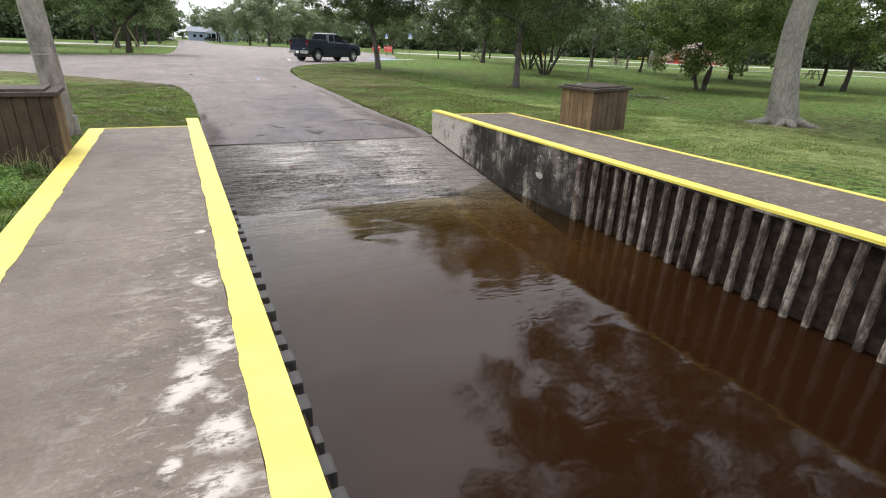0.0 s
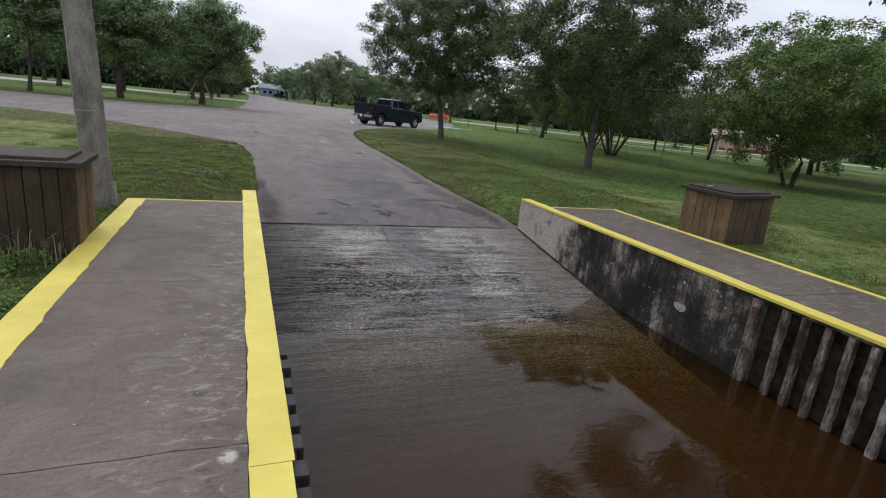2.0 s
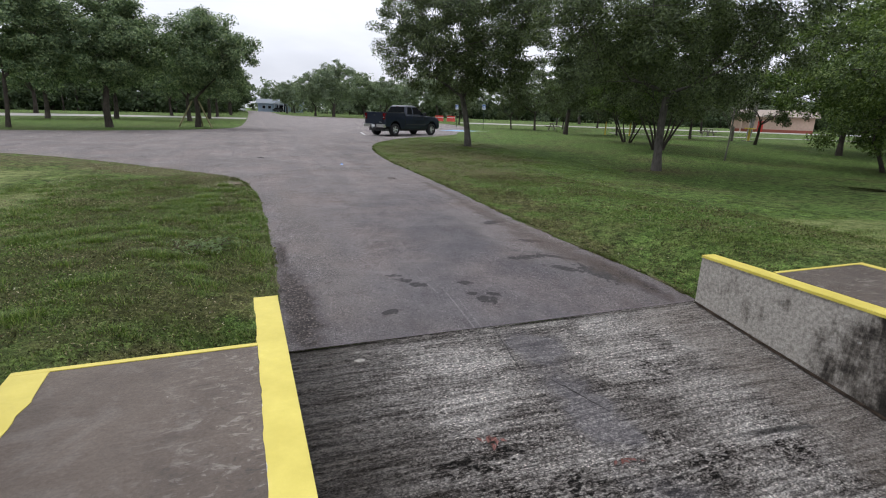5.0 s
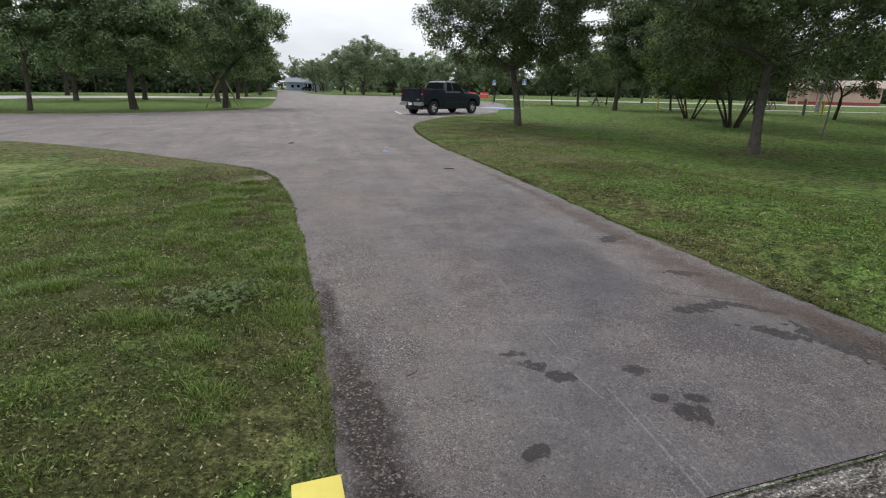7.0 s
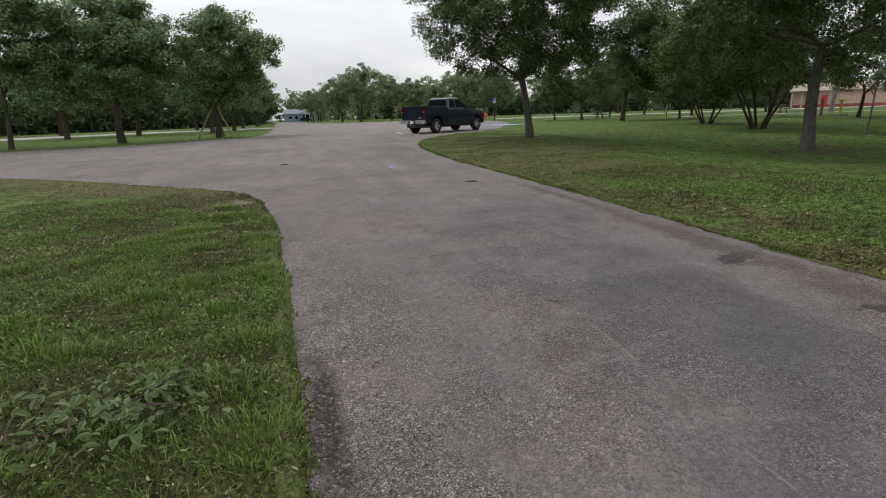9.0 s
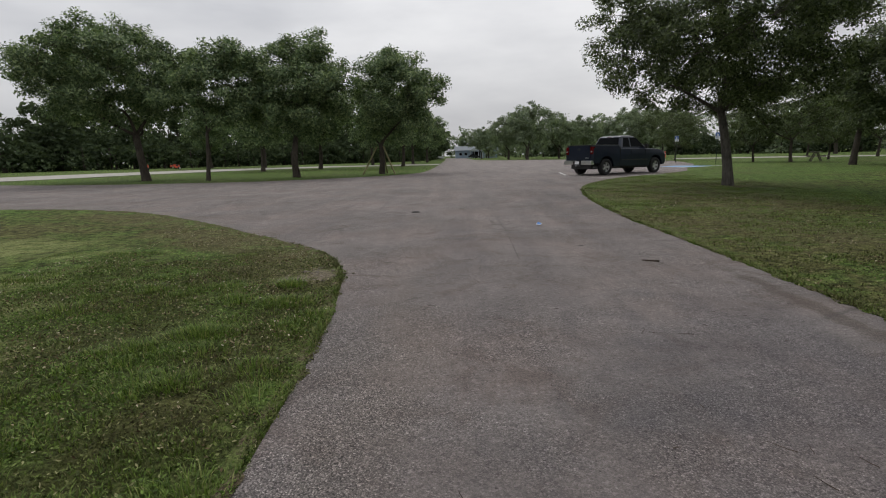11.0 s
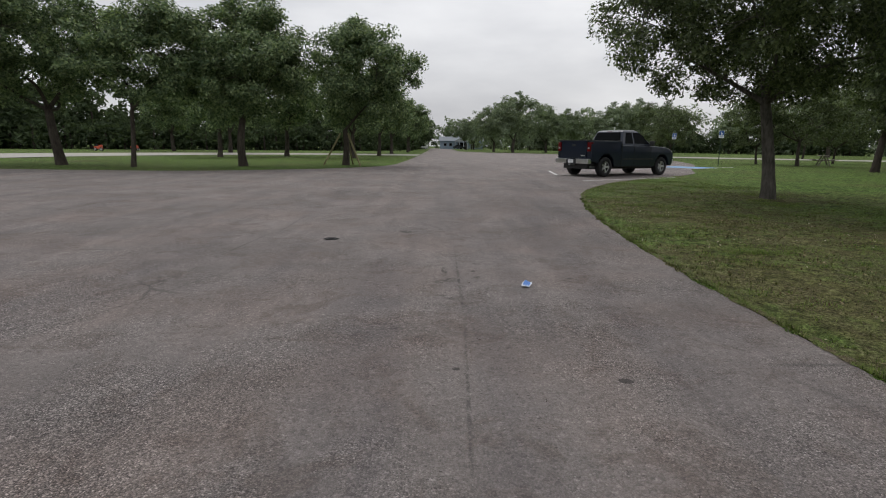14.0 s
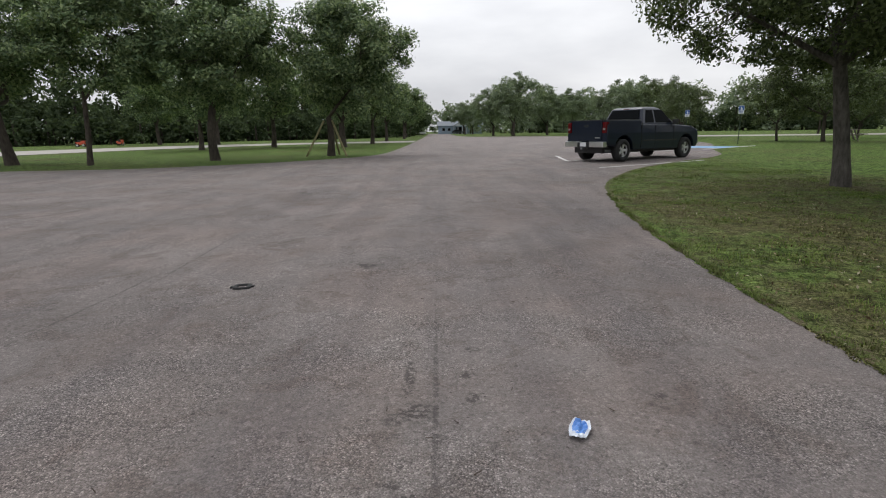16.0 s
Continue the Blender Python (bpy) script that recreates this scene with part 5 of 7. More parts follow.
def tree(name, m, label, seed, height, radius, base, trunk_r, leaf_mat, bark_mat, leaf=0.06, clumps=160, per=400, fork=2.0, lean=(0, 0), stems=1, centre=(0, 0), flat=0.7, clump_r=0.6, flare=1.25, group="", shrink=0.35, lobes=18, loose=0.36, lobe_r=(0.34, 0.50), rag=0.22):
    """A tapered, forking tree whose crown is built of lobes, each a shell of leaf clumps with gaps between. base: height of the crown's underside."""
    rng = np.random.default_rng(seed)
    wood_parts, top = [], np.array([lean[0], lean[1], fork])
    cz, rz = (base + height) / 2, (height - base) / 2
    cc = np.array([centre[0] + lean[0], centre[1] + lean[1], cz])
    stem_tops = []
    for s in range(stems):
        a = 2 * np.pi * s / max(1, stems) + rng.uniform(-0.4, 0.4)
        foot = np.array([0.22 * np.cos(a), 0.22 * np.sin(a), 0]) * (stems > 1)
        tip = top + (np.array([np.cos(a), np.sin(a), 0.2]) * fork * 0.7 * (stems > 1))
        p = limb_path(rng, foot, tip, 0, 0.06, 9)
        r = trunk_r / math.sqrt(stems) * (0.72 + 0.28 * np.linspace(1, 0, 9))
        r[0] *= flare
        r[1] *= 1 + (flare - 1) * 0.35
        p[0, 2] -= 0.15
        wood_parts.append(tube_arrays(p, r, 10 if stems == 1 else 8))
        stem_tops.append((p[-1], r[-1]))
    # lobes spread evenly over the crown, with a few inside it
    hearts, sizes = [], []
    for k in range(lobes):
        zz = 1 - 2 * (k + 0.5) / lobes
        a = k * 2.39996 + rng.uniform(-0.45, 0.45)
        d = np.array([math.sqrt(1 - zz * zz) * math.cos(a), math.sqrt(1 - zz * zz) * math.sin(a), zz])
        lr = radius * rng.uniform(*lobe_r)
        thin = 1 - shrink * max(0.0, d[2]) ** 1.5
        out = rng.uniform(1 - rag, 1.0)
        q = cc + d * np.array([(radius - 0.72 * lr) * thin, (radius - 0.72 * lr) * thin, max(0.2, rz - 0.8 * lr)]) * out
        q[2] = max(q[2], base + 0.35 * lr)
        hearts.append(q)
        sizes.append(lr * (1 - 0.3 * shrink * max(0.0, d[2])))
    hearts, sizes = np.array(hearts), np.array(sizes)
    nodes = []
    for k in np.argsort(hearts[:, 2]):
        q, lr = hearts[k], sizes[k]
        st, sr = stem_tops[int(k) % stems]
        root, rad0 = st, sr * 0.62
        if len(nodes) > 8:
            near = [(np.linalg.norm(n_ - q) + 0.5 * max(0, n_[2] - q[2]), i) for i, (n_, _) in enumerate(nodes)]
            dist, i = min(near)
            if dist < 0.7 * np.linalg.norm(st - q):
                root, rad0 = nodes[i][0], nodes[i][1] * 0.75
        p = limb_path(rng, root, q, 0.05, 0.15, 8)
        rr = np.linspace(rad0, max(0.012, rad0 * 0.28), 8)
        wood_parts.append(tube_arrays(p, rr, 6))
        nodes += [(p[i], rr[i]) for i in range(2, 8)]
    node_p = np.array([q for q, _ in nodes])
    node_r = np.array([q for _, q in nodes])
    cs, cores = [], []
    share = sizes ** 2 / (sizes ** 2).sum()
    for k, q in enumerate(hearts):
        for _ in range(max(3, round(clumps * (1 - loose) * share[k]))):
            d = rng.normal(size=3) + np.array([0, 0, 0.25])
            d /= np.linalg.norm(d)
            far = rng.uniform(0.45, 1.0) ** 0.6 * sizes[k]
            cs.append(q + d * far * np.array([1, 1, 0.72]))
            cores.append(q - np.array([0, 0, 0.3 * sizes[k]]))
    for _ in range(int(clumps * loose)):
        d = rng.normal(size=3)
        d /= np.linalg.norm(d)
        q = cc + d * np.array([radius, radius, rz]) * rng.uniform(0.2, 0.86) ** 0.6 * (1 - 0.5 * shrink * max(0.0, d[2]))
        cs.append(q)
        cores.append(cc)
    cs, cores = np.array(cs), np.array(cores)
    ok = cs[:, 2] > base * 0.8
    cs, cores = cs[ok], cores[ok]
    for q in cs:
        i = int(np.argmin(np.linalg.norm(node_p - q, axis=1) + 0.4 * np.maximum(0, node_p[:, 2] - q[2])))
        p = limb_path(rng, node_p[i], q, 0.05, 0.2, 5)
        wood_parts.append(tube_arrays(p, np.linspace(max(0.01, node_r[i] * 0.4), 0.005, 5), 4))
    t = thing(name, m, label, "tree", group)
    under(new("trunk", mesh_of("trunk", *join_arrays(wood_parts), bark_mat, smooth=True)), t)
    rr = rng.uniform(0.55, 1.25, len(cs)) * clump_r
    cnt = (per * (rr / clump_r) ** 2 * rng.uniform(0.6, 1.3, len(cs))).astype(int) + 8
    under(new("crown", mesh_of("crown", *leaf_cloud(rng, cs, rr, cnt, leaf, flat, cores), leaf_mat)), t)
    return t


def ground_pose(x, y, turn=0.0, s=1.0):
    return pose(x, y, float(land(x, y)), 0, 0, turn) @ Matrix.Diagonal((s, s, s, 1))


tree("oak_tree", ground_pose(10.15, 20.6), "young live oak forking over the lawn", 11, 9.0, 4.9, 1.8, 0.165, OAK_LEAF, BARK, 0.054, 540, 270, 2.35, (-0.4, 0.0), centre=(0.1, 0), clump_r=0.5, loose=0.5, flare=1.25, lobes=34, lobe_r=(0.20, 0.32), shrink=0.3)
tree("oak_tree", ground_pose(13.45, 11.15, 40), "dark oak with dense crown and grey trunk", 12, 9.6, 5.2, 1.5, 0.15, OAK_LEAF, BARK, 0.052, 440, 320, 2.6, (0.1, 0.0), clump_r=0.52, loose=0.45, flare=1.35, lobes=32, lobe_r=(0.22, 0.34))
tree("shade_tree", ground_pose(12.75, -1.45), "large grey-barked shade tree with spreading roots", 13, 13.5, 8.0, 4.3, 0.29, OAK_LEAF, GREY_BARK, 0.075, 270, 380, 4.3, (0.6, 0.2), clump_r=0.85, flare=1.3, centre=(0.4, 0.4), lobes=26)
tree("spreading_tree", ground_pose(23.6, 9.55), "low bright green tree branching near the ground", 14, 7.3, 5.2, 0.4, 0.15, BRIGHT_LEAF, DARK_BARK, 0.068, 220, 330, 1.0, (0.1, 0.1), stems=3, clump_r=0.62, lobes=18)
tree("clump_tree", ground_pose(21.1, 19.5), "many-stemmed dark tree on the lawn", 15, 9.0, 4.4, 1.2, 0.16, OAK_LEAF, DARK_BARK, 0.07, 190, 300, 1.8, (0, 0), stems=7, clump_r=0.65, lobes=24, lobe_r=(0.26, 0.40))
tree("clump_tree", ground_pose(23.5, 25.0, 70), "many-stemmed bright green tree on the lawn", 16, 7.4, 3.3, 0.8, 0.13, BRIGHT_LEAF, DARK_BARK, 0.075, 120, 300, 1.4, (0, 0), stems=6, clump_r=0.65, lobes=15)
tree("mahogany_tree", ground_pose(-3.5, 36.8), "green mahogany tree held by wooden stakes", 21, 8.4, 3.3, 1.7, 0.19, MAHOGANY_LEAF, DARK_BARK, 0.085, 190, 270, 1.9, (0, 0), clump_r=0.66, centre=(1.1, 0), lobes=20)
tree("mahogany_tree", ground_pose(-8.2, 34.0), "tall green mahogany tree on the grass island", 22, 8.9, 3.5, 1.8, 0.21, MAHOGANY_LEAF, DARK_BARK, 0.085, 190, 270, 2.3, (0.1, 0), clump_r=0.66, centre=(0.5, 0), lobes=20, shrink=0.6)
tree("mahogany_tree", ground_pose(-12.6, 32.0), "slim mahogany tree on the grass island", 23, 8.4, 2.9, 2.4, 0.12, MAHOGANY_LEAF, DARK_BARK, 0.085, 150, 260, 2.6, (0.2, 0), clump_r=0.66, centre=(1.3, 0.5), lobes=16, shrink=0.5)
tree("mahogany_tree", ground_pose(-16.8, 33.2), "broad round-crowned mahogany tree on the grass island", 24, 9.1, 5.0, 2.7, 0.24, MAHOGANY_LEAF, DARK_BARK, 0.085, 330, 270, 2.6, (-0.3, 0), clump_r=0.66, shrink=0.1, centre=(-1.1, 0), lobes=34, lobe_r=(0.24, 0.30), loose=0.45, rag=0.06)

tree("oak_tree", ground_pose(25.5, 35.4), "dense dark oak further back on the lawn", 36, 8.9, 3.7, 1.5, 0.2, OAK_LEAF, DARK_BARK, 0.10, 230, 210, 2.2, (0.2, 0), clump_r=0.7, centre=(1.2, -0.5), lobes=22, lobe_r=(0.26, 0.42), shrink=0.25)
mid_oak = tree("oak_tree", ground_pose(28.2, 45.3, 80, 0.78), "dark oak further back on the lawn", 31, 10.2, 5.5, 1.3, 0.17, OAK_LEAF, DARK_BARK, 0.125, 150, 115, 2.2, (0.2, 0), clump_r=0.75, lobes=20, lobe_r=(0.26, 0.42))
for x, y, turn, s in ((31, 35.5, 150, 0.72), (39, 12.5, 220, 0.95), (27, 64, 300, 0.76), (26.8, 48, 130, 0.7), (36, 52, 20, 0.72), (34.5, 30.5, 45, 0.86), (40, 44, 190, 1.0), (44, 22, 90, 0.95), (47, 60, 20, 1.1), (49, 74, 250, 1.0),
                      (52, 46, 130, 1.05), (31, 2, 200, 0.95), (40, 0, 60, 0.95), (36, 90, 10, 1.15), (50, 12, 310, 0.95), (34, 24, 280, 0.82), (56, 30, 75, 1.1)):
    copy_thing(mid_oak, ground_pose(x, y, turn, s))
light_tree = tree("light_green_tree", ground_pose(31.5, 16.6), "tall light green tree behind the lawn", 35, 10.0, 5.0, 1.3, 0.16, BRIGHT_LEAF, DARK_BARK, 0.10, 170, 180, 2.0, (0.1, 0), clump_r=0.7, lobes=22, lobe_r=(0.26, 0.40))
copy_thing(light_tree, ground_pose(36.5, 17.5, 130, 1.05))
copy_thing(light_tree, ground_pose(34, 8.5, 230, 0.9))
mid_mah = tree("mahogany_tree", ground_pose(-12.4, 56.0, 30), "green tree behind the grass island", 32, 8.8, 4.2, 2.0, 0.22, MAHOGANY_LEAF, DARK_BARK, 0.14, 110, 140, 2.1, (0.1, 0), clump_r=0.8)
for x, y, turn, s in ((-4.4, 76, 100, 0.95), (-10, 75.5, 200, 0.9), (-24, 72, 330, 1.1), (-16.5, 51, 60, 0.95), (-5.5, 52, 140, 0.95), (-4.5, 62, 10, 0.95), (-3.2, 92, 70, 1.0), (-4, 112, 190, 1.0), (-4.5, 135, 20, 1.1), (-34, 78, 200, 1.1)):
    copy_thing(mid_mah, ground_pose(x, y, turn, s))
far_oak = tree("oak_tree", ground_pose(16, 106, 0), "rounded oak beyond the parking lot", 33, 11.8, 6.4, 1.9, 0.3, HAZED_LEAF, DARK_BARK, 0.2, 110, 130, 2.2, (0.2, 0), clump_r=1.0)
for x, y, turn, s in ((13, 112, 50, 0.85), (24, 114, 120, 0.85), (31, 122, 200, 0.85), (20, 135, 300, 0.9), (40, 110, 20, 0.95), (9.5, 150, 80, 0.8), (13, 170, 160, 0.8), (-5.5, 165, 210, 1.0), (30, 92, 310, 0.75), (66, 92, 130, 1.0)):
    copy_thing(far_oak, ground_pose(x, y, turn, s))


def sapling(x, y, seed):
    rng = np.random.default_rng(seed)
    t = thing("sapling", ground_pose(x, y), "thin bare-stemmed sapling on the lawn", "tree")
    parts_ = [tube_arrays(limb_path(rng, (0, 0, -0.1), (0.1, 0, 2.4), 0, 0.05, 7), np.linspace(0.045, 0.02, 7), 6)]
    tips = []
    for k in range(9):
        a = rng.uniform(0, 6.28)
        z0 = rng.uniform(1.3, 2.4)
        q = np.array([0.1 * z0 / 2.4 + math.cos(a) * 0.7, math.sin(a) * 0.7, z0 + rng.uniform(0.5, 1.4)])
        parts_.append(tube_arrays(limb_path(rng, (0.1 * z0 / 2.4, 0, z0), q, 0.05, 0.15, 5), np.linspace(0.018, 0.005, 5), 4))
        tips.append(q)
    under(new("trunk", mesh_of("trunk", *join_arrays(parts_), GREY_BARK, smooth=True)), t)
    under(new("crown", mesh_of("crown", *leaf_cloud(rng, np.array(tips), np.full(9, 0.35), np.full(9, 40), 0.07), OAK_LEAF)), t)


sapling(20.1, 14.2, 5)

# surface roots of the shade tree
rng = np.random.default_rng(77)
big_tree = [o for o in bpy.data.objects if o.name.startswith("shade_tree")][0]
for k in range(9):
    a = k * 0.7 + rng.uniform(-0.2, 0.2)
    L = rng.uniform(0.55, 0.95)
    p = np.array([[math.cos(a) * d, math.sin(a) * d, 0.2 * math.exp(-d * 2.4) + 0.02 - 0.08 * (d / L) ** 2] for d in np.linspace(0.22, L, 7)])
    p[:, :2] += rng.normal(0, 0.03, (7, 2))
    under(new("root", mesh_of("root", *tube_arrays(p, np.linspace(0.13, 0.03, 7), 6), GREY_BARK, smooth=True)), big_tree)


def palm(x, y, tilt, turn, seed, girth=0.2):
    rng = np.random.default_rng(seed)
    t = thing("palm_tree", ground_pose(x, y, turn), "smooth grey palm trunk flaring at the base", "palm", "pair of palms")
    h = np.linspace(0, 1, 16)
    p = np.stack([tilt * h ** 1.2, 0 * h, 8.5 * h - 0.1], -1)
    under(new("trunk", mesh_of("trunk", *tube_arrays(p, girth * (1.0 + 0.95 * np.exp(-h * 11) - 0.2 * h), 14), PALM_BARK, smooth=True)), t)
    vs, fs, o = [], [], 0
    for k in range(16):
        a, el = k * 2.4, rng.uniform(-0.3, 0.9)
        s = np.linspace(0, 1, 22)
        spine = np.stack([np.cos(a) * s * 2.4, np.sin(a) * s * 2.4, el * s * 1.8 - 1.9 * s ** 2], -1) + p[-1]
        side = np.array([-np.sin(a), np.cos(a), 0])
        for i in range(2, 22):
            for sg in (-1, 1):
                L = 0.6 * (1 - abs(s[i] - 0.5) * 1.2)
                q = spine[i] + side * sg * L + np.array([np.cos(a) * 0.15, np.sin(a) * 0.15, -0.3 * L])
                vs += [spine[i], spine[i] + (spine[i] - spine[i - 1]) * 0.4, q, q - np.array([0, 0, 0.01])]
                fs.append((o, o + 1, o + 2, o + 3))
                o += 4
    under(new("fronds", mesh_of("fronds", vs, fs, MAHOGANY_LEAF)), t)


palm(-7.2, 11.3, 0.75, 0, 1, 0.185)
palm(-7.85, 11.5, -1.3, 0, 2, 0.28)

# stakes round the young tree
for a in (200, 320, 80):
    r = radians(a)
    st = thing("tree_stake", ground_pose(-3.5, 36.8), "slanting wooden stake bracing a tree", "stake", "tree stakes")
    v, f = tube_arrays([(math.cos(r) * 1.25, math.sin(r) * 1.25, -0.05), (math.cos(r) * 0.25, math.sin(r) * 0.25, 1.75)], [0.055, 0.055], 6)
    under(new("pole", mesh_of("pole", v, f, STAKE)), st)


# far woods: one mass of trunks and ragged crowns
def woods(name, line, seed, step, hmin, hmax, depth, label, cards=330, size=0.42, leaf_mat=None):
    rng = np.random.default_rng(seed)
    p = np.asarray(line, float)
    seg = np.hypot(*np.diff(p, axis=0).T)
    pos = np.arange(0, seg.sum(), step)
    cum = np.concatenate([[0], np.cumsum(seg)])
    xs, ys = np.interp(pos, cum, p[:, 0]), np.interp(pos, cum, p[:, 1])
    cs, rs, ct, trunks = [], [], [], []
    for x, y in zip(xs, ys):
        for _ in range(2):
            x2, y2, h = x + rng.normal(0, depth), y + rng.normal(0, depth), rng.uniform(hmin, hmax)
            r = h * rng.uniform(0.28, 0.42)
            for k in range(14):
                d = rng.normal(size=3)
                d /= np.linalg.norm(d)
                cs.append((x2 + d[0] * r * 0.75, y2 + d[1] * r * 0.75, h * 0.58 + d[2] * h * 0.36))
                rs.append(r * rng.uniform(0.3, 0.5))
                ct.append(cards // 14)
            for k in range(12):
                cs.append((x2 + rng.normal(0, 2.2), y2 + rng.normal(0, 2.2), rng.uniform(0.3, max(3.2, 0.6 * h))))
                rs.append(rng.uniform(1.0, 1.9))
                ct.append(cards // 12)
            trunks.append(tube_arrays([(x2, y2, -0.2), (x2, y2, h * 0.6)], [0.2, 0.12], 5))
    t = thing(name, None, label, "woods", kind="stuff")
    under(new("leaves", mesh_of("leaves", *leaf_cloud(rng, np.array(cs), np.array(rs), np.array(ct), size, 0.8), leaf_mat or HAZED_LEAF)), t)
    under(new("trunks", mesh_of("trunks", *join_arrays(trunks), DARK_BARK)), t)


woods("far_woods", [(-140, 10), (-110, 45), (-82, 72), (-60, 92), (-40, 104), (-16, 116), (-9, 140), (-9, 190)], 5, 3.0, 8.5, 12.0, 3.0, "dense dark hedge of far trees", 400, 0.48, HEDGE_LEAF)
woods("hedge", [(-125, 5), (-100, 44), (-76, 66), (-54, 86), (-36, 97), (-14, 109), (-8, 128)], 15, 1.9, 4.0, 6.0, 1.3, "low dense dark hedge before far trees", 200, 0.34, HEDGE_LEAF)
woods("hedge", [(33, 178), (60, 150), (92, 118), (112, 80), (122, 40), (116, 0)], 16, 2.4, 3.4, 5.6, 1.6, "low dense dark hedge beyond the park", 170, 0.42, HEDGE_LEAF)
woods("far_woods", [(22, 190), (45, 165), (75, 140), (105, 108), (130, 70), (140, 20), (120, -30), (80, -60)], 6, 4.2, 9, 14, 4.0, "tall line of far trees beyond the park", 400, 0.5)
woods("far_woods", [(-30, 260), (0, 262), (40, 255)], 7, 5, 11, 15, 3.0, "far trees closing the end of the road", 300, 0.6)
woods("far_woods", [(48, 6), (56, -8), (52, -26), (30, -40)], 9, 3.6, 7, 10, 2.5, "dark thicket beside the lawn", 330, 0.3)


def pine(x, y, h, seed):
    rng = np.random.default_rng(seed)
    t = thing("casuarina", ground_pose(x, y), "tall feathery pine over the hedge", "tree", "row of tall pines")
    under(new("trunk", mesh_of("trunk", *tube_arrays([(0, 0, -0.2), (0, 0, h)], [0.25, 0.03], 6), DARK_BARK)), t)
    z = rng.uniform(0.25, 1.0, 70)
    a = rng.uniform(0, 6.28, 70)
    r = (1.05 - z) * h * 0.2
    c = np.stack([np.cos(a) * r, np.sin(a) * r, z * h], -1)
    under(new("crown", mesh_of("crown", *leaf_cloud(rng, c, np.full(70, 0.8), np.full(70, 26), 0.3, 0.9), HAZED_LEAF)), t)


for i, (x, y, h) in enumerate([(-96, 84, 15), (-102, 80, 17), (-91, 90, 14), (-110, 72, 16), (-86, 96, 13)]):
    pine(x, y, h, 60 + i)


# ---- pickup truck ----
def arc(cx, cz, r, a0, a1, n=9):
    return [(cx + r * math.cos(radians(a)), cz + r * math.sin(radians(a))) for a in np.linspace(a0, a1, n)]


def wheel(x, y, side, parent, r=0.39, w=0.27, name="wheel"):
    m = Matrix.Translation((x, y, r)) @ Matrix.Rotation(-math.pi / 2 * side, 4, "X")
    wh = thing(name)
    under(wh, parent)
    prof = [(0.235, -w / 2), (r - 0.03, -w / 2), (r, -w / 2 + 0.04), (r, w / 2 - 0.04), (r - 0.03, w / 2), (0.235, w / 2), (0.225, 0)]
    n, k = 32, len(prof)
    v = [(math.cos(2 * math.pi * i / n) * a, math.sin(2 * math.pi * i / n) * a, z) for i in range(n) for a, z in prof]
    f = [(i * k + j, i * k + (j + 1) % k, ((i + 1) % n) * k + (j + 1) % k, ((i + 1) % n) * k + j) for i in range(n) for j in range(k)]
    wh.matrix_basis = m
    under(new("tyre", mesh_of("tyre", v, f, TYRE, smooth=True)), wh)
    bm = bmesh.new()
    cylinder(bm, 0.232, 0.232, -0.05, 0.01, 28)
    part("rim_dish", bm, BLACK_PLASTIC, wh)
    bm = bmesh.new()
    for i in range(5):
        for d in (-0.13, 0.13):
            box(bm, 0.05, 0.222, -0.021, 0.021, 0.04, 0.085, 0.008, Matrix.Rotation(2 * math.pi * i / 5 + d, 4, "Z"))
    cylinder(bm, 0.075, 0.06, 0.03, 0.1, 16)
    rv = bmesh.ops.create_cone(bm, cap_ends=False, segments=28, radius1=0.232, radius2=0.222, depth=0.12)
    bmesh.ops.transform(bm, matrix=Matrix.Translation((0, 0, 0.06)), verts=rv["verts"])
    part("rim", bm, RIM, wh, "bright alloy rim")
    return wh


def loft(rows):
    """A closed skin through cross-rings of equal length."""
    bm = bmesh.new()
    rings = [[bm.verts.new(p) for p in row] for row in rows]
    n = len(rings[0])
    for a, c in zip(rings, rings[1:]):
        for i in range(n):
            bm.faces.new((a[i], a[(i + 1) % n], c[(i + 1) % n], c[i]))
    bm.faces.new(rings[0])
    bm.faces.new(rings[-1][::-1])
    return bm


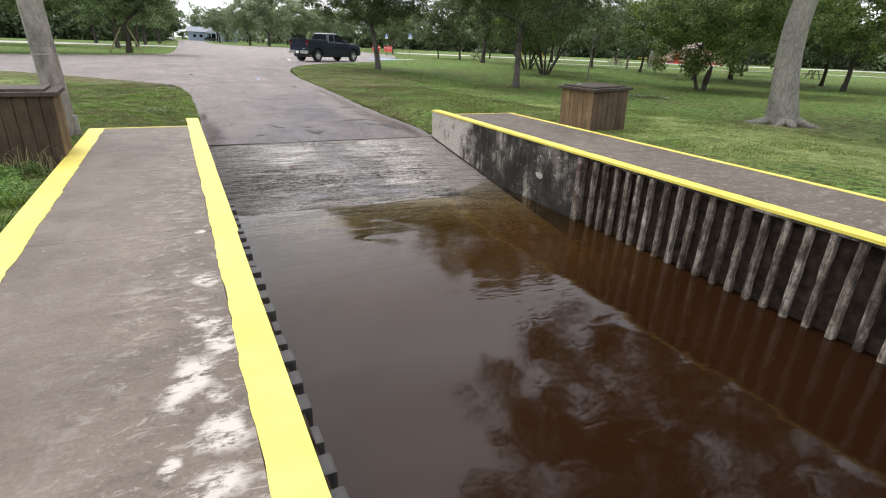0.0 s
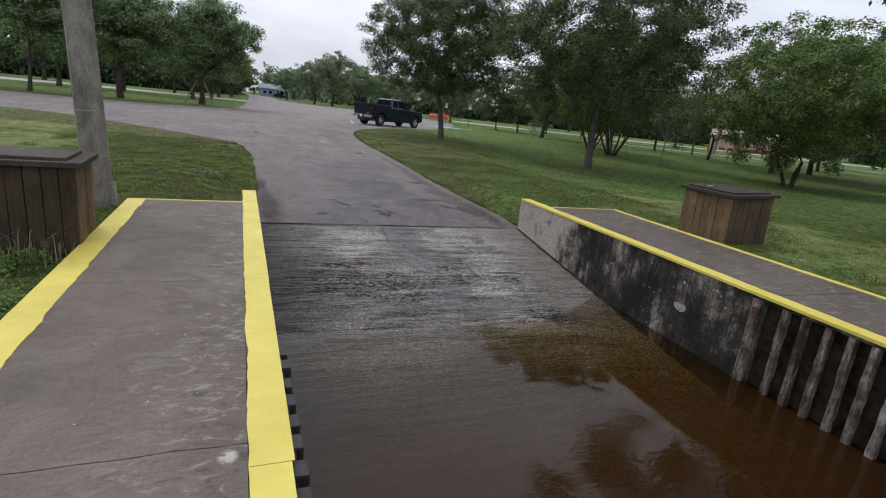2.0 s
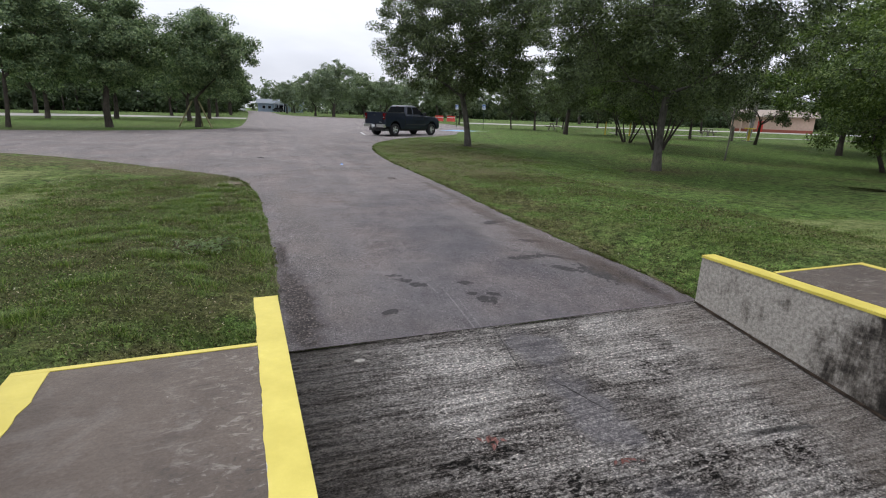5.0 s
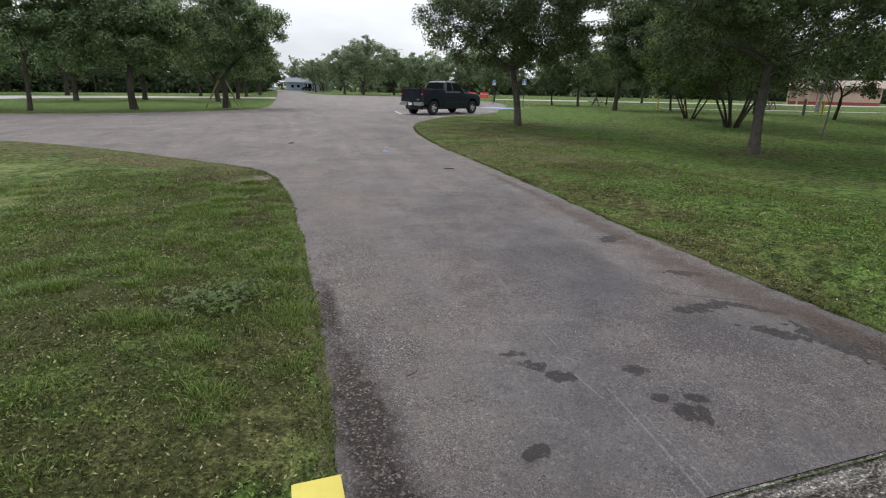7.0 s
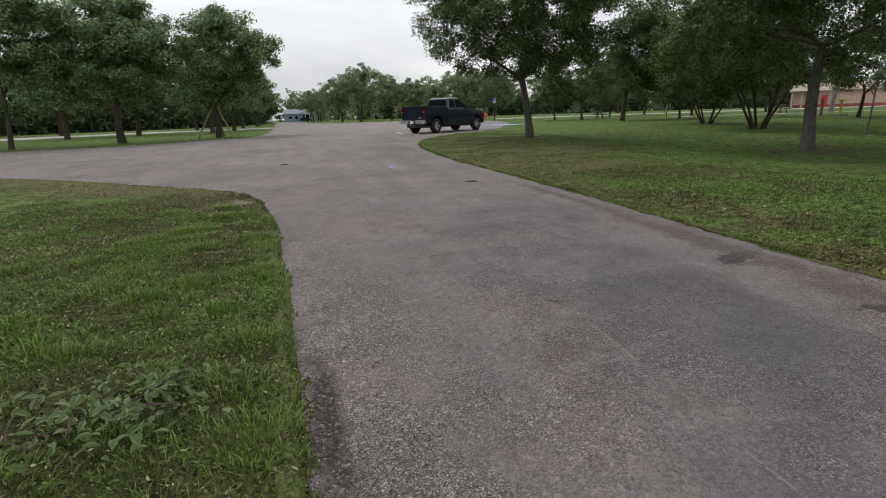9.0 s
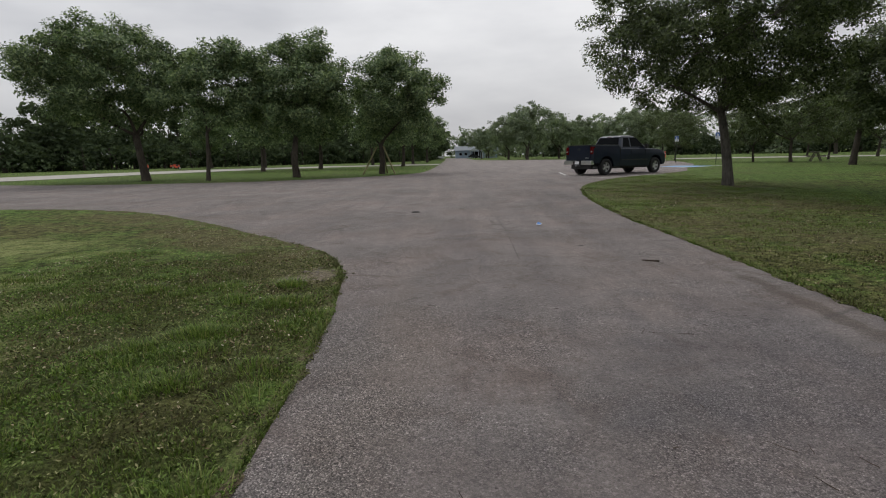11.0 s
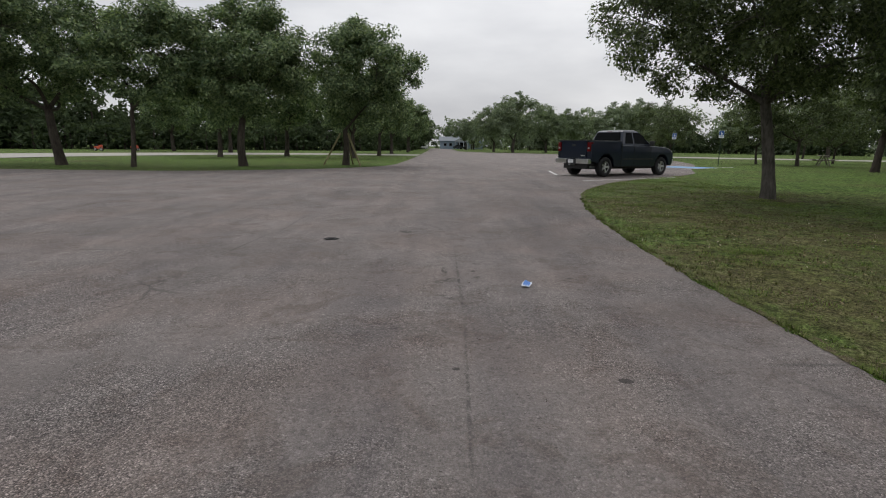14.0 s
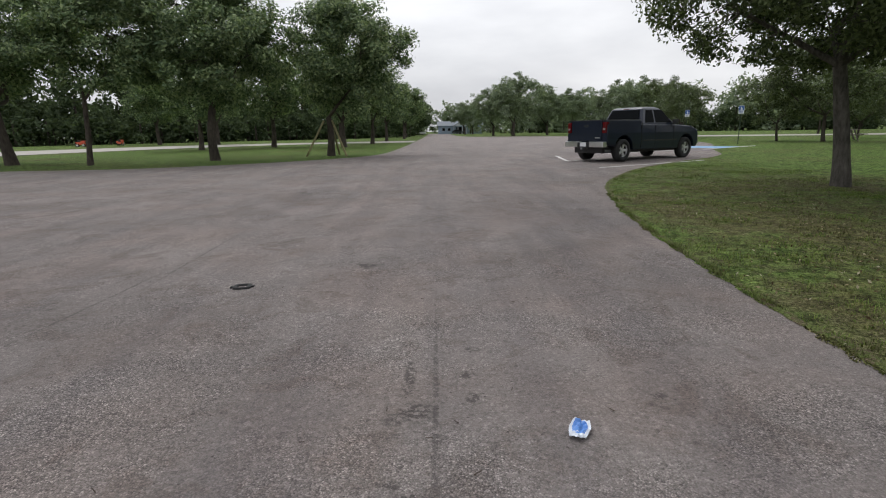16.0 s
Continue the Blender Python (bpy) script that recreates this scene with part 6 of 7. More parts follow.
def pickup(m):
    t = thing("pickup_truck", m, "dark slate pickup truck parked at the lot edge", "truck")
    wb = 1.825
    lower = ([(-2.73, 0.62), (-2.73, 1.42), (-0.9, 1.42), (-0.9, 1.27), (1.25, 1.24), (1.35, 1.24), (2.1, 1.19), (2.42, 1.1), (2.56, 0.94), (2.58, 0.55), (2.5, 0.42), (2.34, 0.42)]
             + arc(wb, 0.42, 0.49, 12, 168) + [(1.32, 0.38), (-1.32, 0.40)] + arc(-wb, 0.42, 0.49, 12, 168) + [(-2.36, 0.56)])
    bm = prism(lower, -1.0, 1.0)
    for z in (0.62, 0.98, 1.12):
        bmesh.ops.bisect_plane(bm, geom=bm.verts[:] + bm.edges[:] + bm.faces[:], plane_co=(0, 0, z), plane_no=(0, 0, 1))
    bmesh.ops.triangulate(bm, faces=[f for f in bm.faces if len(f.verts) > 4])
    for v in bm.verts:
        v.co.y *= np.interp(v.co.z, [0.3, 0.62, 0.98, 1.12, 1.4], [0.975, 1.0, 1.0, 0.985, 0.95])
    body = part("body", bm, TRUCK_PAINT, t)
    bv = body.modifiers.new("soft", "BEVEL")
    bv.width, bv.segments, bv.limit_method, bv.angle_limit = 0.035, 3, "ANGLE", radians(35)
    # cab
    def ring(z, x0, x1, hw, r=0.1):
        return [(x0, -hw + r, z), (x0 + 0.03, -hw, z), (x1 - 0.15, -hw, z), (x1, -hw + 0.22, z), (x1, hw - 0.22, z), (x1 - 0.15, hw, z), (x0 + 0.03, hw, z), (x0, hw - r, z)]
    cab = part("cab", loft([ring(1.2, -0.88, 1.34, 0.955), ring(1.3, -0.87, 1.2, 0.94), ring(1.82, -0.66, 0.48, 0.76), ring(1.885, -0.5, 0.3, 0.66)]), TRUCK_PAINT, t)
    bv = cab.modifiers.new("soft", "BEVEL")
    bv.width, bv.segments, bv.limit_method, bv.angle_limit = 0.03, 2, "ANGLE", radians(30)

    def lerp_ring(z):
        k = (z - 1.3) / 0.52
        return -0.87 + 0.21 * k, 1.2 - 0.72 * k, 0.94 - 0.18 * k

    def pane(corners, parent, name="window"):
        bm = bmesh.new()
        vs = [bm.verts.new(c) for c in corners]
        f = bm.faces.new(vs)
        ex = bmesh.ops.extrude_face_region(bm, geom=[f])
        nrm = f.normal.copy() if f.normal.length else Vector((0, 0, 1))
        f.normal_update()
        bmesh.ops.translate(bm, vec=f.normal * 0.014, verts=[v for v in ex["geom"] if isinstance(v, bmesh.types.BMVert)])
        return part(name, bm, DARK_GLASS, parent)
    x0, x1, hw = lerp_ring(1.33)
    a0, a1, ah = lerp_ring(1.775)
    for s in (-1, 1):
        o = 0.006
        pane([(-0.05, s * (hw + o), 1.33), (0.93, s * (hw + o), 1.33), (0.44, s * (ah + o), 1.775), (-0.05, s * (ah + o), 1.775)], cab)
        pane([(-0.66, s * (hw + o), 1.33), (-0.13, s * (hw + o), 1.33), (-0.13, s * (ah + o), 1.775), (-0.5, s * (ah + o), 1.775)], cab)
    pane([(x0 - 0.006, -0.8, 1.38), (x0 - 0.006, 0.8, 1.38), (a0 - 0.006, 0.66, 1.775), (a0 - 0.006, -0.66, 1.775)], cab, "rear_window")
    pane([(x1 + 0.006, -0.68, 1.33), (x1 + 0.006, 0.68, 1.33), (a1 + 0.006, 0.54, 1.775), (a1 + 0.006, -0.54, 1.775)], cab, "windscreen")
    part("brake_light", boxed(-0.66, -0.62, -0.14, 0.14, 1.80, 1.83, 0.008), TAIL_RED, cab, "red high brake light")
    # tailgate, lamps, bumpers
    gate_ = part("tailgate", boxed(-2.775, -2.72, -0.75, 0.75, 0.74, 1.415, 0.02), TRUCK_PAINT, t)
    part("latch", boxed(-2.785, -2.77, -0.11, 0.11, 1.2, 1.28, 0.01), BLACK_PLASTIC, gate_, "black latch handle")
    part("badge", boxed(-2.78, -2.774, -0.68, -0.45, 0.82, 0.85), CHROME, gate_)
    part("bed_rail", boxed(-2.75, -0.92, -0.955, -0.87, 1.41, 1.44, 0.012), BLACK_PLASTIC, t)
    part("bed_rail", boxed(-2.75, -0.92, 0.87, 0.955, 1.41, 1.44, 0.012), BLACK_PLASTIC, t)
    part("gate_cap", boxed(-2.78, -2.71, -0.86, 0.86, 1.412, 1.44, 0.01), BLACK_PLASTIC, t)
    for s in (-1, 1):
        lamp = part("tail_lamp", boxed(-2.785, -2.6, s * 0.88 - 0.085, s * 0.88 + 0.085, 1.0, 1.36, 0.03), TAIL_RED, t, "red tail lamp")
        part("reverse_lens", boxed(-2.792, -2.78, s * 0.88 - 0.05, s * 0.88 + 0.05, 1.1, 1.16, 0.004), CLEAR_LENS, lamp, "clear reversing lens")
        part("bumper_end", boxed(-2.9, -2.7, s * 0.62 - 0.36, s * 0.62 + 0.36, 0.52, 0.71, 0.03), CHROME, t, "chrome bumper end")
        part("headlamp", boxed(2.33, 2.57, s * 0.82 - 0.13, s * 0.82 + 0.13, 0.82, 1.06, 0.03), CLEAR_LENS, t, "clear headlamp")
        mir = part("mirror", boxed(0.86, 1.02, s * 1.08 - 0.09, s * 1.08 + 0.09, 1.25, 1.45, 0.035), BLACK_PLASTIC, t, "black door mirror")
        part("mirror_arm", boxed(0.92, 0.98, min(s * 0.9, s * 1.05), max(s * 0.9, s * 1.05), 1.26, 1.31), BLACK_PLASTIC, mir)
        part("door_handle", boxed(0.02, 0.2, s * 0.962 - 0.02, s * 0.962 + 0.02, 1.1, 1.14, 0.01), BLACK_PLASTIC, t)
        part("door_seam", boxed(-0.1, -0.09, s * 0.985 - 0.02, s * 0.985 + 0.012, 0.5, 1.22), BLACK_PLASTIC, t)
        part("door_seam", boxed(1.0, 1.01, s * 0.985 - 0.02, s * 0.985 + 0.012, 0.5, 1.22), BLACK_PLASTIC, t)
        part("bed_seam", boxed(-0.905, -0.89, s * 0.985 - 0.03, s * 0.985 + 0.012, 0.45, 1.34), BLACK_PLASTIC, t)
        part("side_trim", boxed(-0.8, 1.2, s * 1.0 - 0.01, s * 1.0 + 0.012, 0.68, 0.73, 0.005), BLACK_PLASTIC, t)
    part("bumper_step", boxed(-2.91, -2.7, -0.3, 0.3, 0.5, 0.68, 0.02), BLACK_PLASTIC, t)
    part("plate", boxed(-2.918, -2.908, -0.15, 0.15, 0.54, 0.68), SIGN_WHITE, t, "pale plain plate bar")
    part("hitch", boxed(-3., -2.7, -0.04, 0.04, 0.44, 0.51, 0.01), GALV, t, "tow hitch")
    part("front_bumper", boxed(2.46, 2.66, -0.97, 0.97, 0.5, 0.7, 0.04), CHROME, t, "chrome front bumper")
    part("grille", boxed(2.52, 2.595, -0.62, 0.62, 0.76, 1.04, 0.015), BLACK_PLASTIC, t)
    part("underbody", boxed(-2.65, 2.4, -0.7, 0.7, 0.3, 0.6, 0.03), BLACK_PLASTIC, t)
    part("exhaust", boxed(-2.5, -2., -0.72, -0.62, 0.33, 0.42, 0.03), GALV, t)
    for x in (-wb, wb):
        for s in (-1, 1):
            wheel(x, s * 0.86, s, t)
    return t


pickup(pose(9.5, 30.0, 0.01, 0, 0, 30) @ Matrix.Diagonal((0.95, 0.93, 1.0, 1)))


def car(m, paint, label, length=4.4):
    t = thing("parked_car", m, label, "car")
    h = length / 2
    prof = [(-h, 0.35), (-h, 0.85), (-h + 0.15, 0.98), (h - 1.1, 0.95), (h - 0.15, 0.78), (h, 0.6), (h, 0.35)]
    body = part("body", prism(prof, -0.86, 0.86), paint, t)
    bv = body.modifiers.new("soft", "BEVEL")
    bv.width, bv.segments = 0.06, 2
    part("cabin", loft([[(x, y * w, z) for x, y in ((a, -1), (c, -1), (c, 1), (a, 1))] for z, a, c, w in ((0.94, -h + 0.3, h - 1.1, 0.8), (1.4, -h + 0.9, h - 1.9, 0.62))]), DARK_GLASS, t)
    part("roof", boxed(-h + 0.88, h - 1.88, -0.62, 0.62, 1.39, 1.44, 0.02), paint, t)
    for x in (-h + 0.8, h - 0.85):
        for s in (-1, 1):
            wheel(x, s * 0.76, s, t, 0.32, 0.2)


car(pose(-3.6, 172, 0.03, 0, 0, 10), CAR_WHITE, "white car parked far down the road")
car(pose(-7.0, 166, 0.03, 0, 0, 170), CAR_DARK, "dark car parked under far trees")
car(pose(9.5, 196, 0.03, 0, 0, 0), CAR_DARK, "dark car parked before the blue house")

# ---- lot markings ----
def stripe(name, a, c, w, mat, label):
    a, c = Vector((*a, 0)), Vector((*c, 0))
    d = (c - a).normalized()
    s = Vector((-d.y, d.x, 0)) * w / 2
    pts = [a + s, a - s, c - s, c + s]
    v = [(p.x, p.y, float(land(p.x, p.y)) + 0.006) for p in pts]
    return tagged(new(name, mesh_of(name, v, [(0, 1, 2, 3)], mat)), label, "marking", kind="structure")


stripe("bay_line", (6.9, 25.95), (11.4, 28.4), 0.11, WHITE_LINE, "worn white parking bay line")
stripe("bay_line", (6.7, 29.1), (7.1, 32.6), 0.11, WHITE_LINE, "worn white parking bay line")
stripe("bay_line", (6.7, 29.1), (8.0, 29.75), 0.11, WHITE_LINE, "worn white parking bay line")
stripe("bay_line", (8.4, 33.2), (14.2, 36.3), 0.11, WHITE_LINE, "worn white parking bay line")
stripe("bay_line", (10.2, 37.2), (15.6, 40.0), 0.11, WHITE_LINE, "worn white parking bay line")
stripe("blue_bay_mark", (16.2, 38.6), (18.2, 40.4), 2.6, BLUE_LINE, "faded blue accessible bay marking")
stripe("bay_line", (15.5, 36.6), (20.5, 40.2), 0.2, WHITE_LINE, "worn white parking bay line")


# ---- signs and park furniture ----
def parking_sign(x, y, turn, label):
    t = thing("parking_sign", ground_pose(x, y, turn), label, "sign", "accessible parking signs")
    part("post", boxed(-0.025, 0.025, -0.015, 0.015, -0.1, 2.35, 0.004), GREEN_POST, t)
    panel = part("panel", boxed(-0.16, 0.16, -0.03, -0.02, 1.9, 2.4, 0.004), SIGN_WHITE, t)
    part("blue_field", boxed(-0.15, 0.15, -0.034, -0.031, 2.1, 2.385), SIGN_BLUE, panel, "blue field")
    bm = boxed(-0.03, 0.0, -0.037, -0.035, 2.2, 2.33)
    cylinder(bm, 0.06, 0.06, -0.001, 0.001, 14, Matrix.Translation((0.01, -0.036, 2.19)) @ Matrix.Rotation(math.pi / 2, 4, "X"))
    part("symbol", bm, SIGN_WHITE, panel, "white wheel symbol")
    part("text_bar", boxed(-0.12, 0.12, -0.034, -0.031, 2.02, 2.05), SIGN_BLUE, panel)
    part("text_bar", boxed(-0.1, 0.1, -0.034, -0.031, 1.96, 1.985), SIGN_BLUE, panel)


parking_sign(21.5, 43.8, -25, "blue and white parking sign on green post")
parking_sign(21.5, 51.0, -25, "blue and white parking sign beside the lot")


def barrier(x, y, turn):
    t = thing("barrier", ground_pose(x, y, turn), "red plastic barrier standing on far grass", "barrier", "red barriers")
    bm = prism([(-0.25, 0), (0.25, 0), (0.1, 0.45), (0.07, 1.0), (-0.07, 1.0), (-0.1, 0.45)], -0.75, 0.75)
    part("shell", bm, RED_PAINT, t)
    part("band", boxed(-0.09, 0.09, -0.76, 0.76, 0.62, 0.72), SIGN_WHITE, t, "white band")


for i, (x, y) in enumerate([(32.6, 87.8), (34.6, 87.0)]):
    barrier(x, y, 60 + 5 * i)


def picnic_table(x, y, turn):
    t = thing("picnic_table", ground_pose(x, y, turn), "grey picnic table with benches on the lawn", "picnic table", "picnic tables")
    for k in range(4):
        part("top_board", boxed(-0.9, 0.9, -0.36 + k * 0.18, -0.2 + k * 0.18, 0.72, 0.76, 0.005), GREY_WOOD, t)
    for s in (-1, 1):
        part("bench", boxed(-0.9, 0.9, s * 0.68 - 0.13, s * 0.68 + 0.13, 0.43, 0.47, 0.005), GREY_WOOD, t)
        part("leg", boxed(s * 0.65 - 0.04, s * 0.65 + 0.04, -0.62, 0.62, 0.36, 0.43), GREY_WOOD, t)
        for q in (-1, 1):
            part("leg", boxed(-0.04, 0.04, -0.04, 0.04, -0.05, 0.8, 0.004, Matrix.Translation((s * 0.65, q * 0.36, 0)) @ Matrix.Rotation(radians(22 * q), 4, "X")), GREY_WOOD, t)


picnic_table(44.5, 38.0, 20)
picnic_table(31.0, 46.5, 60)
picnic_table(50.0, 19.5, 10)
picnic_table(47.0, 11.0, 70)


def post(name, x, y, h, r, mat, label, category, tilt=0.0):
    t = thing(name, pose(x, y, float(land(x, y)) - 0.05, 0, tilt, 0), label, category)
    bm = bmesh.new()
    cylinder(bm, r, r * 0.85, 0, h, 10)
    part("shaft", bm, mat, t)
    return t


yp = post("yellow_post", 38.5, 28.3, 1.05, 0.09, YELLOW_POST, "yellow standpipe on the lawn by the path", "post")
part("base", boxed(-0.35, 0.35, -0.35, 0.35, 0.0, 0.1, 0.01), POLE_CONCRETE, yp)
part("bowl", boxed(-0.3, 0.3, -0.3, 0.3, 1.02, 1.12, 0.03), YELLOW_POST, yp)
post("wooden_post", 36.8, 28.4, 1.2, 0.1, GREY_WOOD, "grey wooden post by the path", "post")
post("park_pole", 46.0, 34.5, 5.5, 0.22, POLE_CONCRETE, "leaning pale pole before the restroom", "pole", 6)
for x, y in ((30.5, 36.5), (32, 35)):
    post("wooden_post", x, y, 1.2, 0.07, YELLOW_POST, "short tan bollard under the trees", "post")


def restroom(m):
    t = thing("restroom_building", m, "low peach building with red base band", "building")
    w = part("wall", boxed(-7, 7, -3, 3, -0.1, 2.9), PEACH, t)
    part("base_band", boxed(-7.03, 7.03, -3.03, 3.03, -0.1, 0.6), BRICK_RED, w, "brick red band")
    bm = prism([(-3.9, 2.85), (3.9, 2.85), (3.9, 2.98), (0, 4.3), (-3.9, 2.98)], -7.8, 7.8, Matrix.Rotation(math.pi / 2, 4, "Z"))
    part("roof", bm, ROOF_TAN, t)
    part("door", boxed(-2.6, -1.6, -3.08, -3.03, 0, 2.1, 0.01), RED_PAINT, t, "red door")
    for x in (-7.2, -5.6, -4.0):
        part("column", boxed(x - 0.15, x + 0.15, -4.3, -4.0, 0, 2.85, 0.02), PEACH, t)
    part("porch_roof", boxed(-7.6, -3.4, -4.6, -3, 2.85, 3.0), ROOF_TAN, t)


restroom(pose(82, 60, 0.0, 0, 0, -52) @ Matrix.Diagonal((0.8, 0.85, 0.85, 1)))


def blue_house(m):
    t = thing("blue_house", m, "pale blue house with white porch at the road end", "house")
    part("wall", boxed(-8, 8, -4, 4, -0.1, 3.0), BLUE_WALL, t)
    part("roof", prism([(-4.6, 2.95), (4.6, 2.95), (0, 4.6)], -8.4, 8.4, Matrix.Rotation(math.pi / 2, 4, "Z")), GREY_ROOF, t)
    part("porch_gable", prism([(-2.6, 3.0), (2.6, 3.0), (0, 4.5)], -5.8, -3.9), WHITE_WALL, t)
    for x in (-2.3, -0.8, 0.8, 2.3):
        part("column", boxed(x - 0.14, x + 0.14, -5.7, -5.4, 0, 3.0), WHITE_WALL, t)
    part("beam", boxed(-2.6, 2.6, -5.8, -5.3, 2.75, 3.02), WHITE_WALL, t)
    for x in (-6, -4, 4, 6):
        wdw = part("window", boxed(x - 0.6, x + 0.6, -4.05, -4.0, 1.0, 2.2), WHITE_WALL, t)
        part("pane", boxed(x - 0.5, x + 0.5, -4.08, -4.051, 1.1, 2.1), DARK_GLASS, wdw)
    part("door", boxed(-1.4, 1.4, -4.06, -4.0, 0, 2.4), DARK_GLASS, t)


blue_house(pose(10.5, 205, 0.0, 0, 0, 0))
shed = thing("white_trailer", pose(-15, 190, 0, 0, 0, 0), "low white trailer beyond the trees", "trailer")
part("body", boxed(-6, 6, -1.5, 1.5, 0.4, 3.0, 0.05), WHITE_WALL, shed)
part("skirt", boxed(-5.9, 5.9, -1.4, 1.4, -0.1, 0.4), GREY_ROOF, shed)


def orange_tool(x, y, turn, s):
    t = thing("plant_machine", ground_pose(x, y, turn, s), "small orange machine standing on far grass", "machine", "orange machines")
    part("body", boxed(-0.7, 0.7, -0.4, 0.4, 0.35, 0.85, 0.05), ORANGE, t)
    part("hood", boxed(0.1, 0.75, -0.3, 0.3, 0.85, 1.1, 0.06), ORANGE, t)
    part("seat", boxed(-0.45, -0.1, -0.22, 0.22, 0.85, 1.25, 0.05), BLACK_PLASTIC, t)
    for a in (-0.5, 0.5):
        for s2 in (-1, 1):
            wheel(a, s2 * 0.42, s2, t, 0.3, 0.2)


orange_tool(-41.5, 74, 20, 0.65)
orange_tool(-38.5, 77, 100, 0.55)
orange_tool(-44, 86, 60, 0.6)
cart = thing("utility_cart", ground_pose(-62, 93, 30), "dark utility cart parked by the hedge", "cart")
part("body", boxed(-1.0, 1.0, -0.6, 0.6, 0.3, 0.9, 0.05), BLACK_PLASTIC, cart)
part("roof", boxed(-0.7, 0.6, -0.55, 0.55, 1.6, 1.66, 0.02), SIGN_WHITE, cart)
for x in (-0.65, 0.55):
    for y in (-0.5, 0.5):
        part("strut", boxed(x - 0.02, x + 0.02, y - 0.02, y + 0.02, 0.9, 1.6), BLACK_PLASTIC, cart)
bin_ = thing("notice_board", ground_pose(-62, 86, 30), "pale boxed board on posts by the hedge", "board")
part("panel", boxed(-1.0, 1.0, -0.1, 0.1, 0.5, 1.7, 0.02), PALE_ROAD, bin_)
for x in (-0.8, 0.8):
    part("leg", boxed(x - 0.05, x + 0.05, -0.05, 0.05, -0.1, 0.5), GREY_WOOD, bin_)

# ---- small things on the road ----
dz = float(land(0.25, 14.5))
ring_thing = thing("rubber_ring", pose(0.25, 14.5, dz + 0.002, 0, 0, 8), "flat dark rubber ring lying on asphalt", "ring")
n_ = 24
ring_v, ring_f = [], []
for i in range(n_):
    a = 2 * math.pi * i / n_
    sq = 1 / max(abs(math.cos(a)), abs(math.sin(a))) ** 0.6
    for r_, z_ in ((0.034, 0.0), (0.036, 0.011), (0.05, 0.015), (0.066, 0.011), (0.068, 0.0)):
        ring_v.append((math.cos(a) * r_ * sq * 1.12, math.sin(a) * r_ * sq, z_))
for i in range(n_):
    j = (i + 1) % n_
    ring_f += [(i * 5 + k, j * 5 + k, j * 5 + k + 1, i * 5 + k + 1) for k in range(4)]
under(new("band", mesh_of("band", ring_v, ring_f, TYRE, smooth=True)), ring_thing)
for s_ in (-1, 1):
    part("lug", boxed(s_ * 0.085 - 0.014, s_ * 0.085 + 0.014, -0.022, 0.022, 0.0, 0.011, 0.004), TYRE, ring_thing)

lit = thing("litter_wrapper", pose(2.53, 12.31, float(land(2.53, 12.31)) + 0.002, 0, 0, -12), "crumpled blue and clear plastic wrapper on asphalt", "litter")


def crumple(name, mat, w, d, lift, skew, label=""):
    """A creased sheet with curled corners, doubled back so that it has thickness."""
    us, vs_ = np.linspace(-1, 1, 15), np.linspace(-1, 1, 12)
    rows_ = []
    for side in (0, 1):
        for u in us:
            for q in vs_:
                x, y = u * w * (1 - 0.28 * abs(q)) + skew * q, q * d * (1 - 0.22 * abs(u))
                h = 0.022 + 0.020 * abs(noise.noise((x * 45, y * 45, 2.0))) + 0.016 * noise.noise((x * 20, y * 20, 7.0)) + 0.010 * q
                rows_.append((x, y, max(0.001, h) + lift - 0.0015 * side))
    n = len(us) * len(vs_)
    f = []
    for i in range(len(us) - 1):
        for j in range(len(vs_) - 1):
            k = i * len(vs_) + j
            f += [(k, k + len(vs_), k + len(vs_) + 1, k + 1), (n + k, n + k + 1, n + k + len(vs_) + 1, n + k + len(vs_))]
    return under(tagged(new(name, mesh_of(name, rows_, f, mat)), label), lit)


crumple("film", LITTER_CLEAR, 0.048, 0.064, 0.0, 0.012)
crumple("print", LITTER_BLUE, 0.034, 0.038, 0.004, 0.006, "blue printed panel")


def twig(x, y, turn, length, r=0.006, mat=STICK, label="dark dead twig lying on asphalt", seed=0, lift=0.008, name="twig"):
    rg = np.random.default_rng(seed)
    p = np.stack([np.linspace(-length / 2, length / 2, 8), np.cumsum(rg.normal(0, length * 0.02, 8)), np.full(8, r)], -1)
    v, f = tube_arrays(p, np.linspace(r, r * 0.5, 8), 5)
    t = new(name, mesh_of(name, v, f, mat, smooth=True))
    t.matrix_world = pose(x, y, float(land(x, y)) + lift * 0.4, 0, 0, turn)
    return tagged(t, label, "twig", "fallen twigs")


twig(3.30, 9.325, 160, 0.185, 0.013, label="short dark stick lying on asphalt", name="stick", seed=3)
rg = np.random.default_rng(8)
for x, y, n, spread in ((1.42, 5.05, 7, 0.2), (2.75, 5.4, 5, 0.22), (2.5, 7.2, 3, 0.3), (3.4, 5.6, 4, 0.25), (1.0, 2.0, 3, 0.3), (2.0, 3.6, 3, 0.5)):
    for k in range(n):
        twig(x + rg.normal(0, spread), y + rg.normal(0, spread), rg.uniform(0, 180), rg.uniform(0.04, 0.12), rg.uniform(0.002, 0.004), seed=int(rg.integers(1e6)))
for k in range(90):
    x, y = rg.uniform(0.4, 3.8), rg.uniform(1.2, 15)
    twig(x, y, rg.uniform(0, 180), rg.uniform(0.015, 0.045), rg.uniform(0.002, 0.0035), seed=k, label="dry leaf stalk lying on asphalt")

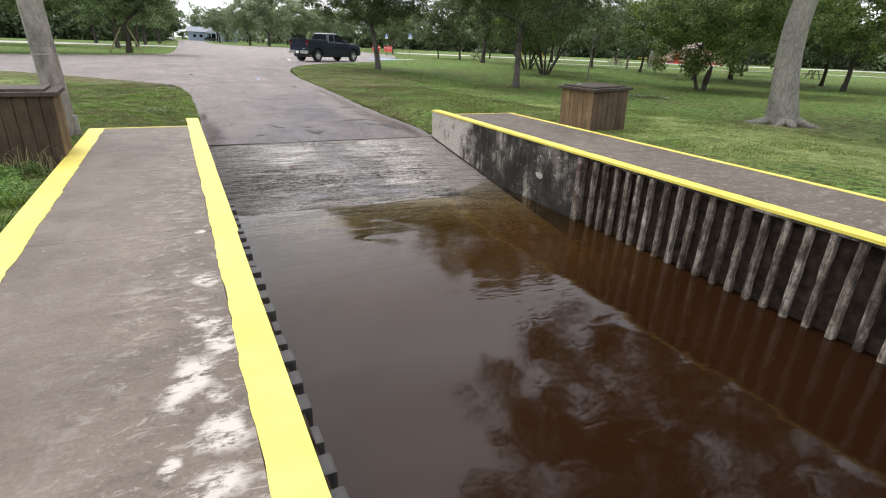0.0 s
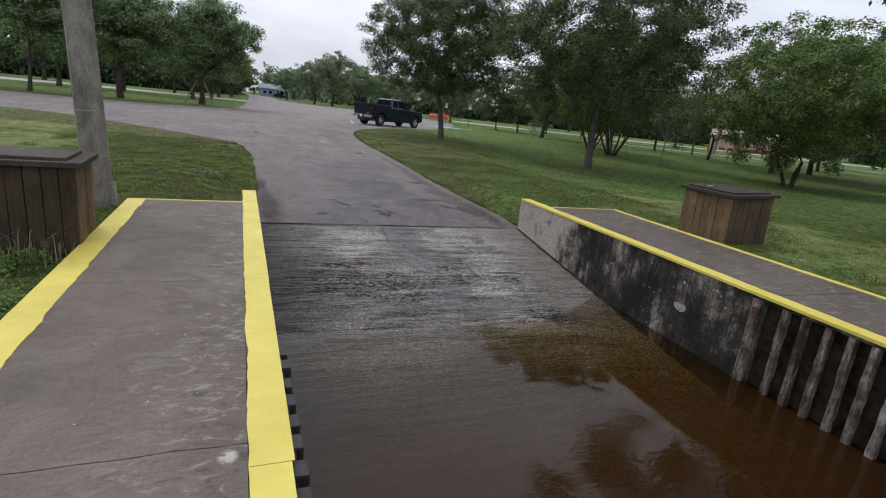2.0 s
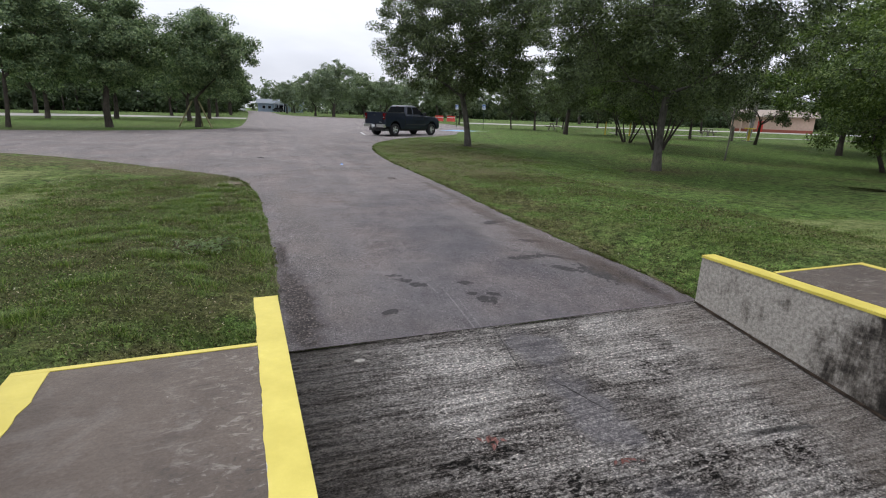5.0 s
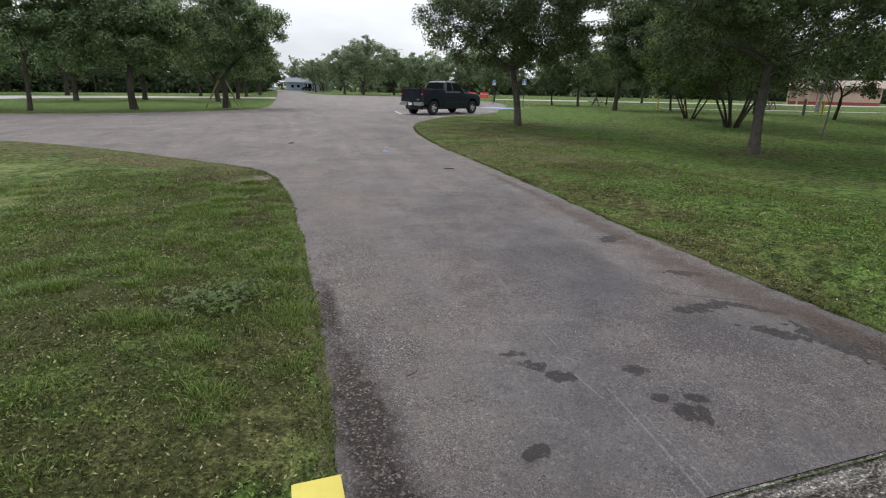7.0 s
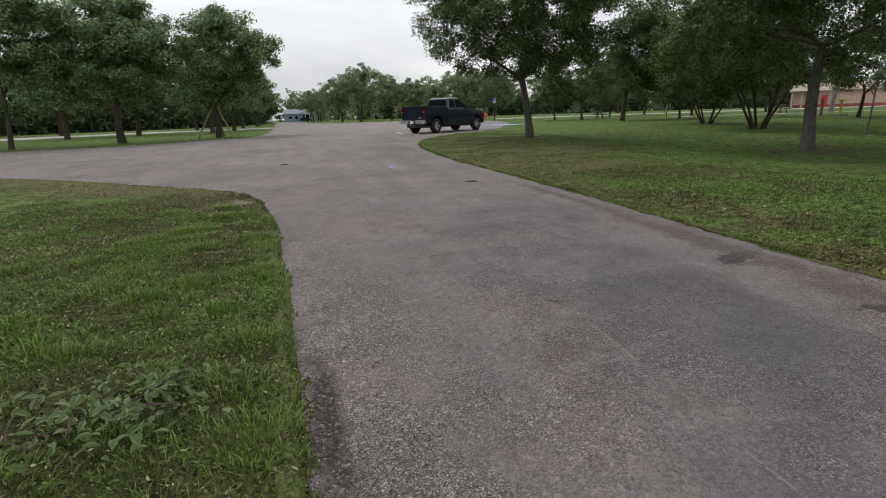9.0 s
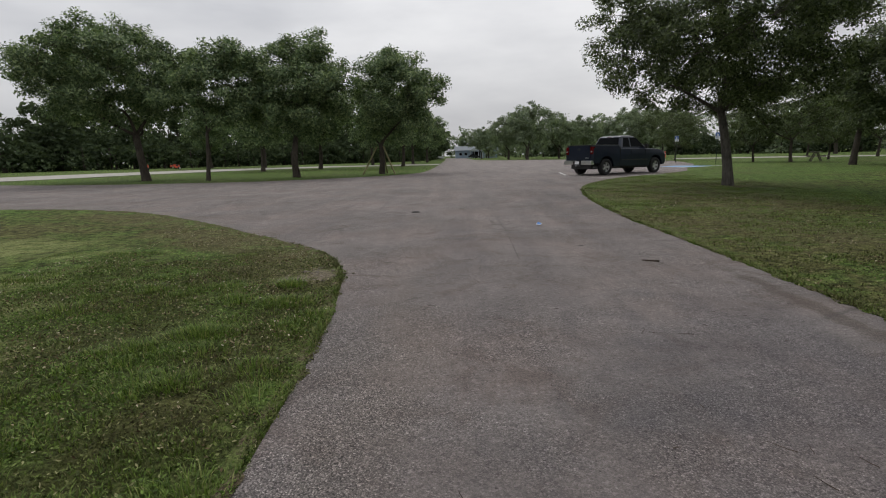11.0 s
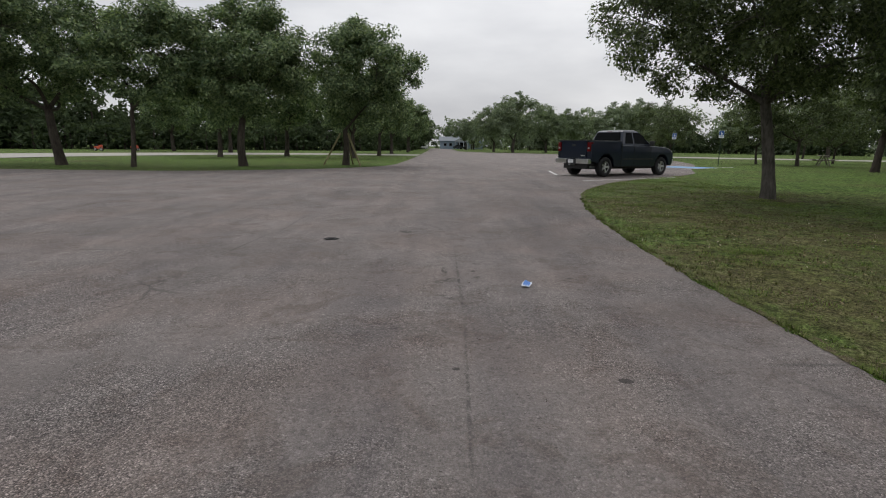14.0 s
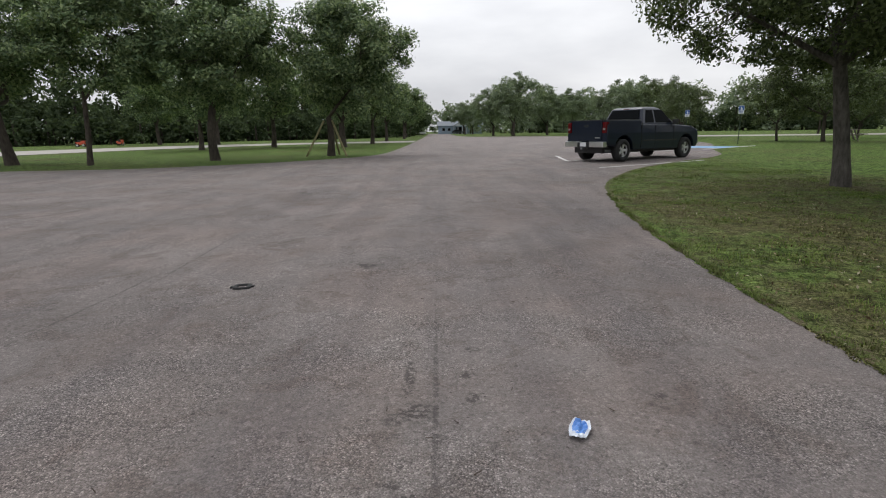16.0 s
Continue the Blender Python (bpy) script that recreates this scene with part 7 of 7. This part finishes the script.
# crumbled pale stones at the lawn corner
for k in range(40):
    x, y = -0.42 + rg.normal(0, 0.13), 8.95 + rg.normal(0, 0.16)
    st = thing("stone", pose(x, y, float(land(x, y)) + 0.004, 0, 0, rg.uniform(0, 180)), "pale crumbled stone in bare soil", "stone", "stones at the lawn corner")
    bm = bmesh.new()
    bmesh.ops.create_icosphere(bm, subdivisions=2, radius=rg.uniform(0.008, 0.03))
    for v in bm.verts:
        q = 1 + 0.5 * noise.noise(v.co * 30 + Vector((k * 3.0, 0, 0)))
        v.co = Vector((v.co.x * 1.3 * q, v.co.y * q, v.co.z * 0.55 * q))
    part("stone", bm, STONE, st)
tuft_at = (-0.58, 8.50)

# clots of wet red leaves caught on the ramp
RED_LEAF = plain("red_leaf", (0.12, 0.04, 0.028), 0.6, vary=0.5, scale=40)
for x, y, n, w in ((1.42, -0.66, 12, 0.045), (2.21, -1.06, 7, 0.035)):
    clot = thing("leaf_clot", pose(x, y, -0.455 + (y - 0.75) * RAMP_SLOPE + 0.008), "wet red-brown leaves stuck on the ramp", "leaves", "leaf clots")
    for k in range(n):
        L = rg.uniform(0.018, 0.035)
        Rm = np.array(Euler((rg.uniform(-0.4, 0.4), rg.uniform(-0.4, 0.4), rg.uniform(0, 6.28))).to_matrix())
        q = np.array([(-L, 0, 0), (-L * 0.2, -L * 0.5, 0.004), (L, 0, -0.002), (-L * 0.2, L * 0.5, 0.004)]) @ Rm.T + np.array([rg.normal(0, w), rg.normal(0, w * 0.6), rg.uniform(0, 0.02)])
        under(new("leaf", mesh_of("leaf", q, [(0, 1, 2, 3)], RED_LEAF)), clot)
chip_ = thing("concrete_chip", pose(0.77, 0.50, -0.488), "pale flat concrete chip at the ramp top", "chip")
bm = bmesh.new()
bmesh.ops.create_icosphere(bm, subdivisions=2, radius=0.06)
for v in bm.verts:
    k = 1 + 0.4 * noise.noise(v.co * 22)
    v.co = Vector((v.co.x * 0.9 * k, v.co.y * 0.6 * k, v.co.z * 0.12 * k))
part("chip", bm, SPALL, chip_, smooth=True)

# fallen leafy branch on the grass
br = thing("fallen_branch", pose(-0.62, 3.3, float(land(-0.62, 3.3)) + 0.01, 0, 0, 10), "fallen branch with wilting broad leaves on grass", "branch")
parts_ = [tube_arrays(limb_path(rg, (-1.0, -0.25, 0.02), (0.35, 0.05, 0.06), 0.02, 0.08, 9), np.linspace(0.008, 0.004, 9), 5)]
for k in range(7):
    a = rg.uniform(-1.6, 1.6)
    s = np.array([rg.uniform(-0.4, 0.3), rg.uniform(-0.1, 0.1), 0.04])
    parts_.append(tube_arrays(limb_path(rg, s, s + np.array([0.3 * math.cos(a), 0.3 * math.sin(a), 0.06]), 0.05, 0.1, 5), np.linspace(0.006, 0.003, 5), 4))
for q in parts_:
    under(new("stem", mesh_of("stem", *q, STICK)), br)
for k in range(230):
    L, W = rg.uniform(0.018, 0.042), rg.uniform(0.008, 0.017)
    p = np.array([rg.normal(0.08, 0.2), rg.normal(-0.05, 0.17), rg.uniform(0.03, 0.10)])
    a, tl, rl = rg.uniform(0, 6.28), rg.uniform(-0.7, 0.7), rg.uniform(-0.8, 0.8)
    R = np.array(Euler((rl, tl, a)).to_matrix())
    pts = np.array([(-L, 0, 0), (-L * 0.3, -W, 0.006), (L * 0.4, -W * 0.8, 0.006), (L, 0, -0.006), (L * 0.4, W * 0.8, 0.006), (-L * 0.3, W, 0.006)]) @ R.T + p
    under(new("leaf", mesh_of("leaf", pts, [(0, 1, 2, 3), (0, 3, 4, 5)], FALLEN_LEAF)), br)


# ---- grass blades ----
def blades(name, n, area, hmin, hmax, width, seed, label, keep, bend=0.6, clump=0.0):
    rng = np.random.default_rng(seed)
    x = rng.uniform(area[0], area[1], n)
    y = rng.uniform(area[2], area[3], n)
    ok = keep(x, y)
    x, y = x[ok], y[ok]
    n = len(x)
    cell = np.array([noise.noise((a * 1.6, b_ * 1.6, 2.0)) + 0.5 * noise.noise((a * 5, b_ * 5, 7.0)) for a, b_ in zip(x, y)])
    h = rng.uniform(hmin, hmax, n) * (1 + clump * np.clip(cell, -0.7, 1.2))
    keep2 = rng.uniform(0, 1, n) < np.clip(0.75 + 0.7 * cell, 0.2, 1)
    x, y, h = x[keep2], y[keep2], h[keep2]
    n = len(x)
    z = land(x, y) - 0.01
    a = rng.uniform(0, 2 * np.pi, n)
    b_ = rng.uniform(0.15, bend, n) * h
    w = width * rng.uniform(0.6, 1.4, n)
    dx, dy = np.cos(a), np.sin(a)
    base = np.stack([x, y, z], -1)
    side = np.stack([-dy * w, dx * w, 0 * w], -1)
    fwd = np.stack([dx * b_, dy * b_, 0 * b_], -1)
    up = np.stack([0 * h, 0 * h, h], -1)
    v = np.stack([base - side, base + side, base + fwd * 0.4 + up * 0.62 + side * 0.7, base + fwd * 0.4 + up * 0.62 - side * 0.7, base + fwd * 1.1 + up * 0.95], 1).reshape(-1, 3)
    k = np.arange(n) * 5
    f = np.concatenate([np.stack([k, k + 1, k + 2], -1), np.stack([k, k + 2, k + 3], -1), np.stack([k + 3, k + 2, k + 4], -1)])
    return tagged(new(name, mesh_of(name, v, f, BLADE)), label, "grass", kind="stuff")


def lawn_at(x, y, ring=0.03):
    ok = ~inside(x, y, LOT) & ~inside(x, y, BACK_ROAD)
    ok &= ~((x > -1.31) & (x < 0.28) & (y < 0.01)) & ~((x > 0.0) & (x < 0.28) & (y < 0.88)) & ~((x > 0.2) & (x < 4.78) & (y < 0.76)) & ~((x > 4.5) & (x < 6.09) & (y < 0.06))
    ok &= ~((x > 6.55) & (x < 7.35) & (y > -1.85) & (y < -0.8)) & ~((x > -2.3) & (x < -1.2) & (y > -2.2) & (y < -1.45))
    ok &= ((x + 0.38) / 0.15) ** 2 + ((y - 8.98) / 0.30) ** 2 > 1
    return ok


blades("grass", 115000, (-4.5, 0.35, 0.0, 10.5), 0.015, 0.034, 0.0030, 41, "short green lawn grass beside the lane", lawn_at, 0.9, 0.8)
blades("grass", 60000, (-6.0, -1.25, -9.0, 0.3), 0.02, 0.055, 0.003, 42, "longer green grass beside the walkway", lawn_at, 0.9, 0.7)
blades("grass", 90000, (3.8, 8.0, 0.0, 9.0), 0.012, 0.032, 0.003, 43, "short green lawn grass beside the lane", lawn_at, 0.9, 0.6)
blades("grass", 50000, (6.0, 12.0, -6.0, 1.5), 0.015, 0.04, 0.004, 44, "short green lawn grass beside the walkway", lawn_at, 0.9, 0.5)


def clumps(name, n, area, per, hmin, hmax, seed, label, wide=1.0):
    """Many separate bunches of fresh grass, thicker in some patches, in one mesh."""
    rng = np.random.default_rng(seed)
    c = np.stack([rng.uniform(area[0], area[1], n), rng.uniform(area[2], area[3], n)], -1)
    dense = np.array([noise.noise((x * 0.9, y * 0.9, 11.0)) + 0.6 * noise.noise((x * 2.7, y * 2.7, 3.0)) for x, y in c])
    c = c[(dense > rng.uniform(-0.35, 0.25, n)) & lawn_at(c[:, 0], c[:, 1])]
    R_ = rng.uniform(0.05, 0.17, len(c)) * wide
    cnt = (per * (R_ / 0.11) ** 2 * rng.uniform(0.5, 1.2, len(c))).astype(int) + 10
    hc = np.repeat(rng.uniform(hmin, hmax, len(c)), cnt)
    cc, rr = np.repeat(c, cnt, axis=0), np.repeat(R_, cnt)
    n = len(cc)
    a, d = rng.uniform(0, 2 * np.pi, n), rng.uniform(0, 1, n) ** 0.6
    x, y = cc[:, 0] + np.cos(a) * d * rr * 1.3, cc[:, 1] + np.sin(a) * d * rr * 0.8
    ok = lawn_at(x, y)
    x, y, a, d, hc = x[ok], y[ok], a[ok], d[ok], hc[ok]
    n = len(x)
    h = hc * rng.uniform(0.5, 1.15, n) * (1.1 - 0.5 * d)
    a = a + rng.normal(0, 0.7, n)
    lean_ = h * (0.25 + 0.7 * d * rng.uniform(0.5, 1.3, n))
    w = 0.0024 * rng.uniform(0.7, 1.4, n)
    root = np.stack([x, y, land(x, y) - 0.006], -1)
    side = np.stack([-np.sin(a) * w, np.cos(a) * w, 0 * w], -1)
    out = np.stack([np.cos(a), np.sin(a), 0 * a], -1)
    mid = root + out * (lean_ * 0.4)[:, None] + np.array([0, 0, 1]) * (h * 0.62)[:, None]
    tip = root + out * (lean_ * 1.2)[:, None] + np.array([0, 0, 1]) * (h * 0.92)[:, None]
    v = np.stack([root - side, root + side, mid + side * 0.8, mid - side * 0.8, tip], 1).reshape(-1, 3)
    k = np.arange(n) * 5
    f = np.concatenate([np.stack([k, k + 1, k + 2], -1), np.stack([k, k + 2, k + 3], -1), np.stack([k + 3, k + 2, k + 4], -1)])
    return tagged(new(name, mesh_of(name, v, f, FRESH)), label, "grass", kind="stuff")


blades("grass", 70000, (4.0, 12.0, 9.0, 27.0), 0.015, 0.04, 0.005, 45, "short lawn grass beside the lot", lawn_at, 0.9, 0.6)
clumps("fresh_grass", 620, (-4.5, 0.2, 0.5, 9.0), 95, 0.035, 0.07, 71, "bright green grass bunches on the lawn")
clumps("fresh_grass", 150, (-4.0, 0.15, 0.9, 8.5), 80, 0.065, 0.11, 75, "taller bright green grass bunches on the lawn", 1.5)
clumps("fresh_grass", 700, (-3.6, -1.36, -7.0, -2.35), 60, 0.06, 0.12, 73, "thick fresh green weeds beside the walkway")
clumps("fresh_grass", 900, (4.3, 11.0, 13.0, 25.0), 26, 0.03, 0.055, 76, "short olive-green grass bunches on the lawn", 1.5)
clumps("fresh_grass", 1300, (4.0, 10.0, 0.3, 14.0), 36, 0.025, 0.05, 72, "bright green grass bunches on the lawn")


blades("grass", 240000, (-1.2, 0.45, 0.7, 12.0), 0.02, 0.06, 0.003, 47, "ragged grass along the asphalt edge", lambda x, y: lawn_at(x, y) & (edge_distance(x, y, LEFT_EDGE, False) < 0.06), 1.3, 1.0)
blades("grass", 240000, (3.8, 5.2, 0.7, 20.0), 0.02, 0.06, 0.003, 48, "ragged grass along the asphalt edge", lambda x, y: lawn_at(x, y) & (edge_distance(x, y, RIGHT_EDGE, False) < 0.06), 1.3, 1.0)


def tuft(x, y, seed, h=0.16, r=0.16, n=420, dry=False):
    rng = np.random.default_rng(seed)
    a, d = rng.uniform(0, 2 * np.pi, n), r * rng.uniform(0, 1, n) ** 0.6
    px, py = x + np.cos(a) * d, y + np.sin(a) * d * 0.8
    z = land(px, py) - 0.01
    hh = h * rng.uniform(0.5, 1.2, n)
    aa = a + rng.normal(0, 0.6, n)
    b_ = hh * rng.uniform(0.2, 0.9, n)
    w = 0.003 * rng.uniform(0.7, 1.4, n)
    base = np.stack([px, py, z], -1)
    side = np.stack([-np.sin(aa) * w, np.cos(aa) * w, 0 * w], -1)
    mid = base + np.stack([np.cos(aa) * b_ * 0.4, np.sin(aa) * b_ * 0.4, hh * 0.65], -1)
    tip = base + np.stack([np.cos(aa) * b_ * 1.2, np.sin(aa) * b_ * 1.2, hh * 0.95], -1)
    v = np.stack([base - side, base + side, mid + side * 0.8, mid - side * 0.8, tip], 1).reshape(-1, 3)
    k = np.arange(n) * 5
    f = np.concatenate([np.stack([k, k + 1, k + 2], -1), np.stack([k, k + 2, k + 3], -1), np.stack([k + 3, k + 2, k + 4], -1)])
    m = STRAW if dry else FRESH
    return tagged(new("grass_tuft", mesh_of("grass_tuft", v, f, m)), "tall dry grass tuft against the box" if dry else "thick green grass tuft on the lawn", "grass tuft", kind="stuff")


def litter_flecks(name, n, area, seed, label, keep, size=0.012):
    """Small dead leaves and clippings lying on the turf, in one mesh."""
    rng = np.random.default_rng(seed)
    x, y = rng.uniform(area[0], area[1], n), rng.uniform(area[2], area[3], n)
    dense = np.array([noise.noise((a * 1.4, b_ * 1.4, 21.0)) for a, b_ in zip(x, y)])
    ok = keep(x, y) & (dense > rng.uniform(-0.3, 0.4, n))
    x, y = x[ok], y[ok]
    c = np.stack([x, y, land(x, y) + rng.uniform(0.012, 0.035, len(x))], -1)
    v, f = leaf_cloud(rng, c, np.full(len(x), 0.004), np.full(len(x), 1), size, 0.5)
    return tagged(new(name, mesh_of(name, v, f, DEAD_LEAF)), label, "litter", kind="stuff")


DEAD_LEAF, nt, b = material("dead_leaf", 0.85, spec=0.15)
nt.links.new(ramp(nt, island(nt), (0.0, (0.05, 0.032, 0.016)), (0.5, (0.16, 0.12, 0.065)), (0.85, (0.34, 0.29, 0.18)), (1.0, (0.52, 0.48, 0.36))), b.inputs["Base Color"])
litter_flecks("leaf_litter", 15000, (-4.0, 0.1, 6.5, 13.0), 81, "pale dead leaves and clippings on the lawn corner", lawn_at)
litter_flecks("leaf_litter", 7000, (4.2, 8.5, 2.0, 20.0), 82, "brown dead leaves on the lawn beside the lane", lawn_at, 0.016)
litter_flecks("leaf_litter", 4500, (-3.5, 0.2, 0.6, 6.5), 83, "pale dead leaves and clippings on the lawn", lawn_at, 0.011)

COVER, nt, b = material("turf_leaf", 0.7, spec=0.2)
lie = fuzz(nt, 1.1, 5, 0.65)
fresh_leaf = ramp(nt, island(nt), (0.0, (0.035, 0.066, 0.009)), (0.55, (0.098, 0.17, 0.026)), (0.9, (0.18, 0.28, 0.055)), (1.0, (0.33, 0.33, 0.16)))
dull_leaf = ramp(nt, island(nt), (0.0, (0.028, 0.022, 0.010)), (0.5, (0.085, 0.080, 0.028)), (0.85, (0.145, 0.158, 0.048)), (1.0, (0.36, 0.31, 0.18)))
nt.links.new(mix(nt, maths(nt, "MAXIMUM", ramp(nt, lie, (0.44, 0.0), (0.54, 0.95)), maths(nt, "MULTIPLY", blots(nt, BARE + DRY_SHADED_TURF, 3.0, 0.5), 0.7)), fresh_leaf, dull_leaf), b.inputs["Base Color"])


def leaf_cover(name, n, area, seed, label, keep, size, high=0.03):
    """Low creeping turf: tiny leaves lying at all angles close to the soil, in one mesh."""
    rng = np.random.default_rng(seed)
    x, y = rng.uniform(area[0], area[1], n), rng.uniform(area[2], area[3], n)
    ok = keep(x, y)
    x, y = x[ok], y[ok]
    hump = np.array([0.55 + 0.5 * noise.noise((a * 4.5, b_ * 4.5, 9.0)) + 0.4 * noise.noise((a * 1.5, b_ * 1.5, 5.0)) for a, b_ in zip(x, y)])
    c = np.stack([x, y, land(x, y) + high * np.clip(hump, 0.1, 1.4) * rng.uniform(0.3, 1.0, len(x))], -1)
    v, f = leaf_cloud(rng, c, np.full(len(x), 0.005), np.full(len(x), 1), size, 0.5)
    return tagged(new(name, mesh_of(name, v, f, COVER)), label, "grass", kind="stuff")


def creeping(line, seed):
    """Ground within a ragged hand's width of a paved edge."""
    def near_edge(x, y):
        reach = np.array([0.02 + 0.05 * noise.noise((a * 2.2, b_ * 2.2, seed)) + 0.05 * noise.noise((a * 8, b_ * 8, seed)) for a, b_ in zip(x, y)])
        return (edge_distance(x, y, line, False) < reach) & (y > 0.9)
    return near_edge


leaf_cover("turf_cover", 95000, (-3.4, 0.3, 0.0, 9.8), 91, "low creeping leafy turf beside the lane", lawn_at, 0.011)
leaf_cover("turf_cover", 45000, (4.2, 8.0, 0.3, 9.5), 92, "low creeping leafy turf beside the lane", lawn_at, 0.013)
leaf_cover("turf_edge", 190000, (-1.6, 0.5, 0.9, 11.0), 93, "ragged turf creeping over the asphalt edge", creeping(LEFT_EDGE, 2.0), 0.010, 0.016)
leaf_cover("turf_edge", 260000, (4.0, 5.3, 0.9, 20.0), 94, "ragged turf creeping over the asphalt edge", creeping(RIGHT_EDGE, 6.0), 0.011, 0.016)

WEED = leaves("weed_leaf", (0.05, 0.095, 0.022), (0.115, 0.20, 0.05), (0.22, 0.32, 0.10))
rgw = np.random.default_rng(33)
wc_ = np.stack([rgw.uniform(-3.4, -1.42, 420), rgw.uniform(-7.0, -2.25, 420)], -1)
wc_ = wc_[np.array([noise.noise((x * 1.3, y * 1.3, 4.0)) for x, y in wc_]) > -0.25]
wz = land(wc_[:, 0], wc_[:, 1])
weed_mesh = mesh_of("weeds", *leaf_cloud(rgw, np.column_stack([wc_, wz + 0.05]), rgw.uniform(0.08, 0.19, len(wc_)), np.full(len(wc_), 130), 0.016, 0.5), WEED)
tagged(new("weeds", weed_mesh), "low leafy bright green weeds beside the walkway", "weeds", kind="stuff")
STRAW, nt, b = material("straw_blade", 0.8, spec=0.2)
nt.links.new(ramp(nt, island(nt), (0.0, (0.13, 0.11, 0.05)), (0.6, (0.27, 0.23, 0.13)), (1.0, (0.10, 0.13, 0.04))), b.inputs["Base Color"])
rg = np.random.default_rng(21)
tuft(*tuft_at, 99, 0.085, 0.15, 420)
for k in range(16):
    x, y = rg.uniform(-2.2, 0.05), rg.uniform(1.2, 5.0)
    if bool(lawn_at(np.array([x]), np.array([y]))[0]):
        tuft(x, y, 100 + k, rg.uniform(0.05, 0.09), rg.uniform(0.1, 0.24), int(rg.uniform(110, 220)))
for k in range(6):
    tuft(rg.uniform(-2.6, -1.6), rg.uniform(-6.5, -3.4), 300 + k, rg.uniform(0.12, 0.2), rg.uniform(0.12, 0.25), 420)
for k in range(9):
    tuft(-2.2 + 0.11 * k + rg.normal(0, 0.05), -2.3 + rg.normal(0, 0.06), 400 + k, rg.uniform(0.16, 0.32), 0.14, 18, True)
